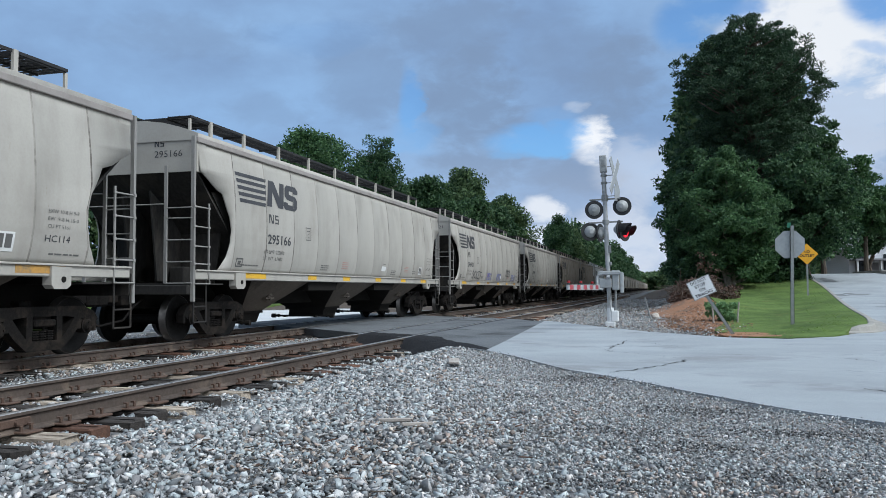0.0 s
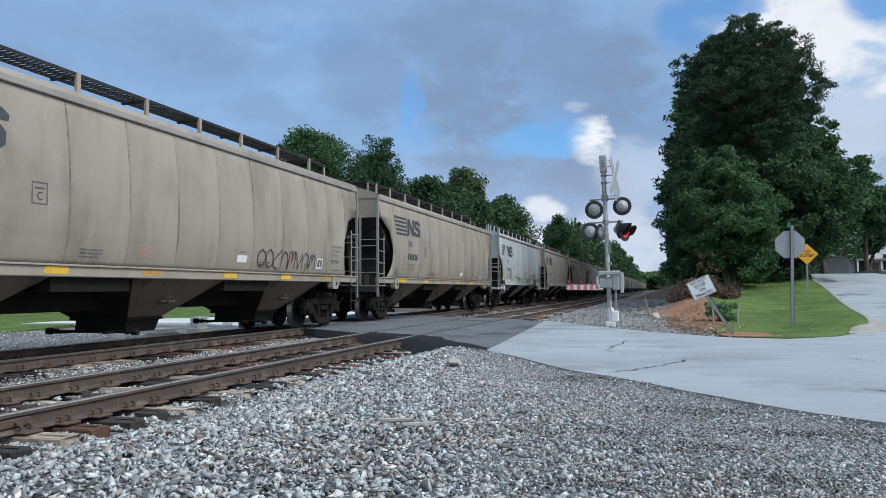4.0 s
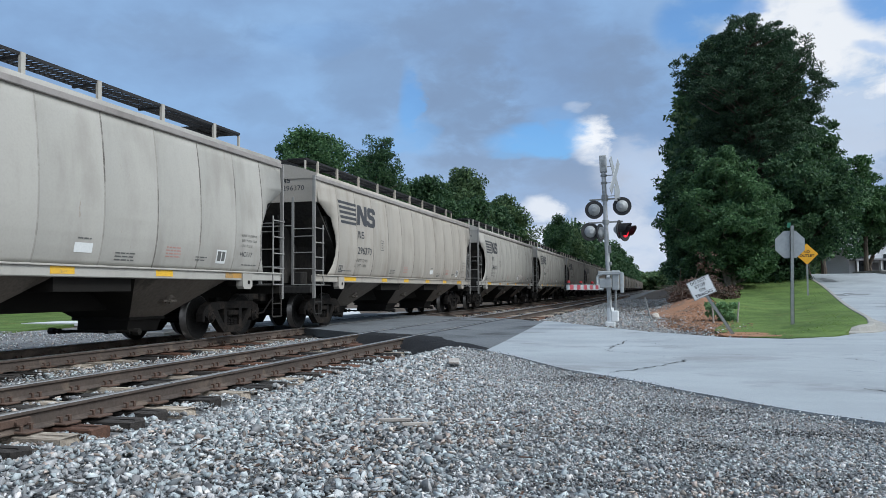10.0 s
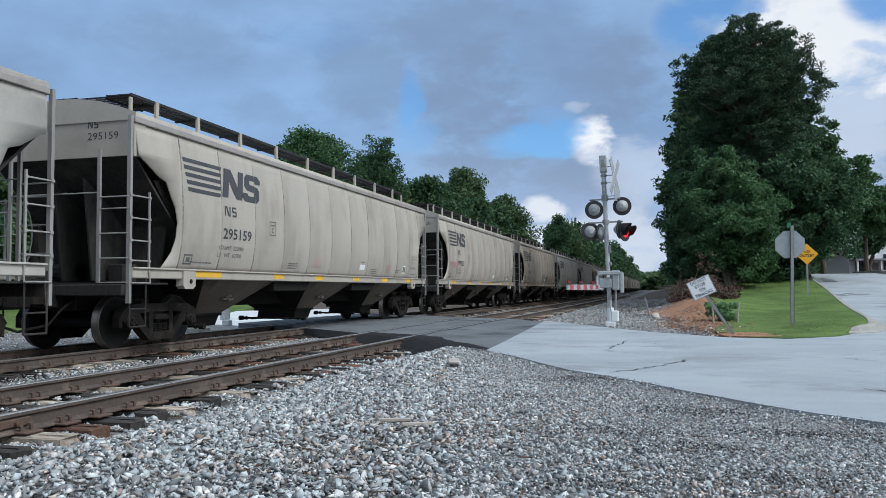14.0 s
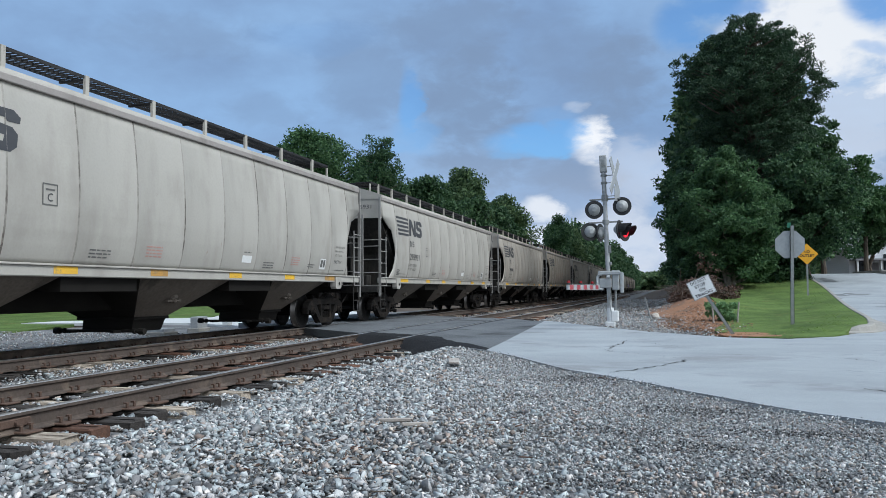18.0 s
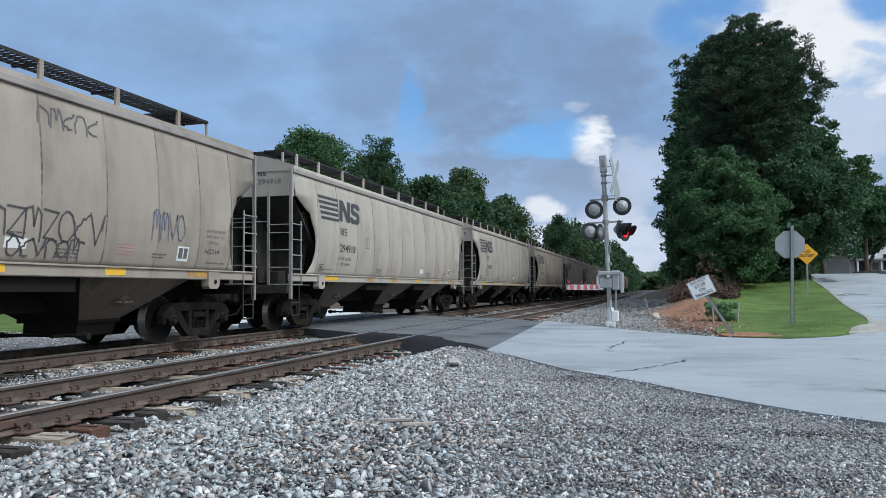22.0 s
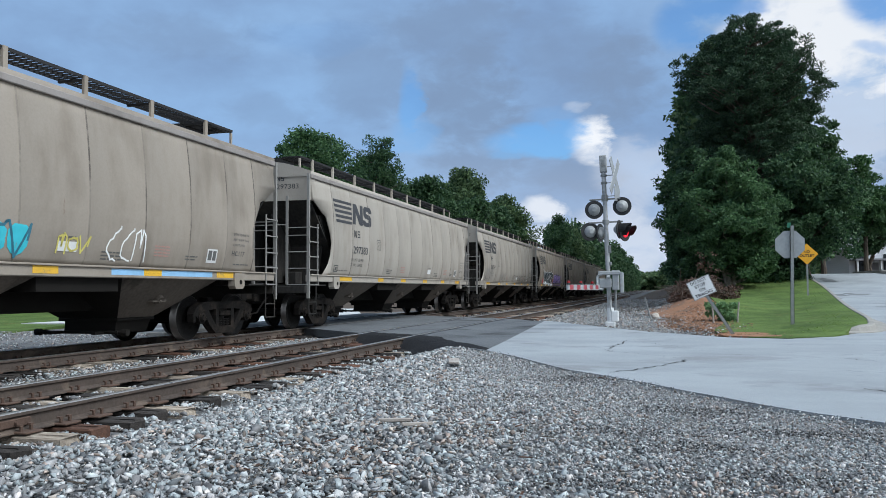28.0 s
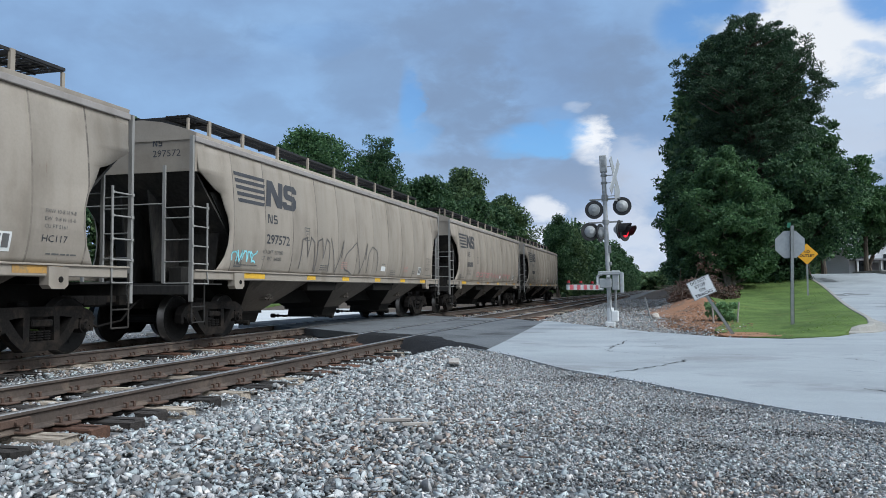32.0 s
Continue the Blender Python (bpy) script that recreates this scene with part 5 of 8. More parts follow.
def corner_ladder(k, sx, sy):
    """Tall corner post, the short outer stile and the grab loop; the rungs are pieces of their own."""
    bm = bmesh.new()
    x = sx * 1.50
    yc, yo = sy * (k.half + 0.0), sy * (k.half - 0.50)
    if k.ends == "A":
        top, low = 3.98, 0.80
        add_box(bm, (x - 0.035, yc - 0.03, low), (x + 0.035, yc + 0.03, top))
        add_box(bm, (x + sx * 0.018, yo - 0.02, 1.32), (x + sx * 0.042, yo + 0.02, 2.72))
        add_pipe(bm, [(x + sx * 0.03, yo, 1.36), (x + sx * 0.05, yo + sy * -0.02, 1.14), (x + sx * 0.05, yc, 1.14)], 0.013, seg=6)
    else:
        top, low = 4.42, 0.98
        add_box(bm, (x - 0.04, yc - 0.04, low), (x + 0.04, yc + 0.04, top))
        add_box(bm, (x + sx * 0.018, yo - 0.02, 1.12), (x + sx * 0.042, yo + 0.02, 2.45))
        add_box(bm, (x + sx * 0.01, min(yc, yo), 2.26), (x + sx * 0.04, max(yc, yo), 2.32))
    return bm


def side_rung(k, sx, sy):
    """One rung between corner post and outer stile, with flattened feet."""
    bm = bmesh.new()
    x = sx * 1.53
    yc, yo = sy * k.half, sy * (k.half - 0.50)
    rung(bm, (x, yc, 0), (x, yo, 0), 0.0135)
    for y in (yc, yo):
        add_box(bm, (x - 0.006, y - 0.03, -0.022), (x + sx * 0.022, y + 0.03, 0.022))
    return bm


def end_ladder(k, sx, sy):
    """Inner stile of the ladder on the end."""
    bm = bmesh.new()
    y = sy * (k.half + 0.03)
    xi, xo = sx * 0.92, sx * 1.50
    top = 3.42 if k.ends == "A" else 4.1
    add_box(bm, (xi - 0.03, y - 0.02, 1.15), (xi + 0.03, y + 0.02, top))
    if k.ends == "A":
        rung(bm, (xi, y + sy * 0.01, 2.68), (-xi * 0.2, y + sy * 0.01, 2.68))
    else:
        add_box(bm, (min(xi, xo), y - 0.02, 2.2), (max(xi, xo), y + 0.02, 2.27))
    return bm


def end_rung(k, sx, sy):
    bm = bmesh.new()
    y = sy * (k.half + 0.04)
    rung(bm, (sx * 0.92, y, 0), (sx * 1.50, y, 0))
    return bm


def rung_heights(k, side):
    if side:
        return (1.52, 1.86, 2.24, 2.62) if k.ends == "A" else (1.5, 1.98, 2.42)
    return (1.15, 1.56, 1.98, 2.40, 2.60) if k.ends == "A" else (1.5, 1.98, 2.42)


def stirrup(k, sx, sy):
    bm = bmesh.new()
    x = sx * 1.50
    ya, yb = sy * (k.half - 0.03), sy * (k.half - 0.46)
    z0 = 1.3 if k.ends == "A" else 1.1
    add_pipe(bm, [(x, ya, z0), (x, ya, 0.40), (x, yb, 0.40), (x, yb, z0)], 0.016, seg=6)
    rung(bm, (x, ya, 0.70), (x, yb, 0.70), 0.015)
    return bm


def grating(k, s):
    """Walkway deck of bars on the roof, one side."""
    bm = bmesh.new()
    z = k.eave + 0.64
    L = k.half - (0.85 if k.ends == "A" else 0.35)
    x0, x1 = s * 0.34, s * 0.86
    for x in (x0, s * 0.60, x1):
        add_box(bm, (x - 0.012, -L, z - 0.03), (x + 0.012, L, z + 0.02))
    n = int(2 * L / 0.11)
    for i in range(n + 1):
        y = -L + i * 2 * L / n
        add_prism(bm, [(min(x0, x1), y - 0.016, z - 0.012), (max(x0, x1), y - 0.016, z - 0.012), (max(x0, x1), y + 0.016, z - 0.012), (min(x0, x1), y + 0.016, z - 0.012)], (0, 0, 0.02))
    for y in k_posts(k):
        add_box(bm, (min(x0, x1), y - 0.025, z - 0.07), (max(x0, x1), y + 0.025, z - 0.03))
    return bm


def k_posts(k):
    return (-7.1, -5.7, -3.97, -2.2, -0.38, 1.4, 3.1, 4.9, 6.75) if k.ends == "A" else (-7.5, -6.9, -5.9, -4.3, -3.0, -1.5, 0.0, 1.5, 3.0, 4.4, 5.9, 6.9, 7.5)


def end_walk(k, s):
    bm = bmesh.new()
    z = k.eave + 0.62
    y0 = s * (k.half - (1.95 if k.ends == "A" else 1.0))
    y1 = s * (k.half - (0.87 if k.ends == "A" else 0.1))
    for i in range(9):
        y = y0 + (y1 - y0) * i / 8
        add_box(bm, (-0.86, y - 0.02, z - 0.012), (0.86, y + 0.02, z + 0.012))
    for x in (-0.84, -0.3, 0.3, 0.84):
        add_box(bm, (x - 0.015, min(y0, y1), z - 0.035), (x + 0.015, max(y0, y1), z + 0.004))
    for x in (-0.84, 0.84):
        add_box(bm, (x - 0.02, y1 - 0.03, z - 0.35), (x + 0.02, y1 + 0.03, z - 0.03), mat=1)
    return bm


def walk_post(k):
    bm = bmesh.new()
    add_box(bm, (-0.012, -0.045, -0.38), (0.012, 0.045, 0.02))
    add_box(bm, (-0.04, -0.045, -0.38), (-0.012, -0.02, 0.0))
    return bm


def bar_on_side(bm, k, s, y0, y1, z0, z1, off=0.006, mat=0, slant=0.0):
    """A painted bar that lies on the curved side."""
    n = max(1, int(abs(z1 - z0) / 0.12))
    for i in range(n):
        a, b = z0 + (z1 - z0) * i / n, z0 + (z1 - z0) * (i + 1) / n
        sa, sb = slant * (a - z0), slant * (b - z0)
        add_poly(bm, [(s * (k.side(a) + off), y0 + sa, a), (s * (k.side(a) + off), y1 + sa, a), (s * (k.side(b) + off), y1 + sb, b), (s * (k.side(b) + off), y0 + sb, b)], mat)


def outline_on_side(bm, k, s, pts, off=0.006, mat=0):
    """A painted shape on the curved side, cut into bands so that it follows the curve."""
    tmp = bmesh.new()
    add_poly(tmp, [(0, y, z) for y, z in pts])
    z0, z1 = min(p[1] for p in pts), max(p[1] for p in pts)
    z = z0 + 0.1
    while z < z1:
        bmesh.ops.bisect_plane(tmp, geom=tmp.verts[:] + tmp.edges[:] + tmp.faces[:], plane_co=(0, 0, z), plane_no=(0, 0, 1))
        z += 0.1
    bmesh.ops.triangulate(tmp, faces=tmp.faces[:])
    for f in tmp.faces:
        bm.faces.new([bm.verts.new((s * (k.side(v.co.z) + off), s * v.co.y if s < 0 else v.co.y, v.co.z)) for v in f.verts]).material_index = mat
    tmp.free()


def logo_a(k, s):
    """Five bars and two slanting blocks with notches."""
    bm = bmesh.new()
    for i in range(5):
        z = 3.50 - i * 0.138
        y0 = -7.28 + 0.03 * i
        outline_on_side(bm, k, s, [(y0, z), (-5.92 - 0.02 * i, z), (-5.95 - 0.02 * i, z - 0.078), (y0 + 0.02, z - 0.078)])
    a, b, h = -5.92, 2.90, 0.60
    outline_on_side(bm, k, s, [(a + 0.10, b + h), (a + 0.36, b + h), (a + 0.60, b + 0.26), (a + 0.66, b + h), (a + 0.88, b + h), (a + 0.76, b), (a + 0.52, b), (a + 0.26, b + 0.34), (a + 0.20, b), (a - 0.03, b)])
    c = a + 0.86
    outline_on_side(bm, k, s, [(c + 0.16, b + h), (c + 0.62, b + h), (c + 0.74, b + h - 0.09), (c + 0.72, b + 0.42), (c + 0.50, b + 0.42), (c + 0.46, b + 0.47), (c + 0.26, b + 0.47), (c + 0.25, b + 0.39),
                                (c + 0.58, b + 0.35), (c + 0.67, b + 0.26), (c + 0.64, b + 0.08), (c + 0.52, b), (c + 0.02, b), (c - 0.08, b + 0.08), (c - 0.06, b + 0.18), (c + 0.15, b + 0.18), (c + 0.18, b + 0.13), (c + 0.40, b + 0.13), (c + 0.43, b + 0.22),
                                (c + 0.12, b + 0.25), (c + 0.02, b + 0.33), (c + 0.05, b + 0.52)])
    return bm


def logo_b(k, s):
    """Broken bars that end in a ragged edge, and two slanting blocks."""
    bm = bmesh.new()
    rag = (-6.05, -6.25, -6.35, -6.5, -6.62)
    for i in range(5):
        z = 3.52 - i * 0.125
        y0 = -7.22 - 0.03 * i
        outline_on_side(bm, k, s, [(y0, z), (rag[i], z), (rag[i] - 0.1, z - 0.078), (y0 - 0.02, z - 0.078)])
    a, b, h = -5.62, 2.92, 0.60
    outline_on_side(bm, k, s, [(a - 0.10, b + h), (a + 0.36, b + h), (a + 0.60, b + 0.26), (a + 0.66, b + h), (a + 0.88, b + h), (a + 0.80, b), (a + 0.52, b), (a + 0.30, b + 0.20), (a + 0.20, b), (a - 0.08, b), (a + 0.12, b + 0.22)])
    c = a + 0.86
    outline_on_side(bm, k, s, [(c + 0.16, b + h), (c + 0.70, b + h), (c + 0.86, b + h - 0.09), (c + 0.84, b + 0.42), (c + 0.58, b + 0.42), (c + 0.54, b + 0.47), (c + 0.26, b + 0.47), (c + 0.25, b + 0.39),
                                (c + 0.68, b + 0.35), (c + 0.77, b + 0.26), (c + 0.74, b + 0.08), (c + 0.62, b), (c + 0.02, b), (c - 0.06, b + 0.08), (c - 0.04, b + 0.18), (c + 0.15, b + 0.18), (c + 0.18, b + 0.13), (c + 0.48, b + 0.13), (c + 0.51, b + 0.22),
                                (c + 0.12, b + 0.25), (c + 0.02, b + 0.33), (c + 0.05, b + 0.52)])
    return bm


def letters(text, width, tall, offset=0.0):
    """Vertices and triangles of a line of writing, fitted to a width and a height."""
    cu = bpy.data.curves.new("writing", "FONT")
    cu.body, cu.resolution_u, cu.offset = text, 2, offset
    ob = bpy.data.objects.new("writing", cu)
    scene.collection.objects.link(ob)
    me = bpy.data.meshes.new_from_object(ob.evaluated_get(bpy.context.evaluated_depsgraph_get()))
    bpy.data.objects.remove(ob)
    bpy.data.curves.remove(cu)
    v = np.array([x.co[:2] for x in me.vertices])
    f = [tuple(p.vertices) for p in me.polygons]
    bpy.data.meshes.remove(me)
    lo, hi = v.min(0), v.max(0)
    v = (v - lo) / (hi - lo) * np.array([width, tall])
    return v, f


def writing(name, parent, text, where, width, tall, mat, label="", offset=0.0, key=None, shear=0.0):
    """Writing laid by where(a, b), which turns across and up into a place."""
    me = MESHES.get(("writing", key)) if key else None
    if me is None:
        v, f = letters(text, width, tall, offset)
        bm = bmesh.new()
        vs = [bm.verts.new((a, b, 0)) for a, b in v]
        for q in f:
            bm.faces.new([vs[i] for i in q])
        b = 0.06
        while b < tall and tall > 0.15:
            bmesh.ops.bisect_plane(bm, geom=bm.verts[:] + bm.edges[:] + bm.faces[:], plane_co=(0, b, 0), plane_no=(0, 1, 0))
            b += 0.06
        for q in bm.verts:
            q.co = where(q.co.x + shear * q.co.y, q.co.y)
        me = mesh_of(name, bm, mat)
        if key:
            MESHES[("writing", key)] = me
    return shared(name, me, parent, None, label)


def on_side(k, y, z, off=0.007):
    return lambda a, b: (k.side(z + b) + off, y + a, z + b)


def stroke(bm, k, pts, w, off, mat=0):
    """One stroke of a spray can on the side."""
    fine = [pts[0]]
    for a, b in zip(pts[:-1], pts[1:]):
        m = max(1, int(math.dist(a, b) / 0.09))
        fine += [(a[0] + (b[0] - a[0]) * i / m, a[1] + (b[1] - a[1]) * i / m) for i in range(1, m + 1)]
    for (y0, z0), (y1, z1) in zip(fine[:-1], fine[1:]):
        d = Vector((y1 - y0, z1 - z0))
        if d.length < 1e-5:
            continue
        d.normalize()
        e = d * w * 0.35
        n = Vector((-d.y, d.x)) * w / 2
        q = [(y0 - e.x + n.x, z0 - e.y + n.y), (y0 - e.x - n.x, z0 - e.y - n.y), (y1 + e.x - n.x, z1 + e.y - n.y), (y1 + e.x + n.x, z1 + e.y + n.y)]
        add_poly(bm, [(max(k.side(z), k.side(1.5)) + off + (0.06 if z < k.sill[1] + 0.012 and k.ends == "A" else 0) + (0.055 if z < k.sill[1] and k.ends == "B" else 0), y, z) for y, z in q], mat)


def scrawl(name, parent, k, y0, y1, z0, z1, rgb, seed, letters_n=6, w=0.03, loops=1.0, label="spray-painted scrawl", fill=None):
    """Looping hand-sprayed line work, letter by letter."""
    r = random.Random(seed)
    bm = bmesh.new()
    off = 0.009
    step_y = (y1 - y0) / letters_n
    for i in range(letters_n):
        cy, cz = y0 + (i + 0.5) * step_y, (z0 + z1) / 2
        h = (z1 - z0) / 2 * r.uniform(0.75, 1.0)
        if fill:
            pts = [(cy + step_y * 0.52 * math.cos(a) * r.uniform(0.85, 1.1), cz + h * math.sin(a) * r.uniform(0.85, 1.05)) for a in np.linspace(0, 2 * math.pi, 13)[:-1]]
            outline_on_side(bm, k, 1, pts, 0.007, 1)
        kind = r.choice("oszmnv")
        ry = step_y * 0.46 * loops
        if kind == "o":
            pts = [(cy + ry * math.cos(a), cz + h * math.sin(a)) for a in np.linspace(0.4, 6.6, 16)]
        elif kind == "s":
            pts = [(cy + ry * math.sin(a * 1.0 + 1.2), cz + h * math.cos(a * 0.55)) for a in np.linspace(0, 5.6, 16)]
        elif kind == "z":
            pts = [(cy - ry, cz + h), (cy + ry, cz + h * 0.9), (cy - ry * 0.8, cz - h * 0.8), (cy + ry, cz - h)]
        elif kind == "m":
            pts = [(cy - ry, cz - h), (cy - ry * 0.8, cz + h * 0.8), (cy - ry * 0.2, cz + h), (cy, cz - h * 0.2), (cy + ry * 0.4, cz + h), (cy + ry * 0.9, cz + h * 0.7), (cy + ry, cz - h)]
        elif kind == "n":
            pts = [(cy - ry, cz - h)] + [(cy + ry * math.cos(a), cz + h * math.sin(a) * 0.95) for a in np.linspace(math.pi, 0, 8)] + [(cy + ry, cz - h)]
        else:
            pts = [(cy - ry, cz + h), (cy - ry * 0.1, cz - h), (cy + ry, cz + h), (cy + ry * 0.7, cz)]
        pts = [(a + r.gauss(0, 0.012), b + r.gauss(0, 0.012)) for a, b in pts]
        stroke(bm, k, pts, w, off)
    return part(name, bm, [spray(rgb)] + ([spray(fill)] if fill else []), parent, label)


GLYPH = {"A": [[(0, 0), (.5, 1), (1, 0)], [(.2, .4), (.8, .4)]], "C": [[(.95, .8), (.5, 1), (.1, .7), (.1, .3), (.5, 0), (.95, .2)]], "D": [[(0, 0), (0, 1), (.7, .85), (.95, .5), (.7, .1), (0, 0)]],
         "E": [[(1, 1), (0, 1), (0, 0), (1, 0)], [(0, .5), (.7, .5)]], "H": [[(0, 0), (.1, 1)], [(.9, 0), (1, 1)], [(.05, .5), (.95, .55)]], "I": [[(.5, 0), (.5, 1)], [(.2, 1), (.8, 1)], [(.2, 0), (.8, 0)]],
         "K": [[(0, 0), (.1, 1)], [(1, 1), (.1, .5), (1, 0)]], "L": [[(0, 1), (.05, 0), (.9, .02)]], "O": [[(.5, 1), (.05, .6), (.1, .1), (.6, 0), (1, .4), (.85, .9), (.5, 1)]],
         "P": [[(0, 0), (.05, 1), (.8, .95), (.9, .65), (.05, .5)]], "R": [[(0, 0), (.05, 1), (.8, .95), (.85, .65), (.05, .5), (1, 0)]], "T": [[(0, 1), (1, .95)], [(.5, 1), (.45, 0)]],
         "U": [[(0, 1), (.05, .2), (.4, 0), (.8, .15), (1, 1)]], "W": [[(0, 1), (.25, 0), (.5, .7), (.75, 0), (1, 1)]], "Z": [[(0, 1), (1, 1), (0, 0), (1, .05)]], "i": [[(.5, 0), (.55, .7)], [(.55, .92), (.6, 1)]], "2": [[(0, .8), (.4, 1), (.9, .75), (0, 0), (1, 0)]]}


def hand_written(name, parent, k, text, y0, z0, adv, tall, w, rgb, seed=1, label="hand-sprayed words"):
    r = random.Random(seed)
    bm = bmesh.new()
    y = y0
    for ch in text:
        if ch in GLYPH:
            dz = r.uniform(-0.05, 0.05) * tall
            for ln in GLYPH[ch]:
                stroke(bm, k, [(y + a * adv * 0.72 + r.gauss(0, 0.008), z0 + dz + b * tall + r.gauss(0, 0.008)) for a, b in ln], w, 0.009)
        y += adv
    return part(name, bm, spray(rgb), parent, label)


def small_lines(bm, k, y, z, w, n, gap=0.055, tall=0.022, seed=0, mat=0):
    """Lines of unreadable small print as bars."""
    r = random.Random(seed)
    for i in range(n):
        a = y
        while a < y + w * r.uniform(0.8, 1.0):
            b = a + r.uniform(0.05, 0.16)
            bar_on_side(bm, k, 1, a, min(b, y + w), z - i * gap - tall, z - i * gap, mat=mat)
            a = b + 0.025


def stencils(k):
    """Small print, boxes and plates on the side."""
    bm = bmesh.new()
    if k.ends == "A":
        small_lines(bm, k, -2.9, 1.66, 0.5, 3, seed=1)
        small_lines(bm, k, -1.5, 1.78, 0.45, 4, seed=2, mat=1)
        small_lines(bm, k, 2.7, 1.64, 0.5, 3, seed=3)
        small_lines(bm, k, 4.05, 1.80, 0.45, 4, seed=4, mat=1)
        small_lines(bm, k, 5.0, 1.66, 0.4, 2, seed=5)
        small_lines(bm, k, -7.0, 1.56, 0.9, 1, seed=8)
        small_lines(bm, k, 6.75, 1.56, 0.7, 1, seed=9)
        for y0, y1, z0, z1 in ((-7.2, -6.92, 1.50, 1.53), (-7.2, -6.92, 1.66, 1.69), (-7.2, -7.17, 1.5, 1.69), (-6.95, -6.92, 1.5, 1.69), (-7.12, -7.0, 1.55, 1.63)):
            bar_on_side(bm, k, 1, y0, y1, z0, z1)
        bar_on_side(bm, k, 1, 1.75, 2.15, 1.60, 1.75, mat=2)
        small_lines(bm, k, 1.8, 1.83, 0.3, 1, seed=11)
        # tested-equipment plate
        bar_on_side(bm, k, 1, 5.72, 6.08, 1.55, 1.82, off=0.006, mat=2)
        bar_on_side(bm, k, 1, 5.76, 5.89, 1.60, 1.79, off=0.009)
        bar_on_side(bm, k, 1, 5.92, 6.04, 1.60, 1.79, off=0.009)
        y, z = -3.96, 2.24
    else:
        small_lines(bm, k, -2.6, 1.95, 0.5, 5, seed=1)
        small_lines(bm, k, 0.6, 2.15, 0.6, 8, seed=2)
        small_lines(bm, k, 3.6, 1.85, 0.4, 3, seed=3, mat=1)
        y, z = -3.5, 2.30
    for y0, y1, z0, z1 in ((y, y + 0.30, z, z + 0.02), (y, y + 0.30, z + 0.30, z + 0.32), (y, y + 0.02, z, z + 0.32), (y + 0.28, y + 0.30, z, z + 0.32), (y + 0.06, y + 0.24, z + 0.22, z + 0.245)):
        bar_on_side(bm, k, 1, y0, y1, z0, z1)
    return bm


def mark_bars(k, y, z):
    """The owner's mark as two plain upright blocks."""
    bm = bmesh.new()
    bar_on_side(bm, k, 1, y, y + 0.04, z, z + 0.20)
    outline_on_side(bm, k, 1, [(y + 0.04, z + 0.20), (y + 0.09, z + 0.20), (y + 0.18, z), (y + 0.13, z)])
    bar_on_side(bm, k, 1, y + 0.18, y + 0.22, z, z + 0.20)
    for zz in (0.0, 0.083, 0.165):
        bar_on_side(bm, k, 1, y + 0.29, y + 0.45, z + zz, z + zz + 0.035)
    bar_on_side(bm, k, 1, y + 0.28, y + 0.32, z + 0.10, z + 0.19)
    bar_on_side(bm, k, 1, y + 0.42, y + 0.46, z + 0.01, z + 0.10)
    return bm


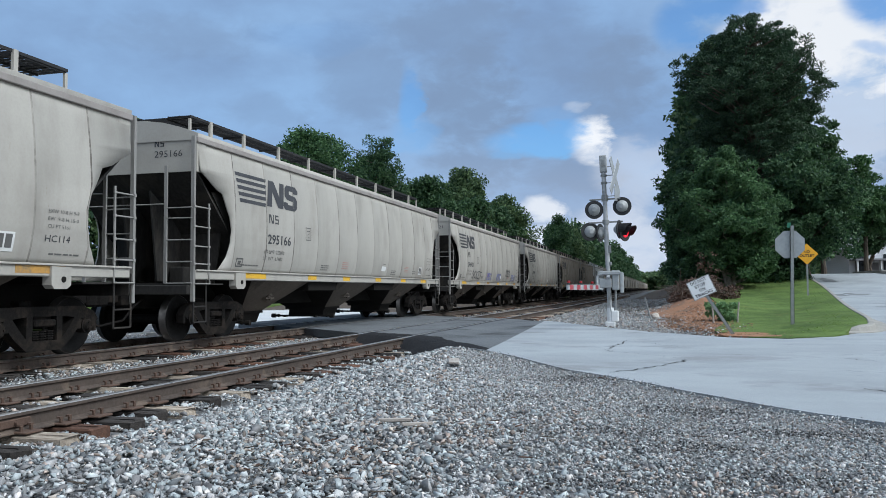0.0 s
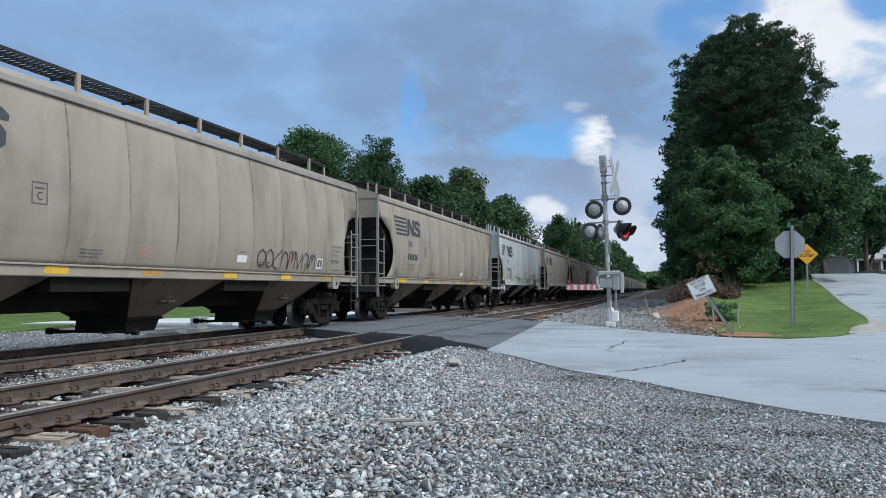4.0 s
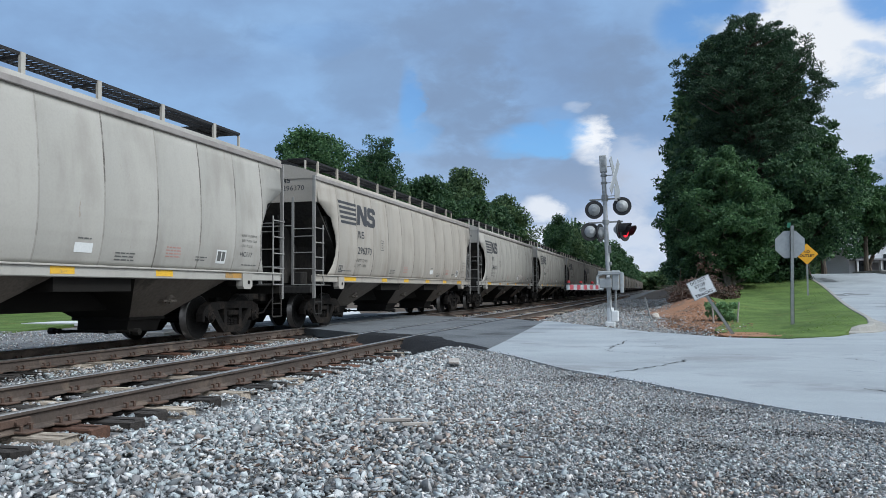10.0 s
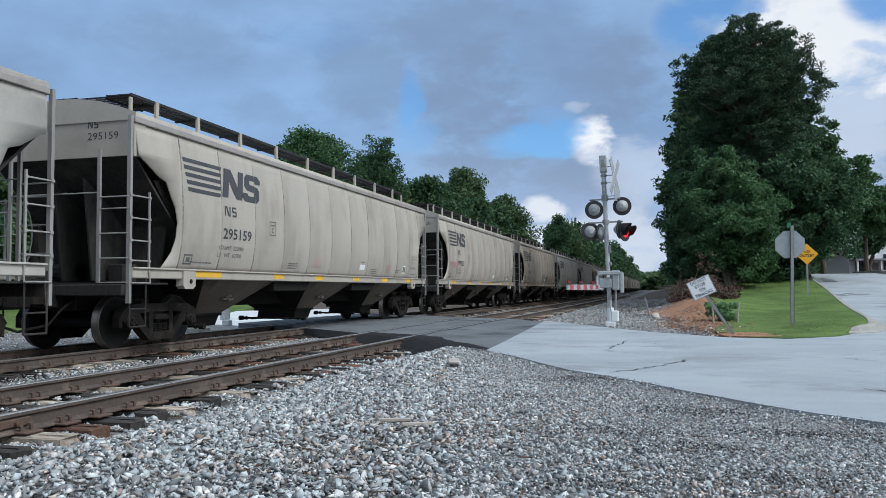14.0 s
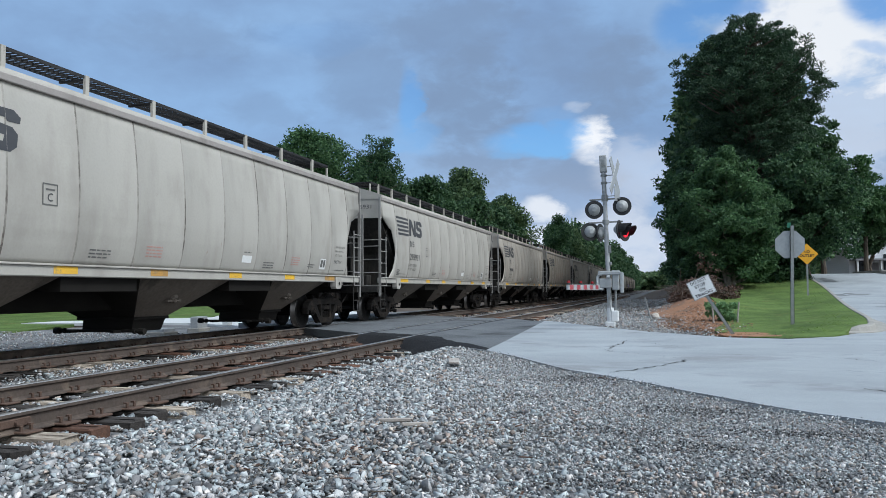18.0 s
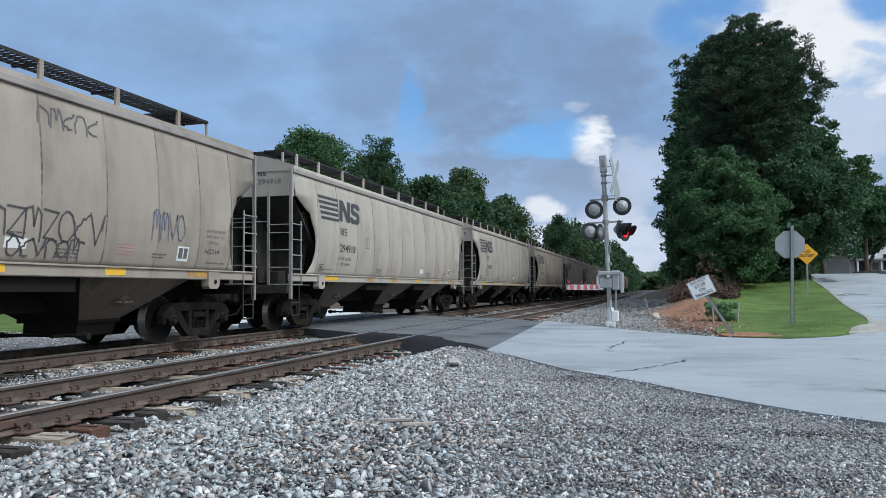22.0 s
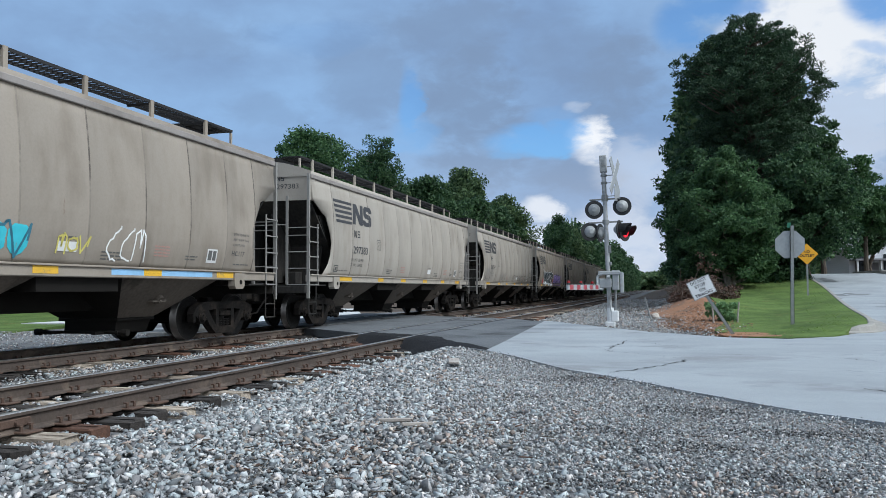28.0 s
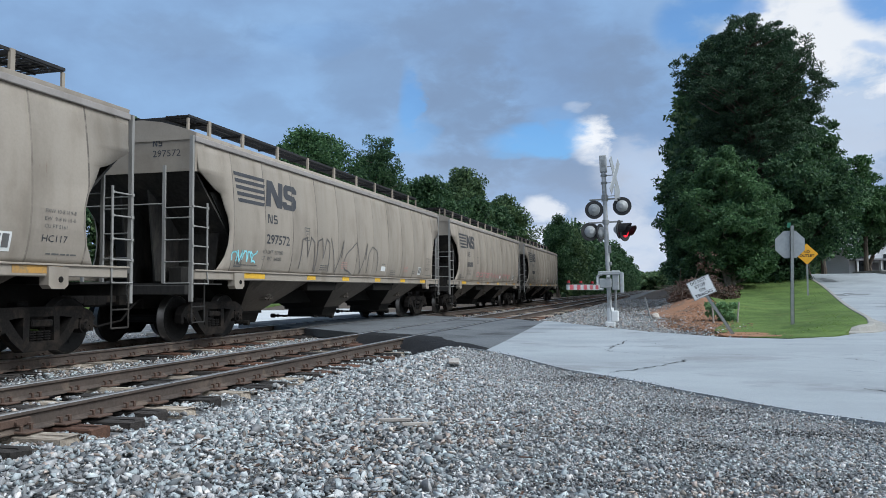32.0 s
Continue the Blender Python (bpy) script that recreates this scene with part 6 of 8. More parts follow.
def make_car(n, y_centre, k, number, cls, paint, label, yellow, load="222100", tare="63900"):
    car = empty("hopper_car", pose(TRACK_FAR, y_centre, 0), label, "rail car", "cars of the train")
    P, pk = paint, paint.name
    kk = k.ends

    def sh(name, key, make, mats, m=None, lab=""):
        return shared(name, cached((kk, key, *[x.name for x in mats]), lambda: mesh_of(name, make(), *mats)), car, m, lab)
    for s in (1, -1):
        sh("side_wall", ("side", s), lambda: side_wall(k, s), [P, SEAMS[pk]], lab="curved weathered side sheet with weld seams")
        sh("eave_rail", ("eave", s), lambda: eave_rail(k, s), [M_EAVE])
        sh("side_sill", ("sill", s), lambda: side_sill(k, s), [P])
        sh("grating", ("grate", s), lambda: grating(k, s), [M_GRATE], lab="dark steel walkway grating")
        sh("end_hood", ("hood", s), lambda: end_hood(k, s), [P])
        sh("slope_sheet", ("slope", s), lambda: slope_sheet(k, s), [M_RECESS], lab="grimy slanting end sheet, darkened for the recess shade")
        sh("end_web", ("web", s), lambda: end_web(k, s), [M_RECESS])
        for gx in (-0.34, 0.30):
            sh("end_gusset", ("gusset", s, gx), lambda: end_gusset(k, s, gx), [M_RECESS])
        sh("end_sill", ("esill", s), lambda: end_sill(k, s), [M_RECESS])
        tagged(sh("end_walkway", ("ewalk", s), lambda: end_walk(k, s), [M_GRATE, P]), kind="stuff")
        sh("coupler", ("coup", s), lambda: coupler(s, k), [M_BOGIE])
        for e in (1, -1):
            lad = sh("corner_ladder", ("clad", s, e), lambda: corner_ladder(k, s, e), [M_LADDER])
            for z in rung_heights(k, True):
                shared("rung", cached((kk, "srung", s, e), lambda: mesh_of("rung", side_rung(k, s, e), M_LADDER)), lad, pose(0, 0, z))
            lad = sh("end_ladder", ("elad", s, e), lambda: end_ladder(k, s, e), [M_LADDER])
            for z in rung_heights(k, False):
                shared("rung", cached((kk, "erung", s, e), lambda: mesh_of("rung", end_rung(k, s, e), M_LADDER)), lad, pose(0, 0, z))
            sh("stirrup", ("stir", s, e), lambda: stirrup(k, s, e), [M_RECESS])
            if kk == "A":
                sh("jack_pad", ("jack", s), lambda: jack_pad(k) if s > 0 else jack_pad(k), [P, M_DARK], pose(s * 1.56, e * 7.0, 1.04, 0, 0, 0 if s > 0 else 180))
        for y in k_posts(k):
            sh("walkway_post", "wpost", lambda: walk_post(k), [P], pose(s * 0.885, y, k.eave + 0.64, 0, 0, 0 if s > 0 else 180))
    sh("roof", "roof", lambda: roof(k), [P])
    sh("roof_hatch", "hatch", lambda: trough_hatch(k), [P])
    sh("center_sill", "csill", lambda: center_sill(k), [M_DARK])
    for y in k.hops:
        h = sh("hopper", "hop", lambda: hopper(k), [M_HOPPER if kk == "A" else M_HOPPER_PALE, M_DARK], pose(0, y, 0), "slanting hopper bay with dirty sides and shade-black end slopes")
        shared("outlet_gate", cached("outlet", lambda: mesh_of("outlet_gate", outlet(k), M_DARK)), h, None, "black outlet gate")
    for y in (-k.truck, k.truck):
        make_bogie(car, y, False)
    # reflective stripes
    if kk == "A":
        stripes = [(-6.75, -5.82, 1.265, 1.385), (-3.6, -3.1, 1.265, 1.385), (-1.3, -0.8, 1.265, 1.385), (1.32, 1.82, 1.265, 1.385), (3.84, 4.34, 1.265, 1.385), (6.16, 7.12, 1.265, 1.385)]
    else:
        stripes = [(-6.9, -6.4, 1.66, 1.84), (-4.35, -3.75, 1.58, 1.67), (-1.6, -1.0, 1.58, 1.67), (1.2, 1.8, 1.58, 1.67), (3.6, 4.2, 1.58, 1.67), (6.3, 6.8, 1.62, 1.8)]
    for i, (y0, y1, z0, z1) in enumerate(stripes):
        def strip():
            bm = bmesh.new()
            if kk == "A":
                add_box(bm, (1.519, y0, z0), (1.524, y1, z1))
            else:
                bar_on_side(bm, k, 1, y0, y1, z0, z1)
            return bm
        ym = M_YELLOW if (yellow > (i * 0.37) % 1.0) else M_YELLOW_DULL
        sh("reflective_stripe", ("strip", i, ym.name), strip, [ym])
    # markings
    sh("logo", "logo", lambda: (logo_a if kk == "A" else logo_b)(k, 1), [M_MARK], lab="dark striped emblem in plain shapes")
    tagged(sh("stencil", "stencil", lambda: stencils(k), [M_MARK_THIN, M_PINK, M_DECAL]), kind="stuff")
    ny = -5.92 if kk == "A" else -5.87
    sh("owner_mark", "mark", lambda: mark_bars(k, ny + 0.05, 2.52), [M_MARK])
    if number:
        writing("car_number", car, number, on_side(k, ny, 2.05), 1.14 if kk == "A" else 1.30, 0.22, M_MARK, "black stencilled number", 0.014)
    else:
        bm = bmesh.new()
        for i in range(6):
            bar_on_side(bm, k, 1, ny + i * 0.19, ny + i * 0.19 + 0.14, 2.05, 2.27)
        part("car_number", bm, M_MARK, car)
    writing("load_limit", car, "LD LMT  " + load, on_side(k, ny - 0.12, 1.83), 0.95, 0.085, M_MARK_THIN, key=(kk, "ld", load))
    writing("light_weight", car, "LT  WT  " + tare, on_side(k, ny - 0.15, 1.68), 0.92, 0.085, M_MARK_THIN, key=(kk, "lt", tare))
    writing("plate_letter", car, "C", on_side(k, (-3.96 if kk == "A" else -3.5) + 0.10, 2.30 if kk == "A" else 2.36), 0.10, 0.12, M_MARK, key=(kk, "c"))
    hy = k.half - 0.12
    if cls:
        cy = 6.75 if kk == "A" else 6.25
        writing("class_mark", car, cls, on_side(k, cy - (0.12 if kk == "A" else 0), 1.72 if kk == "A" else 1.98), 0.50, 0.10, M_MARK, key=(kk, cls))
        for i, tx in enumerate(("EXW 10-8 H 9-8", "EW  9-8 H 15-0", "CU FT 5161")):
            writing("dimension_mark", car, tx, on_side(k, cy - (0.1 if kk == "A" else 1.9), (2.14 if kk == "A" else 1.95) - i * 0.11), 0.62 if i < 2 else 0.45, 0.055, M_MARK_THIN, key=(kk, "dim", i))
    if number:
        nx = 0.55 if kk == "A" else 0.12
        zt = 3.62 if kk == "A" else 3.75
        writing("end_number", car, number, lambda a, b: (nx + a, -hy - 0.006, zt + b), 0.62, 0.13, M_MARK)
    bm = bmesh.new()
    ex, ez, ey = (0.55, 3.83, -hy - 0.006) if kk == "A" else (0.12, 3.96, -hy - 0.006)
    for x0, z0, x1, z1 in ((0, 0, 0.022, 0.13), (0.078, 0, 0.10, 0.13), (0.13, 0, 0.21, 0.022), (0.13, 0.054, 0.21, 0.076), (0.13, 0.108, 0.21, 0.13), (0.13, 0.06, 0.152, 0.12), (0.188, 0.01, 0.21, 0.07)):
        add_box(bm, (ex + x0, ey, ez + z0), (ex + x1, ey + 0.005, ez + z1))
    add_prism(bm, [(ex + 0.0, ey, ez + 0.13), (ex + 0.026, ey, ez + 0.13), (ex + 0.10, ey, ez), (ex + 0.074, ey, ez)], (0, 0.005, 0))
    part("end_mark", bm, M_MARK, car)
    TRAIN.append((car, y_centre))
    return car


NUMBERS = {0: "295166", 1: "296921", 2: "297096", 3: "297973", 5: "298064", 6: "298317", 7: "294815", 8: "296983", 9: "296370", 10: "296076", 11: "297349", 12: "295159", 13: "297820", 14: "297438",
           15: "297047", 16: "295931", 17: "296946", 18: "296312", 19: "294918", 20: "297898", 21: "296892", 22: "297416", 23: "296436", 24: "297383", 25: "296757", 26: "297571", 27: "297572"}
CLASSES = {-1: "HC114", 0: "HC114", 2: "HC117", 4: "HC114", 5: "HC122", 6: "HC123", 8: "HC117", 23: "HC117", 24: "HC117", 25: "HC117", 26: "HC117"}
TINT = {-1: 1, 0: 1, 2: 1, 3: 2, 4: 2, 5: 3, 6: 0, 7: 2, 8: 1, 9: 0, 11: 1, 12: 0, 13: 0, 14: 2, 15: 1, 16: 1, 17: 0, 18: 2, 19: 0, 20: 0, 21: 2, 22: 2, 23: 2, 24: 0, 25: 0, 26: 2, 27: 2, 28: 2, 29: 2}
GRAFFITI = {1, 3, 5, 12, 14, 18, 21, 23, 25, 26, 27, 28}
CARS = {}
front = 13.3184 + 0.0 - 0.9       # coupler plane ahead of car 0
plane = front - 19.2
for n in range(-1, 30):
    k = KIND_B if n in (5, 6) else KIND_A
    lab = ("pale grey covered hopper car with deep side sills" if k is KIND_B else "weathered light grey covered hopper car with curved sides") + (" and graffiti" if n in GRAFFITI else "")
    r = random.Random(n)
    CARS[n] = make_car(n, plane + k.pitch / 2, k, NUMBERS.get(n), CLASSES.get(n, "HC117" if n % 3 else "HC114"), PAINTS[TINT.get(n, n % 3)], lab, 0.95 if k is KIND_B else r.choice((0.2, 0.6, 0.9, 0.95)),
                       r.choice(("222100", "222000", "221900")) if k is KIND_A else "225100", r.choice(("63900", "64000", "63700")) if k is KIND_A else "60800")
    plane += k.pitch

INK = (0.03, 0.03, 0.035)


SPIKY = (("M", [(0.0, 0.0), (-0.05, 0.72), (-0.22, 1.12), (0.2, 0.86), (0.42, 0.62), (0.62, 0.98), (1.1, 0.9), (0.98, 0.45), (1.04, 0.0), (0.72, 0.05), (0.66, 0.5), (0.42, 0.2), (0.34, 0.5), (0.3, 0.03)]),
         ("U", [(0.1, 0.12), (0.2, 0.0), (0.9, 0.0), (1.0, 0.55), (1.1, 1.08), (0.62, 0.92), (0.62, 0.28), (0.42, 0.28), (0.46, 0.92), (-0.02, 0.96), (0.08, 0.5)]),
         ("L", [(0.05, 0.1), (0.22, -0.03), (0.98, 0.0), (1.02, 0.5), (0.6, 0.5), (0.62, 0.28), (0.44, 0.26), (0.42, 0.66), (0.96, 0.72), (1.1, 1.0), (0.5, 0.9), (0.02, 1.04), (0.1, 0.55)]),
         ("E", [(0.05, 0.0), (1.0, -0.03), (1.06, 0.24), (0.46, 0.22), (0.46, 0.36), (0.9, 0.38), (0.92, 0.58), (0.48, 0.58), (0.5, 0.74), (1.1, 0.78), (1.2, 1.06), (0.6, 0.92), (0.06, 0.98), (0.12, 0.5)]),
         ("T", [(0.28, 0.0), (0.72, -0.03), (0.74, 0.6), (1.0, 0.5), (1.16, 0.95), (0.6, 0.88), (-0.06, 1.08), (0.0, 0.6), (0.26, 0.64)]))


def block_letters(car, k):
    """Black spiky block letters with a white edge, from the sill to half way up the side."""
    y = -5.36
    white, black = bmesh.new(), bmesh.new()
    for name, pts in SPIKY:
        q = [(y + a * 0.94, 1.43 + b * 0.90) for a, b in pts]
        stroke(white, k, q + [q[0]], 0.11, 0.008)
        outline_on_side(black, k, 1, q, 0.0125)
        stroke(white, k, [(y + 0.10, 1.47), (y + 0.34, 1.60)], 0.035, 0.0145)
        y += 0.98
    for a, b in ((-5.0, -4.2), (-3.3, -2.4), (-1.9, -1.1)):
        stroke(white, k, [(a, 1.30), (b, 1.33)], 0.10, 0.006)
    part("graffiti", white, spray((0.74, 0.77, 0.80)), car, "white sprayed edge of the block letters")
    part("graffiti", black, spray((0.012, 0.025, 0.03)), car, "black sprayed block letters")
    bm = bmesh.new()
    outline_on_side(bm, k, 1, [(-6.15, 1.44), (-6.05, 1.75), (-5.85, 1.95), (-5.6, 1.65), (-5.5, 1.44)], 0.0075)
    outline_on_side(bm, k, 1, [(-0.72, 1.44), (-0.5, 1.7), (-0.42, 2.0), (-0.22, 1.9), (-0.15, 1.6), (-0.4, 1.44)], 0.0075)
    part("graffiti", bm, spray((0.42, 0.03, 0.035)), car, "dark red sprayed shapes")


def bubble_letters(car, k):
    """Purple rounded letters on a dark ground, each with a pale line."""
    bm = bmesh.new()
    top = [(-0.05, 1.43), (0.35, 1.85), (0.75, 2.28), (1.2, 2.24), (1.5, 2.10), (2.0, 2.30), (2.6, 2.20), (3.2, 2.26), (3.8, 2.12), (4.3, 2.18), (4.75, 1.9), (4.85, 1.43)]
    outline_on_side(bm, k, 1, top, 0.007)
    part("graffiti", bm, spray((0.035, 0.018, 0.075)), car, "dark ground of the purple letters")
    writing("graffiti", car, "SEWAGE", on_side(k, 0.22, 1.50, 0.010), 4.45, 0.66, spray((0.62, 0.58, 0.74)), "pale line round the letters", 0.075)
    writing("graffiti", car, "SEWAGE", on_side(k, 0.25, 1.52, 0.014), 4.38, 0.62, spray((0.17, 0.10, 0.34)), "purple sprayed letters", 0.05)
    bm = bmesh.new()
    for a, b in ((0.0, 1.2), (1.4, 2.9), (3.0, 4.7)):
        stroke(bm, k, [(a, 1.33), (b, 1.34)], 0.11, 0.006)
    part("graffiti", bm, spray((0.17, 0.10, 0.34)), car, "purple sprayed band on the sill")


def tags():
    A, B = KIND_A, KIND_B
    hand_written("graffiti", CARS[1], A, "OCKET", -4.9, 1.52, 0.42, 0.34, 0.045, INK, 2)
    for i, y in enumerate((-1.6, 0.9, 3.4, 5.2)):
        scrawl("graffiti", CARS[1], A, y, y + (1.1 if i != 2 else 1.25), 1.48 + (0.22 if i == 2 else 0), 1.85 + (0.25 if i == 2 else 0), INK if i == 2 else (0.07, 0.10, 0.36), 20 + i, 5, 0.055 if i == 2 else 0.04)
    scrawl("graffiti", CARS[3], A, 2.6, 5.6, 1.48, 1.95, INK, 31, 8, 0.035)
    scrawl("graffiti", CARS[4], A, 2.6, 4.6, 1.5, 2.5, (0.22, 0.23, 0.30), 41, 4, 0.03)
    # the pale car: words along the sill, the first one only as scrawl
    scrawl("graffiti", CARS[5], B, -3.3, -1.5, 1.36, 1.80, INK, 51, 4, 0.035)
    hand_written("graffiti", CARS[5], B, "THIZ", -1.25, 1.34, 0.42, 0.36, 0.035, INK, 3)
    hand_written("graffiti", CARS[5], B, "CORRUPT", 0.5, 1.32, 0.40, 0.38, 0.035, INK, 4)
    hand_written("graffiti", CARS[5], B, "WORLD", 5.15, 1.46, 0.34, 0.30, 0.035, INK, 5)
    hand_written("graffiti", CARS[5], B, "ZRi", -5.0, 1.66, 0.26, 0.36, 0.04, INK, 6)
    hand_written("graffiti", CARS[5], B, "KH", 2.9, 1.72, 0.55, 0.30, 0.055, (0.62, 0.05, 0.12), 7, "red hand-sprayed letters")
    hand_written("graffiti", CARS[5], B, "2Ri", 4.05, 1.28, 0.36, 0.66, 0.17, INK, 8)
    hand_written("graffiti", CARS[5], B, "2Ri", 4.05, 1.29, 0.36, 0.64, 0.05, (0.78, 0.80, 0.80), 8, "white hand-sprayed letters")
    scrawl("graffiti", CARS[10], A, 2.0, 3.9, 1.55, 1.9, (0.62, 0.55, 0.5), 61, 5, 0.03)
    scrawl("graffiti", CARS[13], A, -7.2, -6.1, 1.5, 2.25, (0.30, 0.27, 0.25), 66, 3, 0.03)
    scrawl("graffiti", CARS[13], A, -7.0, -6.0, 1.9, 2.2, (0.5, 0.1, 0.12), 67, 4, 0.025)
    scrawl("graffiti", CARS[14], A, -7.1, -6.7, 1.75, 1.95, INK, 71, 2, 0.03)
    scrawl("graffiti", CARS[14], A, 0.7, 1.9, 1.5, 2.1, INK, 72, 4, 0.05)
    scrawl("graffiti", CARS[14], A, 2.5, 3.6, 1.5, 2.05, INK, 73, 4, 0.06)
    scrawl("graffiti", CARS[14], A, 3.9, 6.3, 1.5, 1.95, (0.42, 0.13, 0.16), 74, 5, 0.04)
    scrawl("graffiti", CARS[18], A, -3.6, 1.3, 1.48, 2.5, (0.33, 0.16, 0.13), 81, 6, 0.035)
    scrawl("graffiti", CARS[18], A, 1.4, 3.7, 1.72, 2.2, (0.06, 0.055, 0.06), 82, 7, 0.03)
    scrawl("graffiti", CARS[18], A, 1.8, 3.2, 1.48, 1.78, (0.06, 0.055, 0.06), 84, 6, 0.028)
    scrawl("graffiti", CARS[18], A, 2.3, 3.6, 3.40, 3.70, (0.10, 0.095, 0.10), 85, 5, 0.028)
    scrawl("graffiti", CARS[18], A, 4.9, 5.9, 1.85, 2.45, (0.12, 0.12, 0.15), 83, 4, 0.03)
    scrawl("graffiti", CARS[21], A, -5.3, -4.3, 1.48, 1.85, INK, 91, 2, 0.035)
    scrawl("graffiti", CARS[21], A, -3.9, 0.4, 1.46, 2.15, INK, 92, 6, 0.045)
    scrawl("graffiti", CARS[21], A, 1.4, 6.2, 1.46, 1.95, INK, 93, 8, 0.045)
    scrawl("graffiti", CARS[23], A, -7.4, -6.6, 1.55, 1.95, (0.72, 0.72, 0.7), 101, 3, 0.04)
    scrawl("graffiti", CARS[23], A, -0.9, 1.2, 1.48, 1.98, (0.02, 0.12, 0.17), 102, 5, 0.04, fill=(0.03, 0.42, 0.50), label="turquoise sprayed lettering")
    scrawl("graffiti", CARS[23], A, 1.7, 2.4, 1.58, 1.85, (0.55, 0.48, 0.12), 103, 3, 0.03)
    scrawl("graffiti", CARS[23], A, 2.8, 3.8, 1.5, 2.05, (0.72, 0.72, 0.7), 104, 3, 0.03)
    scrawl("graffiti", CARS[25], A, -7.2, -5.4, 1.5, 2.1, (0.20, 0.20, 0.205), 111, 5, 0.025)
    scrawl("graffiti", CARS[25], A, -3.4, -1.6, 1.5, 1.9, (0.17, 0.17, 0.175), 112, 5, 0.025)
    scrawl("graffiti", CARS[25], A, 0.3, 5.2, 1.46, 1.85, (0.06, 0.06, 0.06), 113, 10, 0.028)
    # the large painted lettering
    block_letters(CARS[26], A)
    bubble_letters(CARS[26], A)
    scrawl("graffiti", CARS[26], A, 4.8, 5.6, 1.46, 1.7, (0.03, 0.015, 0.07), 121, 2, 0.03, fill=(0.17, 0.10, 0.33), label="purple sprayed lettering")
    scrawl("graffiti", CARS[27], A, -7.35, -6.3, 1.62, 1.85, (0.25, 0.62, 0.68), 131, 5, 0.035, label="pale blue sprayed tag")
    scrawl("graffiti", CARS[27], A, -4.2, 1.4, 1.46, 2.4, (0.10, 0.09, 0.085), 132, 6, 0.04)
    scrawl("graffiti", CARS[28], A, -4.0, 4.8, 1.6, 1.85, (0.42, 0.16, 0.16), 141, 12, 0.04)
    # primer patches and rust on single cars
    for n, rgb in ((15, (0.34, 0.22, 0.12)),):
        bm = bmesh.new()
        add_box(bm, (-1.0, -8.588, 3.36), (1.2, -8.583, 4.05))
        part("rust_patch", bm, surface("rust_patch", rgb, 0.9, tone=(0.5, 0.46, 0.38), grain=5, large=1.4, amount=1.0), CARS[n], "rusty stain on the end sheet")
    for n, y0, y1 in ((23, 3.0, 6.0),):
        bm = bmesh.new()
        add_box(bm, (1.516, y0, 1.27), (1.5205, y1, 1.37))
        part("paint_band", bm, spray((0.22, 0.42, 0.62)), CARS[n], "blue sprayed band on the sill")


tags()


# ------------------------------------------------------------- crossing signals and signs
def flasher(parent, place, turn, lit=False):
    """A round lamp unit: black disc, hood, lens in front, pale housing behind; it faces along +x before its turn."""
    m = pose(*place, 0, 0, turn)
    bm = bmesh.new()
    add_cyl(bm, (-0.012, 0, 0), (0.012, 0, 0), 0.255, seg=28)
    disc = part("lamp_background", bm, M_BLACK, parent, "round black lamp background")
    disc.matrix_basis = m
    bm = bmesh.new()
    add_cyl(bm, (-0.012, 0, 0), (-0.07, 0, 0), 0.165, 0.15, seg=20)
    add_cyl(bm, (-0.07, 0, 0), (-0.15, 0, 0), 0.15, 0.06, seg=20)
    part("lamp_housing", bm, M_HOUSING, disc, "pale grey lamp housing", smooth=False)
    bm = bmesh.new()
    n = 14
    for a in range(n):
        t0, t1 = radians(-35 + 250 * a / n), radians(-35 + 250 * (a + 1) / n)
        q = []
        for t, x in ((t0, 0.012), (t1, 0.012), (t1, 0.34 - 0.12 * (1 - math.sin(t1))), (t0, 0.34 - 0.12 * (1 - math.sin(t0)))):
            q.append((x, 0.165 * math.cos(t), 0.165 * math.sin(t)))
        add_poly(bm, q)
    bmesh.ops.solidify(bm, geom=bm.faces[:], thickness=0.008)
    part("hood", bm, M_BLACK, disc)
    bm = bmesh.new()
    add_cyl(bm, (0.01, 0, 0), (0.03, 0, 0), 0.15, 0.14, seg=20)
    part("lens", bm, M_LENS_LIT if lit else M_LENS, disc, "glowing red lens" if lit else "red lens")
    return disc


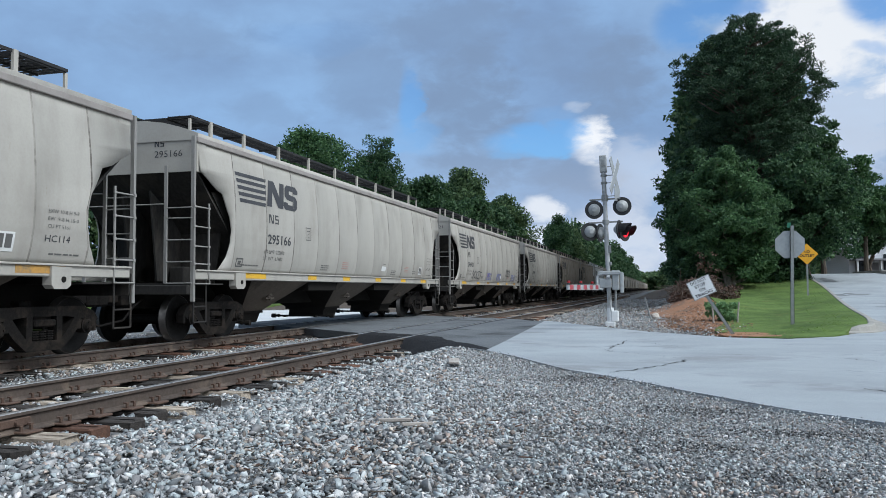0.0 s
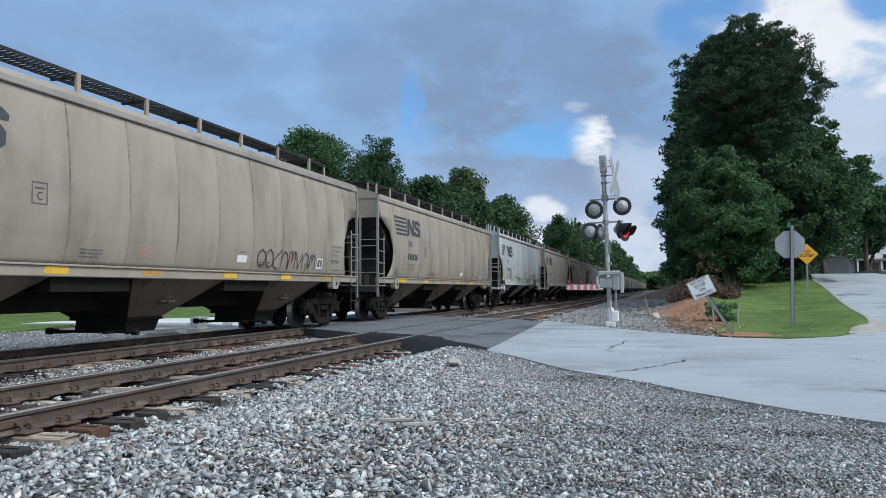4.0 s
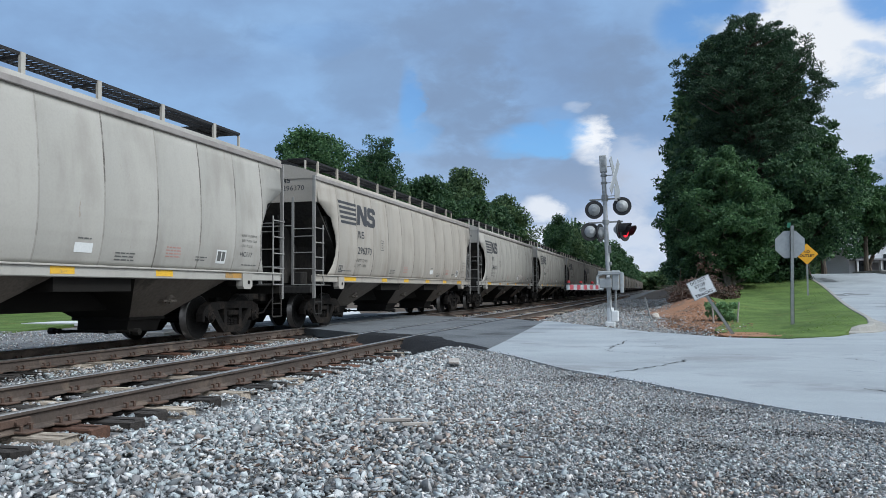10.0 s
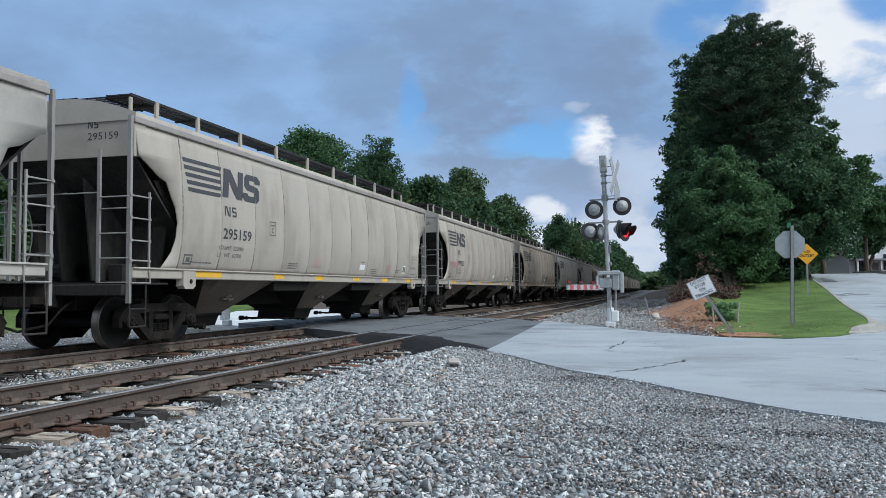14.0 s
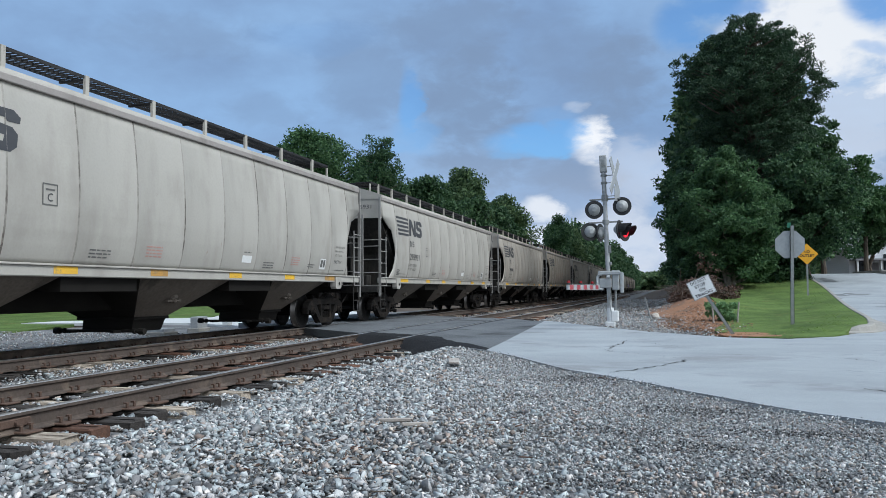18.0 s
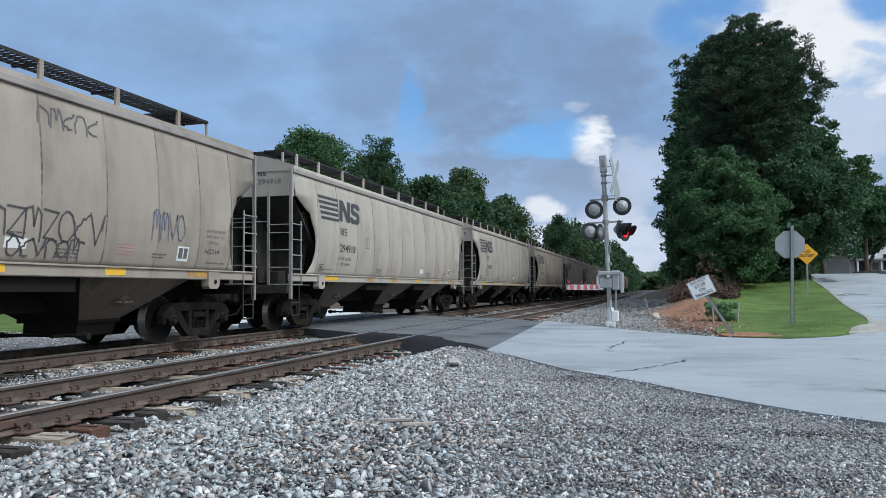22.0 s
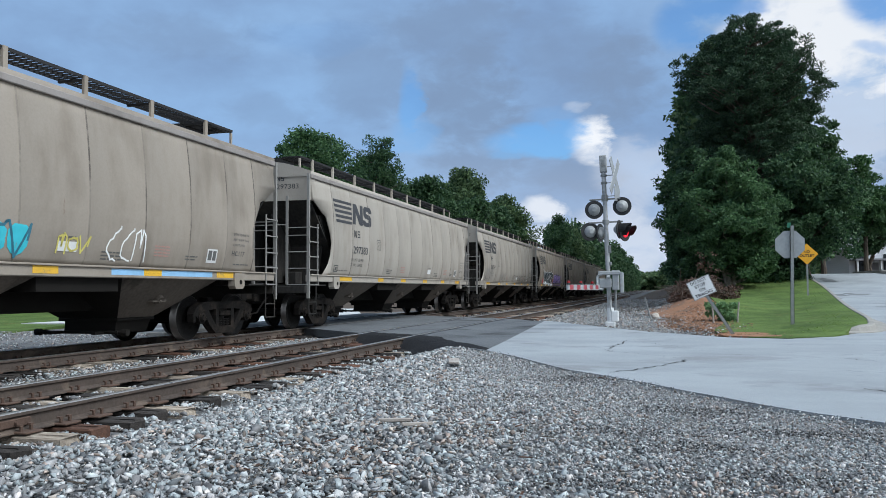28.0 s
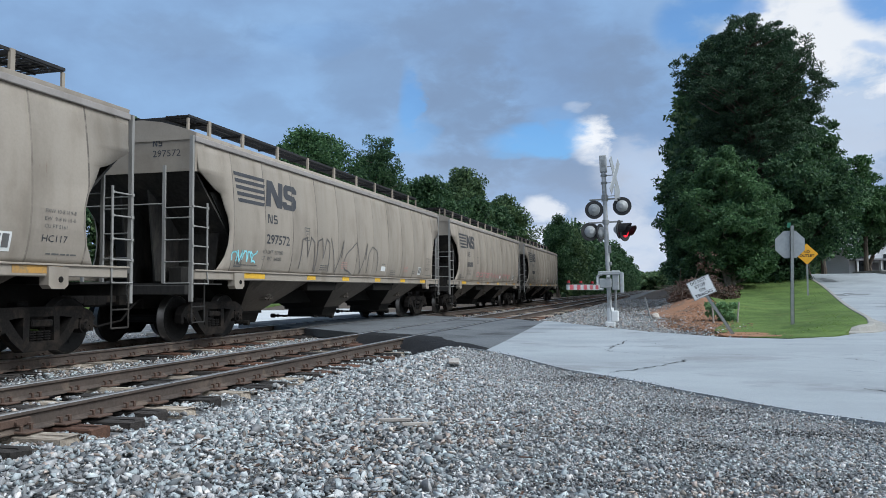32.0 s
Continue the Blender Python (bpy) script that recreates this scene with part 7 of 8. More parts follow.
def crossing_signal(base, mirrored=False):
    sig = empty("crossing_signal", pose(*base, 0, 0, 180 if mirrored else 0), "silver level crossing signal with red flashers and a lowered gate arm" if not mirrored else "silver level crossing signal beyond the tracks", "crossing signal", "level crossing signals")
    tilt = Matrix.Rotation(radians(-1.6), 4, "Y")

    def up(z, x=0.0, y=0.0):
        return tuple(tilt @ Vector((x, y, z)))
    bm = bmesh.new()
    add_cyl(bm, up(0.0), up(4.28), 0.062, seg=16)
    part("mast", bm, M_ALU, sig, "bare aluminium mast")
    bm = bmesh.new()
    add_box(bm, (-0.095, -0.095, 4.25), (0.095, 0.095, 4.72), bevel=0.015, m=tilt)
    add_box(bm, (-0.04, -0.11, 4.4), (0.04, -0.093, 4.58), mat=1, m=tilt)
    part("bell", bm, [M_HOUSING, M_GALV], sig, "grey electronic bell housing on the mast top")
    bm = bmesh.new()
    add_box(bm, (-0.13, -0.13, -0.08), (0.13, 0.13, 0.12), bevel=0.02)
    add_box(bm, (0.03, -0.12, 0.12), (0.22, 0.12, 0.42), bevel=0.02)
    add_cyl(bm, (0, 0, 0.12), (0, 0, 0.5), 0.095, seg=14)
    part("base_box", bm, M_SIGN_WHITE, sig, "grey cast junction base")
    bm = bmesh.new()
    add_cyl(bm, (0.14, 0, 0.4), (0.16, 0, 1.2), 0.03, seg=8)
    add_pipe(bm, [(0.02, -0.09, 0.9), (0.0, -0.1, 0.6), (0.03, -0.08, 0.35)], 0.012, seg=6)
    part("conduit", bm, M_GALV, sig)
    # crossbuck, edge nearly on to the view
    ang = 76
    for sgn in (1, -1):
        bm = bmesh.new()
        add_box(bm, (-0.61, -0.006, -0.115), (0.61, 0.006, 0.115), bevel=0.004)
        b = part("crossbuck_blade", bm, M_SIGN_BACK, sig, "pale metal crossbuck blade")
        b.matrix_basis = Matrix.Translation(up(4.12, 0.30, 0.02 * sgn)) @ pose(0, 0, 0, 0, 0, ang) @ pose(0, 0, 0, 0, sgn * 50, 0)
    bm = bmesh.new()
    add_box(bm, (-0.22, -0.006, -0.2), (0.22, 0.006, 0.2), bevel=0.004)
    b = part("track_count_plate", bm, M_SIGN_BACK, sig, "small pale plate under the crossbuck")
    b.matrix_basis = Matrix.Translation(up(3.62, 0.34)) @ pose(0, 0, 0, 0, 0, ang)
    for z in (4.40, 4.16, 3.95, 3.58):
        bm = bmesh.new()
        add_cyl(bm, up(z), up(z, 0.30), 0.012, seg=6)
        add_cyl(bm, up(z - 0.03), up(z + 0.03), 0.085, seg=14)
        part("bracket", bm, M_GALV, sig)
    # cross arms
    for z, w in ((3.50, 0.42), (2.86, 0.46)):
        bm = bmesh.new()
        add_cyl(bm, up(z, -w), up(z, w), 0.024, seg=8)
        add_cyl(bm, up(z - 0.06), up(z + 0.06), 0.09, seg=14)
        part("cross_arm", bm, M_GALV, sig)
    flasher(sig, up(3.22, -0.30, -0.02), 96)
    flasher(sig, up(3.28, 0.46, 0.02), 84)
    flasher(sig, up(2.62, -0.44, 0.0), 112)
    flasher(sig, up(2.58, -0.17, 0.12), 160)
    flasher(sig, up(2.64, 0.36, -0.03), -14)
    flasher(sig, up(2.56, 0.50, 0.02), -30, lit=not mirrored)
    # gate mechanism
    bm = bmesh.new()
    add_box(bm, (0.07, -0.15, 0.98), (0.25, 0.15, 1.50), bevel=0.02)
    add_box(bm, (0.06, -0.16, 1.48), (0.26, 0.16, 1.52), bevel=0.01)
    part("gate_box", bm, M_GATE, sig, "grey gate motor box")
    bm = bmesh.new()
    add_box(bm, (-0.28, -0.2, 1.04), (0.06, -0.16, 1.30), bevel=0.02)
    add_box(bm, (-0.30, -0.2, 1.40), (0.30, -0.15, 1.50), bevel=0.015)
    add_cyl(bm, (0.0, -0.24, 1.2), (0.0, 0.24, 1.2), 0.05, seg=10)
    add_cyl(bm, (-0.06, -0.22, 1.34), (0.02, -0.22, 1.34), 0.05, seg=8)
    part("gate_pivot", bm, M_GATE, sig, "pale gate arm bracket")
    for y in (-0.24, 0.2):
        bm = bmesh.new()
        add_pipe(bm, [(-0.20, y, 1.42), (-0.30, y, 1.40), (-0.33, y, 1.32), (-0.33, y, 1.10), (-0.30, y, 1.02), (-0.18, y, 1.0)], 0.026, seg=8)
        part("bracket_loop", bm, M_GATE, sig, "bent pale steel bracket")
    for y in (-0.26, 0.22):
        bm = bmesh.new()
        add_box(bm, (0.29, y, 0.90), (0.37, y + 0.045, 1.46), bevel=0.012)
        part("counterweight", bm, M_GATE, sig, "grey counterweight bar")
    for z, h in ((2.0, 0.22), (1.66, 0.1)):
        bm = bmesh.new()
        add_box(bm, (0.03, -0.06, z), (0.11, 0.06, z + h), bevel=0.01, m=tilt)
        part("mast_plate", bm, M_GALV, sig, "small dark plate strapped to the mast")
    # the arm, tapered, with red and white bands
    root, tip = Vector((-0.28, -0.15, 1.06)), Vector((-0.72, -3.95, 1.06))
    d = (tip - root).normalized()
    turn = Matrix.Translation(root) @ d.to_track_quat("X", "Z").to_matrix().to_4x4()
    L = (tip - root).length
    arm = None
    bm = bmesh.new()
    add_prism(bm, [(0, -0.025, -0.075), (L, -0.025, -0.06), (L, -0.025, 0.06), (0, -0.025, 0.075)], (0, 0.05, 0))
    arm = part("gate_arm", bm, M_GATE, sig, "white tapered gate arm with red blocks")
    arm.matrix_basis = turn
    nb = 5
    for i in range(nb):
        a = L * (i + 0.32) / nb
        for y0, y1 in ((-0.028, -0.0255), (0.0255, 0.028)):
            bm = bmesh.new()
            add_box(bm, (a, y0, -0.056), (a + L / nb * 0.5, y1, 0.056))
            part("arm_band", bm, M_RED, arm, "red reflective block")
    for f in (0.25, 0.62, 0.97):
        p = root + (tip - root) * f
        bm = bmesh.new()
        add_cyl(bm, p + Vector((0, 0, 0.055)), p + Vector((0, 0, 0.10)), 0.04, seg=10)
        add_cyl(bm, p + Vector((0, 0, 0.10)), p + Vector((0, 0, 0.155)), 0.042, 0.036, seg=10, mat=1)
        part("arm_lamp", bm, [M_BLACK, M_LENS], sig, "small red lamp on the arm")
    return sig


def octagon(r):
    return [(r * math.cos(radians(22.5 + 45 * i)), r * math.sin(radians(22.5 + 45 * i))) for i in range(8)]


def stop_sign():
    s = empty("stop_sign", pose(3.28, 22.2, float(height(3.28, 22.2))), "octagonal stop sign seen from its bare metal back", "street sign", "street signs")
    bm = bmesh.new()
    add_box(bm, (-0.045, -0.03, -0.3), (0.045, -0.022, 2.62))
    for x in (-0.045, 0.037):
        add_box(bm, (x, -0.03, -0.3), (x + 0.008, 0.012, 2.62))
    p = part("post", bm, M_GALV, s, "grey channel post")
    p.matrix_basis = pose(0, 0, 0, 0, 1.3, 0)
    bm = bmesh.new()
    add_prism(bm, [(x, 0.02, 2.13 + z) for x, z in octagon(0.385)], (0, 0.004, 0))
    f = part("panel", bm, M_SIGN_BACK, s, "bare aluminium back of the sign")
    bm = bmesh.new()
    add_prism(bm, [(x, 0.026, 2.13 + z) for x, z in octagon(0.37)], (0, 0.002, 0))
    part("face", bm, M_RED, s, "red face")
    bm = bmesh.new()
    add_box(bm, (-0.055, -0.006, 2.56), (0.03, 0.008, 2.70), bevel=0.004)
    part("tag", bm, M_GREEN, s, "small green plate on the post")
    for z in (1.95, 2.3):
        bm = bmesh.new()
        add_cyl(bm, (0, -0.04, z), (0, 0.03, z), 0.012, seg=6)
        part("bolt", bm, M_GALV, s)


def plate_text(parent, text, origin, right, upward, normal, width, tall, mat, key):
    o, r, u, n = (Vector(v) for v in (origin, right, upward, normal))
    return writing("lettering", parent, text, lambda a, b: tuple(o + r * a + u * b + n * 0.004), width, tall, mat, "black lettering", 0.02, key=key)


def outlet_sign():
    x, y = 6.04, 36.5
    z = float(height(x, y))
    s = empty("warning_sign", pose(x, y, z), "orange diamond warning sign on a thin post", "street sign", "street signs")
    bm = bmesh.new()
    add_box(bm, (-0.035, 0.0, -0.3), (0.035, 0.03, 2.2))
    part("post", bm, M_GALV, s, "grey channel post")
    c = 2.40 - z
    bm = bmesh.new()
    r = 0.455
    add_prism(bm, [(-r, -0.01, c), (-0.02, -0.01, c - r + 0.02), (0.02, -0.01, c - r + 0.02), (r, -0.01, c), (0.02, -0.01, c + r - 0.02), (-0.02, -0.01, c + r - 0.02)], (0, 0.004, 0))
    part("panel", bm, M_SIGN_ORANGE, s, "orange diamond panel")
    plate_text(s, "NO", (-0.12, -0.01, c + 0.05), (1, 0, 0), (0, 0, 1), (0, -1, 0), 0.24, 0.12, M_SIGN_BLACK, "no")
    plate_text(s, "OUTLET", (-0.29, -0.01, c - 0.12), (1, 0, 0), (0, 0, 1), (0, -1, 0), 0.58, 0.12, M_SIGN_BLACK, "outlet")


def leaning_sign():
    """The white sign on a post that has been knocked over sideways."""
    x, y = 1.52, 18.3
    s = empty("warning_sign", pose(x, y, float(height(x, y)), 0, -32, 0), "white notice sign on a badly leaning post", "street sign", "street signs")
    bm = bmesh.new()
    add_box(bm, (-0.035, 0.0, -0.25), (0.035, 0.008, 1.42))
    for q in (-0.035, 0.028):
        add_box(bm, (q, 0.0, -0.25), (q + 0.007, 0.035, 1.42))
    part("post", bm, M_GALV, s, "grey steel channel post")
    tilt = Matrix.Translation((0, -0.012, 1.22)) @ pose(0, 0, 0, 0, 8, 0)
    bm = bmesh.new()
    add_box(bm, (-0.255, -0.003, -0.21), (0.255, 0.003, 0.21), bevel=0.002)
    p = part("panel", bm, M_SIGN_WHITE, s, "white panel with black words")
    p.matrix_basis = tilt
    for i, (t, w) in enumerate((("DO NOT", 0.36), ("STOP", 0.25), ("ON", 0.13), ("TRACKS", 0.40))):
        me = plate_text(p, t, (-w / 2, -0.004, 0.115 - i * 0.097), (1, 0, 0), (0, 0, 1), (0, -1, 0), w, 0.07, M_SIGN_BLACK, "dns" + t)
    bm = bmesh.new()
    for lo, hi in (((-0.25, -0.0045, -0.205), (0.25, -0.0035, -0.197)), ((-0.25, -0.0045, 0.197), (0.25, -0.0035, 0.205)), ((-0.25, -0.0045, -0.2), (-0.242, -0.0035, 0.2)), ((0.242, -0.0045, -0.2), (0.25, -0.0035, 0.2))):
        add_box(bm, lo, hi)
    b = part("border", bm, M_SIGN_BLACK, p)


crossing_signal((-1.33, 22.3, -0.03))
crossing_signal((-14.3, 24.3, -0.1), True)
stop_sign()
outlet_sign()
leaning_sign()


# ------------------------------------------------------------- trees
def leaf_cloud(name, centres, radii, per, leaf, mat, seed, flat=0.7, droop=0.0, slim=1.0):
    """Many small leaves in clumps; each leaf is a bent quad."""
    r = np.random.default_rng(seed)
    n = len(centres)
    idx = np.repeat(np.arange(n), per)
    m = len(idx)
    d = r.normal(size=(m, 3))
    d /= np.linalg.norm(d, axis=1)[:, None]
    rad = r.random(m) ** 0.45
    p = centres[idx] + d * rad[:, None] * radii[idx][:, None] * np.array([1, 1, flat])
    a = r.normal(size=(m, 3)) + np.array([0, 0, -droop])
    a /= np.linalg.norm(a, axis=1)[:, None]
    b = np.cross(a, r.normal(size=(m, 3)))
    b /= np.linalg.norm(b, axis=1)[:, None] + 1e-9
    s = leaf * r.uniform(0.6, 1.35, m)[:, None]
    c = np.cross(a, b) * s * 0.18
    if leaf > 0.1:
        V = np.stack([p - a * s * 1.1, p + a * s * 0.5 + b * s * 0.62 * slim + c, p + a * s * 0.6 - b * s * 0.62 * slim - c], 1).reshape(-1, 3)
        F = np.arange(m * 3).reshape(-1, 3)
    else:
        V = np.stack([p - a * s, p + b * s * 0.5 * slim + c, p + a * s, p - b * s * 0.5 * slim + c], 1).reshape(-1, 3)
        F = np.arange(m * 4).reshape(-1, 4)
    return from_arrays(name, V, F, [mat])


def limb(bm, a, b, r0, r1, seed=0, bend=0.12, n=4, seg=7):
    r = random.Random(seed)
    a, b = Vector(a), Vector(b)
    L = (b - a).length
    pts = [a + (b - a) * (i / n) + Vector((r.gauss(0, 1), r.gauss(0, 1), r.gauss(0, 0.5))) * (bend * L * 0.1 if 0 < i < n else 0) for i in range(n + 1)]
    for i in range(n):
        add_cyl(bm, pts[i], pts[i + 1], r0 + (r1 - r0) * i / n, r0 + (r1 - r0) * (i + 1) / n, seg=seg, caps=False)
    return pts


def tree(name, x, y, top, shape, clumps, per, leaf, mat, seed, label, trunk=0.25, clump=0.8, bark=None, base=None, flat=0.7, droop=0.0, slim=1.0, inner=0.55, sway=(0.0, 0.0), stems=1, squash=1.0):
    """shape: rows of (share of the height, crown radius). The crown is clumps on limbs that leave the trunk."""
    r = random.Random(seed)
    z0 = float(height(x, y)) - 0.1 if base is None else base
    H = top - z0
    t = empty(name, pose(x, y, z0), label, "tree", "trees")
    bm = bmesh.new()
    hs, rs = [s[0] for s in shape], [s[1] for s in shape]
    for st in range(stems):
        ox = (st - (stems - 1) / 2) * 0.5
        limb(bm, (ox * 0.3, 0, 0), (sway[0] * 0.8 + ox * 2, sway[1], H * 0.86), trunk, trunk * 0.15, seed + st, 0.15, 6, 9)
    cs, rad = [], []
    for i in range(clumps):
        # more clumps where the crown is wide
        while True:
            h = r.uniform(hs[0], hs[-1])
            if r.random() < (float(np.interp(h, hs, rs)) + 0.4) / (max(rs) + 0.4):
                break
        a = r.uniform(0, 2 * math.pi)
        R = float(np.interp(h, hs, rs)) * (0.86 + 0.26 * math.sin(3 * a + seed) * math.sin(h * 19 + seed))
        q = r.random() ** inner
        c = Vector((math.cos(a) * R * q + sway[0] * h, math.sin(a) * R * q * squash + sway[1] * h, h * H))
        cs.append(c)
        rad.append(clump * r.uniform(0.6, 1.25) * (0.7 + 0.3 * R / max(rs)))
        if i % 6 == 0 and R > 0.6:
            limb(bm, (sway[0] * h * 0.8, sway[1] * h * 0.8, max(0.3, h * H - R * q * 0.45)), c, trunk * 0.28, 0.02, seed * 31 + i, 0.3, 3, 5)
    part("trunk", bm, bark or M_BARK, t)
    me = leaf_cloud("crown", np.array([c[:] for c in cs]), np.array(rad), per, leaf, mat, seed, flat, droop, slim)
    ob = new("crown", me)
    ob.parent = t
    return t


PINE_SHAPE = [(0.08, 3.6), (0.2, 4.0), (0.36, 4.1), (0.50, 4.0), (0.60, 3.7), (0.68, 4.7), (0.76, 4.7), (0.86, 3.7), (0.94, 2.5), (1.0, 1.0)]
tree("pine_tree", 5.55, 51.0, 17.5, PINE_SHAPE, 1500, 105, 0.11, M_PINE, 11, "tall dark green pine with a broad ragged crown", 0.32, 0.50, flat=0.55, slim=0.40, inner=0.42)
tree("broadleaf_tree", 3.45, 42.3, 8.0, [(0.10, 2.1), (0.3, 2.9), (0.5, 3.0), (0.7, 2.4), (0.86, 1.4), (1.0, 0.3)], 420, 150, 0.085, M_LEAF, 12, "young bright green broadleaf tree with pale stems", 0.10, 0.52, M_BARK_PALE, stems=3)
tree("broadleaf_tree", 7.8, 46.5, 8.6, [(0.2, 2.2), (0.4, 3.0), (0.65, 3.0), (0.85, 2.0), (1.0, 0.4)], 260, 160, 0.101, M_LEAF_DEEP, 13, "dark green broadleaf tree beside the side road", 0.16, 0.6)
tree("broadleaf_tree", 2.0, 47.5, 9.0, [(0.02, 1.2), (0.2, 1.6), (0.45, 1.8), (0.7, 1.5), (0.9, 0.9), (1.0, 0.3)], 190, 160, 0.101, M_LEAF_DEEP, 14, "dark green tree at the edge of the tracks", 0.15, 0.55)
tree("broadleaf_tree", 11.2, 61.0, 10.6, [(0.34, 1.8), (0.46, 2.8), (0.62, 3.0), (0.82, 2.0), (1.0, 0.5)], 170, 140, 0.115, M_LEAF, 15, "green broadleaf tree above the side road", 0.2, 0.68)
tree("broadleaf_tree", 9.4, 57.0, 13.2, [(0.28, 2.4), (0.42, 3.4), (0.62, 3.4), (0.82, 2.3), (1.0, 0.6)], 220, 150, 0.115, M_LEAF_DEEP, 16, "dark green broadleaf tree behind the pine", 0.2, 0.68)
tree("broadleaf_tree", 14.6, 64.0, 10.6, [(0.36, 1.6), (0.5, 2.3), (0.72, 2.2), (1.0, 0.6)], 90, 150, 0.12, M_LEAF, 17, "green broadleaf tree at the turn of the side road", 0.2, 0.7)
tree("broadleaf_tree", 16.3, 70.0, 8.2, [(0.34, 1.0), (0.45, 1.6), (0.65, 1.7), (0.85, 1.2), (1.0, 0.4)], 70, 130, 0.12, M_LEAF_DEEP, 20, "dark green broadleaf tree before the house", 0.2, 0.7)
tree("broadleaf_tree", 3.9, 53.5, 11.0, [(0.03, 2.6), (0.3, 3.0), (0.6, 2.6), (0.85, 1.6), (1.0, 0.4)], 170, 150, 0.15, M_LEAF_DEEP, 18, "dark undergrowth tree at the foot of the pine", 0.2, 0.85)
tree("broadleaf_tree", 7.4, 54.5, 9.0, [(0.03, 2.6), (0.3, 3.0), (0.6, 2.6), (0.85, 1.6), (1.0, 0.4)], 150, 150, 0.15, M_LEAF_DEEP, 19, "dark undergrowth tree at the foot of the pine", 0.2, 0.85)

# beyond the train
tree("broadleaf_tree", -31.5, 69.0, 16.0, [(0.25, 3.9), (0.5, 4.9), (0.75, 4.7), (0.92, 3.3), (1.0, 1.2)], 221, 162, 0.172, M_LEAF, 21, "large round green tree across the tracks", 0.35, 1.44)
tree("pine_tree", -23.8, 66.0, 14.6, [(0.3, 1.8), (0.5, 2.5), (0.72, 2.5), (0.88, 1.7), (1.0, 0.5)], 119, 162, 0.156, M_LEAF_DEEP, 22, "dark upright pine across the tracks", 0.3, 1.19, slim=0.6)
tree("broadleaf_tree", -27.5, 74.0, 14.0, [(0.25, 3.0), (0.5, 4.2), (0.8, 3.6), (1.0, 0.9)], 153, 150, 0.172, M_LEAF_FAR, 23, "green broadleaf tree across the tracks", 0.3, 1.38)
tree("broadleaf_tree", -23.5, 80.0, 12.6, [(0.2, 3.2), (0.5, 4.4), (0.8, 3.6), (1.0, 0.9)], 153, 150, 0.179, M_LEAF_DEEP, 24, "dark green broadleaf tree across the tracks", 0.3, 1.38)
tree("broadleaf_tree", -22.6, 92.0, 15.0, [(0.2, 3.4), (0.5, 4.8), (0.8, 4.2), (1.0, 1.0)], 187, 150, 0.195, M_LEAF_FAR, 25, "large green broadleaf tree across the tracks", 0.35, 1.5)
tree("broadleaf_tree", -26.5, 88.0, 13.0, [(0.2, 3.4), (0.5, 4.2), (0.8, 3.6), (1.0, 1.0)], 153, 150, 0.195, M_LEAF_DEEP, 26, "dark green broadleaf tree across the tracks", 0.35, 1.5)
tree("broadleaf_tree", -20.5, 108.0, 13.4, [(0.15, 3.4), (0.5, 4.4), (0.8, 3.6), (1.0, 0.9)], 161, 137, 0.218, M_LEAF_FAR, 27, "green broadleaf tree across the tracks", 0.35, 1.62)
tree("broadleaf_tree", -25.5, 112.0, 12.0, [(0.15, 3.4), (0.5, 4.4), (0.8, 3.6), (1.0, 0.9)], 136, 137, 0.218, M_LEAF_DEEP, 28, "green broadleaf tree across the tracks", 0.35, 1.62)
tree("pine_tree", -15.8, 128.0, 12.6, [(0.2, 2.0), (0.45, 3.0), (0.62, 2.4), (0.8, 2.2), (1.0, 0.6)], 110, 137, 0.218, M_LEAF_DEEP, 29, "dark pine beside the distant track", 0.3, 1.5, slim=0.6)
tree("broadleaf_tree", -16.8, 150.0, 12.5, [(0.05, 3.2), (0.4, 4.4), (0.75, 3.6), (1.0, 0.9)], 127, 137, 0.25, M_LEAF_FAR, 30, "green tree beside the distant track", 0.35, 1.88)


for i, (x, y, h, w) in enumerate(((-36.0, 80.0, 15.0, 4.2), (-29.0, 84.0, 13.4, 4.2), (-20.5, 86.0, 11.6, 3.6), (-24.0, 98.0, 13.6, 4.4), (-19.8, 99.0, 11.6, 3.4), (-33.0, 76.0, 13.0, 4.0), (-44.0, 40.0, 8.5, 4.0), (-50.0, 30.0, 9.0, 4.2), (-46.0, 20.0, 8.0, 4.0), (-48.0, 50.0, 9.5, 4.4), (-52.0, 8.0, 9.0, 4.2), (-40.0, 56.0, 9.0, 4.0),
                                # tall row hidden behind the pine, added to throw shade on the distant train
                                (7.2, 61.0, 18.5, 4.2), (7.0, 66.5, 20.5, 4.2), (6.2, 72.0, 22.5, 4.4), (5.9, 78.0, 24.5, 4.6), (5.7, 84.0, 26.0, 4.8), (5.6, 90.0, 27.0, 4.8), (5.6, 97.0, 27.5, 4.8), (5.6, 104.0, 27.0, 4.8), (5.6, 112.0, 28.0, 4.8), (5.6, 121.0, 27.0, 4.8), (5.6, 131.0, 28.0, 5.0), (5.8, 142.0, 28.0, 5.0), (5.8, 154.0, 28.0, 5.0),
                                (-47.0, 62.0, 17.0, 5.0), (-50.0, 54.0, 18.0, 5.2), (-53.0, 46.0, 19.0, 5.4), (-57.0, 38.0, 20.0, 5.6))):
    tree("broadleaf_tree", x, y, h, [(0.1, w * 0.7), (0.4, w), (0.7, w * 0.9), (0.9, w * 0.55), (1.0, 0.7)], 130, 80 if 5 < i < 12 else 105, 0.22 if i < 12 else 0.30, M_LEAF_FAR if i % 2 else M_LEAF_DEEP, 70 + i, "green broadleaf tree of the rows beside the tracks, partly added for shade", 0.3, 1.4)


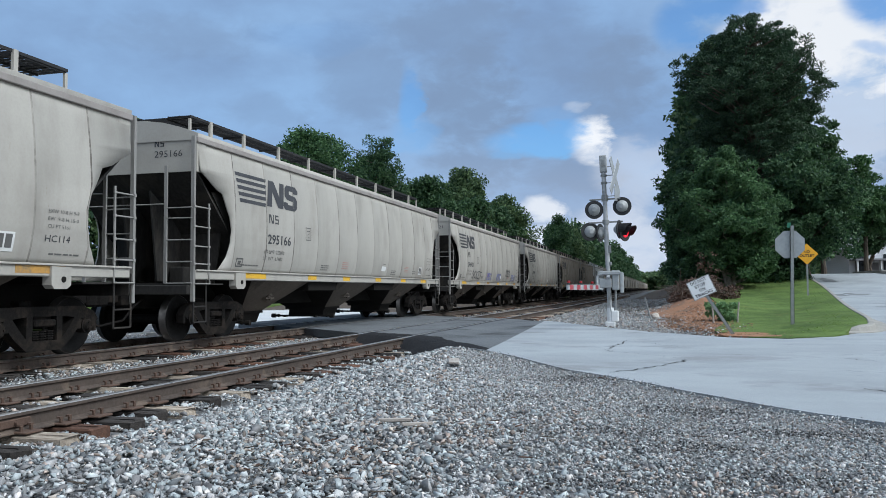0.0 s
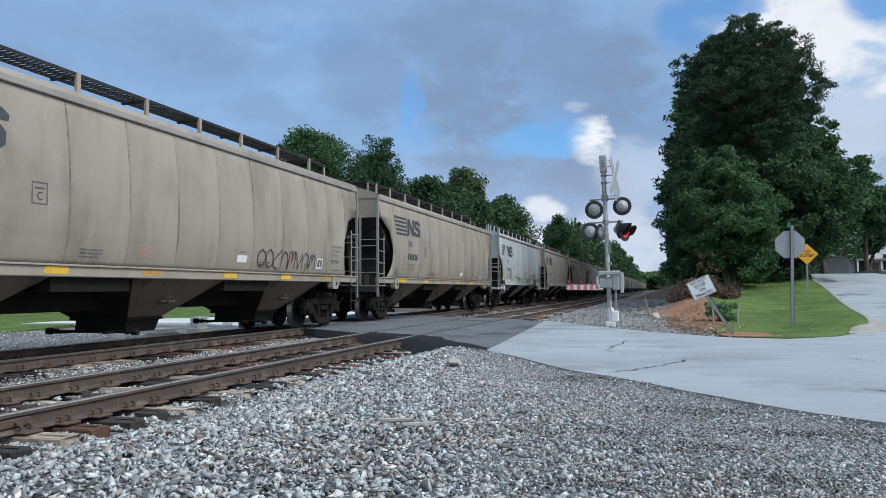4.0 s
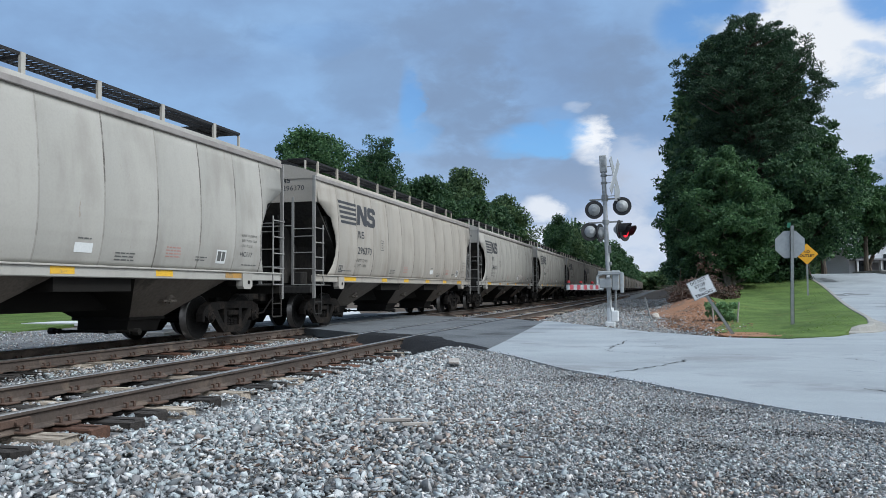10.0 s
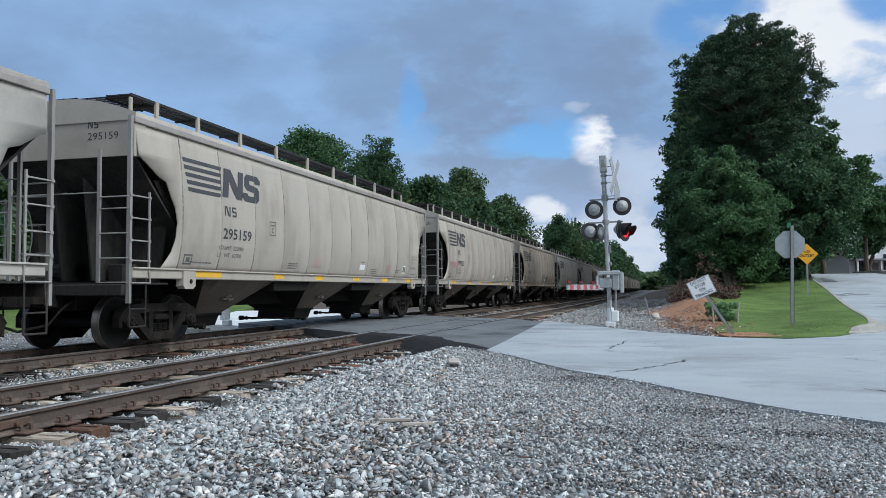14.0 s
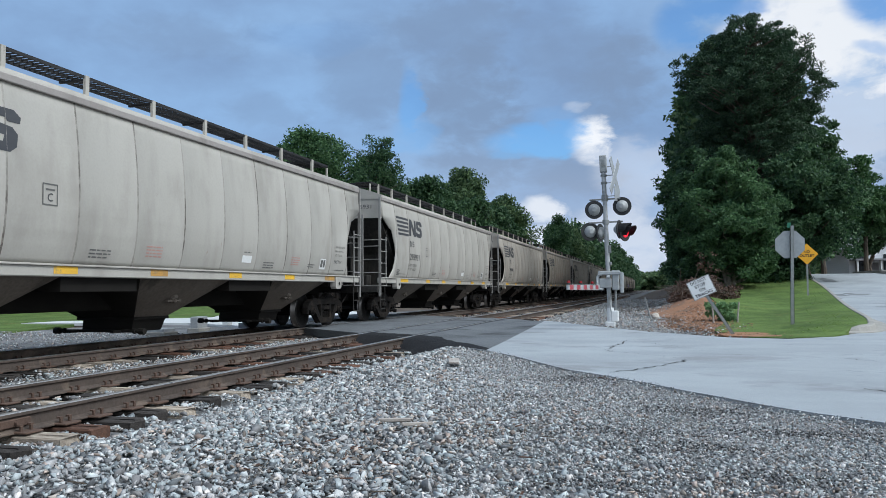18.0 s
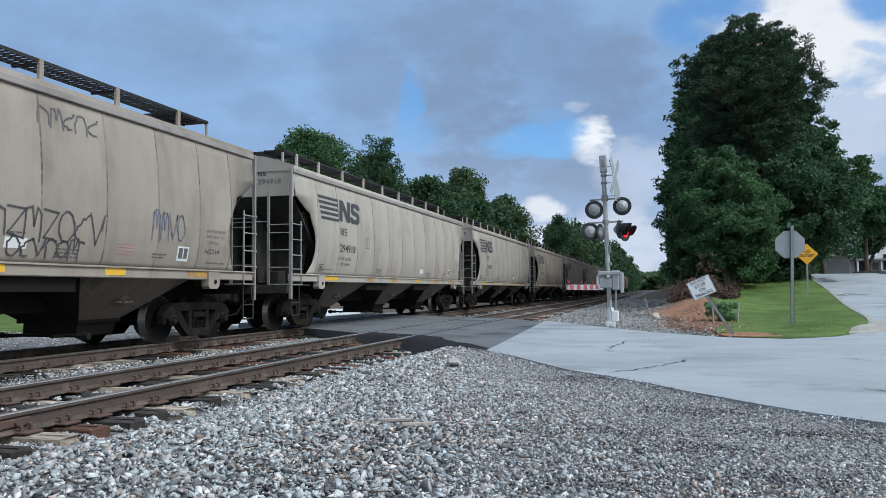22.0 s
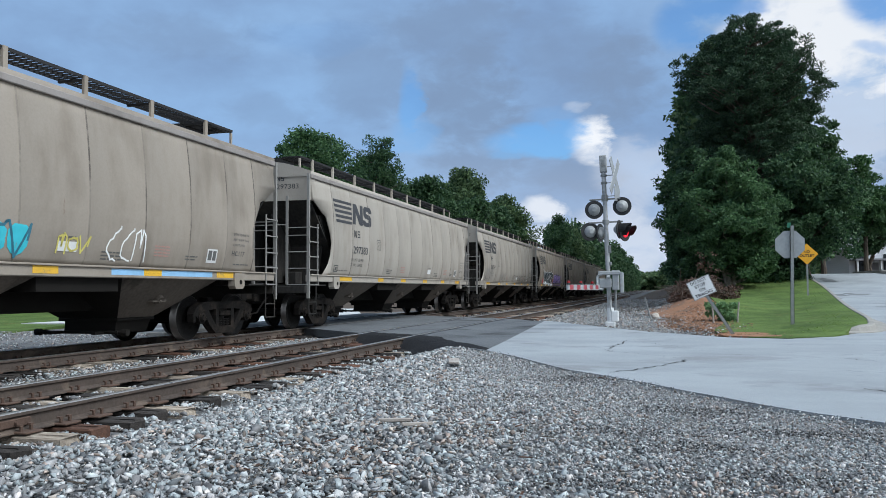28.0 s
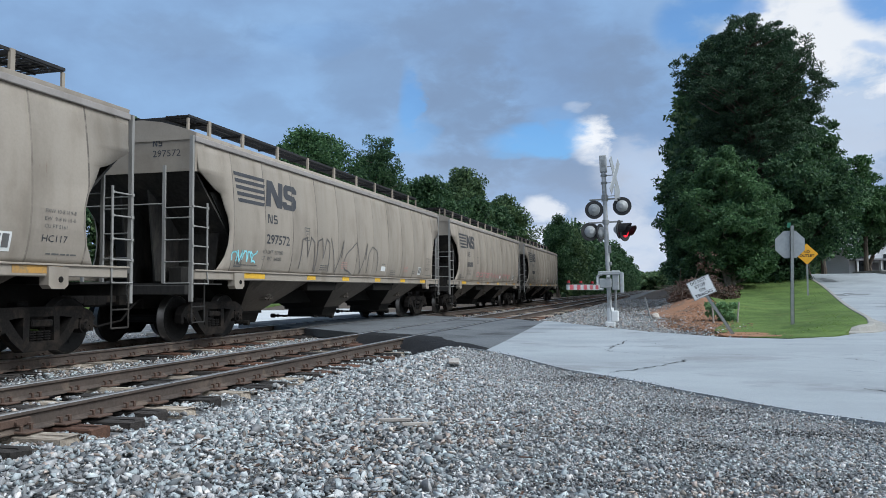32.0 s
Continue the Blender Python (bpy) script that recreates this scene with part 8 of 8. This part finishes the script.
def far_woods():
    """Woods that line the track towards the distance."""
    r = np.random.default_rng(44)
    cs, rad = [], []
    for i in range(1500):
        y = 135 + 520 * r.random() ** 1.5
        left = r.random() < 0.6
        depth = r.random() * 26
        x = (-15.5 - depth) if left else (5.0 + depth)
        H = (11 + 3 * math.sin(y * 0.11) + 2 * math.sin(y * 0.37 + 2)) * (0.75 + 0.35 * r.random())
        if left:
            H *= 1.0 if depth < 5 and y > 150 else 0.5
        z = H * r.random() ** 0.7
        cs.append((x, y, z + float(height(x, y))))
        rad.append(1.6 + 1.4 * r.random())
    # the woods close the view where the line bends
    ob = new("far_woods", leaf_cloud("far_woods", np.array(cs), np.array(rad), 55, 0.5, M_LEAF_FAR, 45, 0.8))
    tagged(ob, "distant green woods along both sides of the line", "woods", kind="stuff")
    # the woods close the view where the line bends
    cs, rad = [], []
    for i in range(700):
        x, y = r.uniform(-70, 50), r.uniform(640, 700)
        cs.append((x, y, (15 + 3 * math.sin(x * 0.13)) * r.random() ** 0.8))
        rad.append(4.0)
    ob = new("far_woods", leaf_cloud("far_woods", np.array(cs), np.array(rad), 60, 1.5, M_LEAF_FAR, 48, 0.8))
    tagged(ob, "hazy green woods where the line bends away", "woods", kind="stuff")
    # dense woods close beside the line; right side raised to shade the cutting
    cs, rad = [], []
    for i in range(2600):
        left = r.random() < 0.52
        if left:
            y = 165 + 470 * r.random() ** 1.6
            x = -15.0 - 7 * r.random()
        else:
            y = 150 + 330 * r.random() ** 1.4
            x = 5.4 + 3 * r.random()
        H = (12.0 + min(5.0, max(0.0, (y - 200) * 0.035)) + 1.6 * math.sin(y * 0.09) + 1.2 * math.sin(y * 0.31 + 1)) * (0.8 + 0.3 * r.random()) * (1.0 if left else 1.9)
        cs.append((x, y, H * r.random() ** 0.75))
        rad.append(1.5 + 0.9 * r.random())
    ob = new("far_woods", leaf_cloud("far_woods", np.array(cs), np.array(rad), 70, 0.55, M_LEAF_DEEP, 47, 0.9))
    tagged(ob, "dense dark woods close beside the distant line", "woods", kind="stuff")
    # a farther belt round the horizon
    cs, rad = [], []
    for i in range(900):
        a = r.uniform(-1.5, 1.3)
        d = r.uniform(130, 190)
        x, y = math.sin(a) * d, math.cos(a) * d
        if -16 < x < 4:
            continue
        cs.append((x, y, r.uniform(0, 4.5 if x < 0 else 6.5) + float(height(x, y)) * 0.4))
        rad.append(r.uniform(2.0, 3.4))
    ob = new("far_woods", leaf_cloud("far_woods", np.array(cs), np.array(rad), 60, 0.6, M_LEAF_FAR, 46, 0.8))
    tagged(ob, "belt of distant green woods on the horizon", "woods", kind="stuff")


far_woods()


def undergrowth():
    r = np.random.default_rng(60)

    def bush(name, spots, rad, per, leaf, mat, seed, label, flat=0.6):
        c = np.array([(x, y, float(height(x, y)) + z) for x, y, z in spots])
        ob = new(name, leaf_cloud(name, c, np.full(len(c), rad), per, leaf, mat, seed, flat))
        tagged(ob, label, "bush")
    bush("deadfall", [(1.25 + r.uniform(-0.75, 1.1), 34 + r.uniform(-2, 6), r.uniform(0.0, 0.85) * r.random() ** 0.5) for _ in range(70)], 0.34, 60, 0.07, M_DEAD, 61, "pile of cut brush with dead brown leaves")
    bush("deadfall", [(2.4 + r.uniform(-1.0, 1.0), 37.5 + r.uniform(-1.5, 2), r.uniform(0.0, 0.35)) for _ in range(26)], 0.3, 55, 0.07, M_DEAD, 62, "heap of dead brown branches under the young tree")
    bush("dead_sapling", [(1.75 + r.uniform(-0.3, 0.35), 31.5, 0.8 + 0.9 * q) for q in r.random(14)], 0.17, 16, 0.045, M_DEAD, 63, "dead brown sapling behind the leaning sign")
    bush("weeds", [(1.78 + r.uniform(-0.36, 0.36), 25.2 + r.uniform(-0.5, 0.5), r.uniform(0.05, 0.5)) for _ in range(24)], 0.17, 80, 0.055, M_WEED, 64, "clump of bright green weeds on the clay")
    bush("hedge", [(r.uniform(1.6, 7.5), r.uniform(45, 49), r.uniform(0.2, 2.0)) for _ in range(80)], 0.9, 110, 0.14, M_LEAF_DEEP, 65, "dark green undergrowth below the trees")
    # fallen trunk, sticks and stakes
    bm = bmesh.new()
    for i in range(150):
        x, y = 1.0 + r.uniform(-0.6, 1.2), 34 + r.uniform(-3, 5)
        z = float(height(x, y)) + r.uniform(0.05, 0.6)
        d = Vector((r.normal(), r.normal(), r.normal() * 0.4)).normalized() * r.uniform(0.4, 1.0)
        add_cyl(bm, (x, y, z), Vector((x, y, z)) + d, 0.018, 0.006, seg=5)
    tagged(new("branches", mesh_of("branches", bm, M_BARK)), "tangle of bare brown branches", "branches", kind="stuff")
    for x, y, h, rx, ry in ((-0.32, 27.3, 0.75, 4, -14), (1.46, 24.0, 0.62, 3, -3), (2.12, 24.2, 0.6, 2, 5)):
        bm = bmesh.new()
        add_cyl(bm, (0, 0, -0.2), (0, 0, h), 0.028, 0.022, seg=7)
        o = new("stake", mesh_of("stake", bm, M_WOOD if x > 0 else M_GALV))
        o.matrix_basis = pose(x, y, float(height(x, y)), rx, ry, 0)
        tagged(o, "thin wooden stake stuck in the ground" if x > 0 else "short leaning metal stake in the gravel", "stake", "stakes")
    bm = bmesh.new()
    bmesh.ops.create_icosphere(bm, subdivisions=2, radius=0.14)
    for v in bm.verts:
        v.co *= 1 + 0.3 * noise.noise(v.co * 9)
    o = new("rock", mesh_of("rock", bm, M_STONE_WARM))
    o.matrix_basis = pose(-0.15, 27.6, float(height(-0.15, 27.6)) + 0.05)
    tagged(o, "pale rock lying beside the stake", "rock")
    # turf blades
    n = 9000
    p = np.stack([r.uniform(1.2, 8, n), 17.2 + 31 * r.random(n) ** 1.5], -1)
    right = np.interp(p[:, 1], [17.2, 18.6, 19.5, 20.5, 24.6, 30, 36.5, 42, 49], [2.5, 3.65, 4.0, 4.45, 5.3, 5.9, 6.7, 7.25, 7.7])
    left = np.interp(p[:, 1], [17, 20, 24, 29, 33, 38, 46], [2.2, 1.6, 2.0, 2.3, 2.2, 2.5, 3.5])
    p = p[(p[:, 0] < right) & (p[:, 0] > left + r.normal(0, 0.25, n))]
    m = len(p)
    z = height(p[:, 0], p[:, 1]) + 0.016 + lawn_rise(p[:, 0], p[:, 1])
    hgt = r.uniform(0.008, 0.022, m)
    a = r.uniform(0, 6.28, m)
    w = r.uniform(0.008, 0.02, m)
    lean = r.normal(0, 0.03, (m, 2))
    V = np.empty((m, 3, 3))
    V[:, 0] = np.stack([p[:, 0] - np.cos(a) * w, p[:, 1] - np.sin(a) * w, z - 0.01], -1)
    V[:, 1] = np.stack([p[:, 0] + np.cos(a) * w, p[:, 1] + np.sin(a) * w, z - 0.01], -1)
    V[:, 2] = np.stack([p[:, 0] + lean[:, 0], p[:, 1] + lean[:, 1], z + hgt], -1)
    tagged(new("grass_blades", from_arrays("grass_blades", V.reshape(-1, 3), np.arange(m * 3).reshape(-1, 3), [M_BLADE])), "short green grass blades", "grass", kind="stuff")


undergrowth()


# ------------------------------------------------------------- houses and small things
def house(x, y, w, d, h, turn, label):
    z = float(height(x, y)) - 0.3
    o = empty("house", pose(x, y, z, 0, 0, turn), label, "house", "houses")
    bm = bmesh.new()
    add_box(bm, (-w / 2, -d / 2, 0), (w / 2, d / 2, h))
    for s in (-1, 1):
        add_prism(bm, [(-w / 2, s * d / 2, h), (w / 2, s * d / 2, h), (0, s * d / 2, h + w * 0.36)], (0, -s * 0.1, 0))
    part("wall", bm, M_SIDING, o, "pale siding wall")
    bm = bmesh.new()
    for s in (-1, 1):
        add_prism(bm, [(0, -d / 2 - 0.4, h + w * 0.36 + 0.05), (s * (w / 2 + 0.4), -d / 2 - 0.4, h - 0.25), (s * (w / 2 + 0.4), -d / 2 - 0.4, h - 0.1), (0, -d / 2 - 0.4, h + w * 0.36 + 0.2)], (0, d + 0.8, 0))
    part("roof", bm, M_ROOF, o, "dark shingle roof")
    for i, (wx, wz) in enumerate(((-w * 0.28, 1.6), (w * 0.28, 1.6), (-w * 0.28, h - 1.4), (w * 0.28, h - 1.4))):
        bm = bmesh.new()
        add_box(bm, (wx - 0.6, -d / 2 - 0.06, wz - 0.75), (wx + 0.6, -d / 2 + 0.02, wz + 0.75), bevel=0.02)
        win = part("window", bm, M_SIGN_WHITE, o, "white framed window")
        bm = bmesh.new()
        add_box(bm, (wx - 0.5, -d / 2 - 0.075, wz - 0.65), (wx + 0.5, -d / 2 - 0.062, wz + 0.65))
        part("pane", bm, M_PANE, win)
    bm = bmesh.new()
    add_box(bm, (-0.5, -d / 2 - 0.06, 0.2), (0.5, -d / 2 + 0.02, 2.3), bevel=0.02)
    part("door", bm, M_ROOF, o)
    bm = bmesh.new()
    add_box(bm, (-w / 2, -d / 2 - 2.2, 2.5), (w / 2, -d / 2 - 0.05, 2.7))
    part("porch", bm, M_ROOF, o, "dark porch roof")
    for px in (-w / 2 + 0.2, 0, w / 2 - 0.2):
        bm = bmesh.new()
        add_box(bm, (px - 0.1, -d / 2 - 2.1, 0), (px + 0.1, -d / 2 - 1.9, 2.5), bevel=0.02)
        part("porch_post", bm, M_SIGN_WHITE, o, "white porch post")


house(28.6, 88.0, 8, 8, 3.6, 12, "pale house with a dark porch up the side road")
house(23.0, 104.0, 5.4, 8, 4.0, 8, "white two-storey house behind the trees")


def parked_car(x, y, turn, label, mat):
    z = float(height(x, y))
    o = empty("car", pose(x, y, z, 0, 0, turn), label, "car", "parked cars")
    bm = bmesh.new()
    prof = [(-2.2, 0.35), (-2.25, 0.75), (-1.9, 0.95), (-1.2, 1.02), (-0.6, 1.5), (1.0, 1.55), (1.7, 1.05), (2.2, 0.9), (2.25, 0.4)]
    add_prism(bm, [(p, -0.88, q) for p, q in prof], (0, 1.76, 0))
    bmesh.ops.bevel(bm, geom=bm.edges[:], offset=0.05, segments=2, affect="EDGES")
    part("body", bm, mat, o)
    for sy in (-1, 1):
        bm = bmesh.new()
        add_prism(bm, [(-0.95, sy * 0.885, 1.06), (-0.5, sy * 0.885, 1.42), (0.95, sy * 0.885, 1.46), (1.4, sy * 0.885, 1.08)], (0, sy * 0.006, 0))
        part("side_glass", bm, M_PANE, o)
        for wx in (-1.4, 1.4):
            bm = bmesh.new()
            add_cyl(bm, (wx, sy * 0.72, 0.33), (wx, sy * 0.92, 0.33), 0.33, seg=18)
            wh = part("wheel", bm, M_TYRE, o)
            bm = bmesh.new()
            add_cyl(bm, (wx, sy * 0.9, 0.33), (wx, sy * 0.926, 0.33), 0.19, seg=14)
            part("rim", bm, M_ALU, wh)


parked_car(-38.0, 27.5, 25, "dark car parked across the tracks", M_CARDARK)
parked_car(19.6, 74.0, 70, "dark car parked by the house", M_CARDARK)


def small_things():
    # boards and scraps on the gravel
    def board(x, y, l, w, turn, mat, label, lift=0.03):
        bm = bmesh.new()
        add_box(bm, (-l / 2, -w / 2, -0.012), (l / 2, w / 2, 0.012), bevel=0.004)
        o = new("board", mesh_of("board", bm, mat))
        o.matrix_basis = pose(x, y, float(height(x, y)) + lift, random.uniform(-4, 4), random.uniform(-4, 4), turn)
        tagged(o, label, "scrap wood", "scraps on the gravel")
    board(-2.72, 10.5, 0.85, 0.14, 104, M_WOOD, "weathered grey board lying on the gravel", 0.06)
    board(-1.95, 5.75, 0.26, 0.035, 18, M_WOOD, "pale splinter of wood on the gravel")
    board(-1.74, 5.62, 0.24, 0.03, 40, M_WOOD, "pale splinter of wood on the gravel")
    # signal cabinet bases across the tracks
    for x, y, w, h in ((-15.2, 24.0, 0.3, 0.5), (-14.9, 21.5, 0.5, 0.22)):
        bm = bmesh.new()
        add_box(bm, (-w / 2, -0.3, 0), (w / 2, 0.3, h), bevel=0.02)
        add_box(bm, (-w / 2 - 0.08, -0.36, -0.1), (w / 2 + 0.08, 0.36, 0.12), bevel=0.02, mat=1)
        o = new("signal_cabinet", mesh_of("signal_cabinet", bm, M_HOUSING, M_KERB))
        o.matrix_basis = pose(x, y, float(height(x, y)))
        tagged(o, "low grey signal cabinet on a concrete base", "cabinet", "signal cabinets")


small_things()


# ------------------------------------------------------------- motion
def travelled(t):
    """Metres that the train has gone since the start."""
    return 16.71356 * t - 0.02135 * t * t + 0.0001 * t ** 3


def motions():
    for ob, y0 in TRAIN:
        walk(ob, [(k * 0.5, pose(TRACK_FAR, y0 - travelled(k * 0.5), 0)) for k in range(65)])
    # every wheelset rolls alike: the first is keyed, the others share its keys
    first = WHEELSETS[0]
    walk(first, [(k / 30, pose(0, 0, 0, math.degrees(travelled(k / 30) / 0.457))) for k in range(961)])
    keys = first.animation_data
    for w in WHEELSETS[1:]:
        w.rotation_mode = "QUATERNION"
        own = w.animation_data_create()
        own.action = keys.action
        own.action_slot = keys.action_slot


motions()
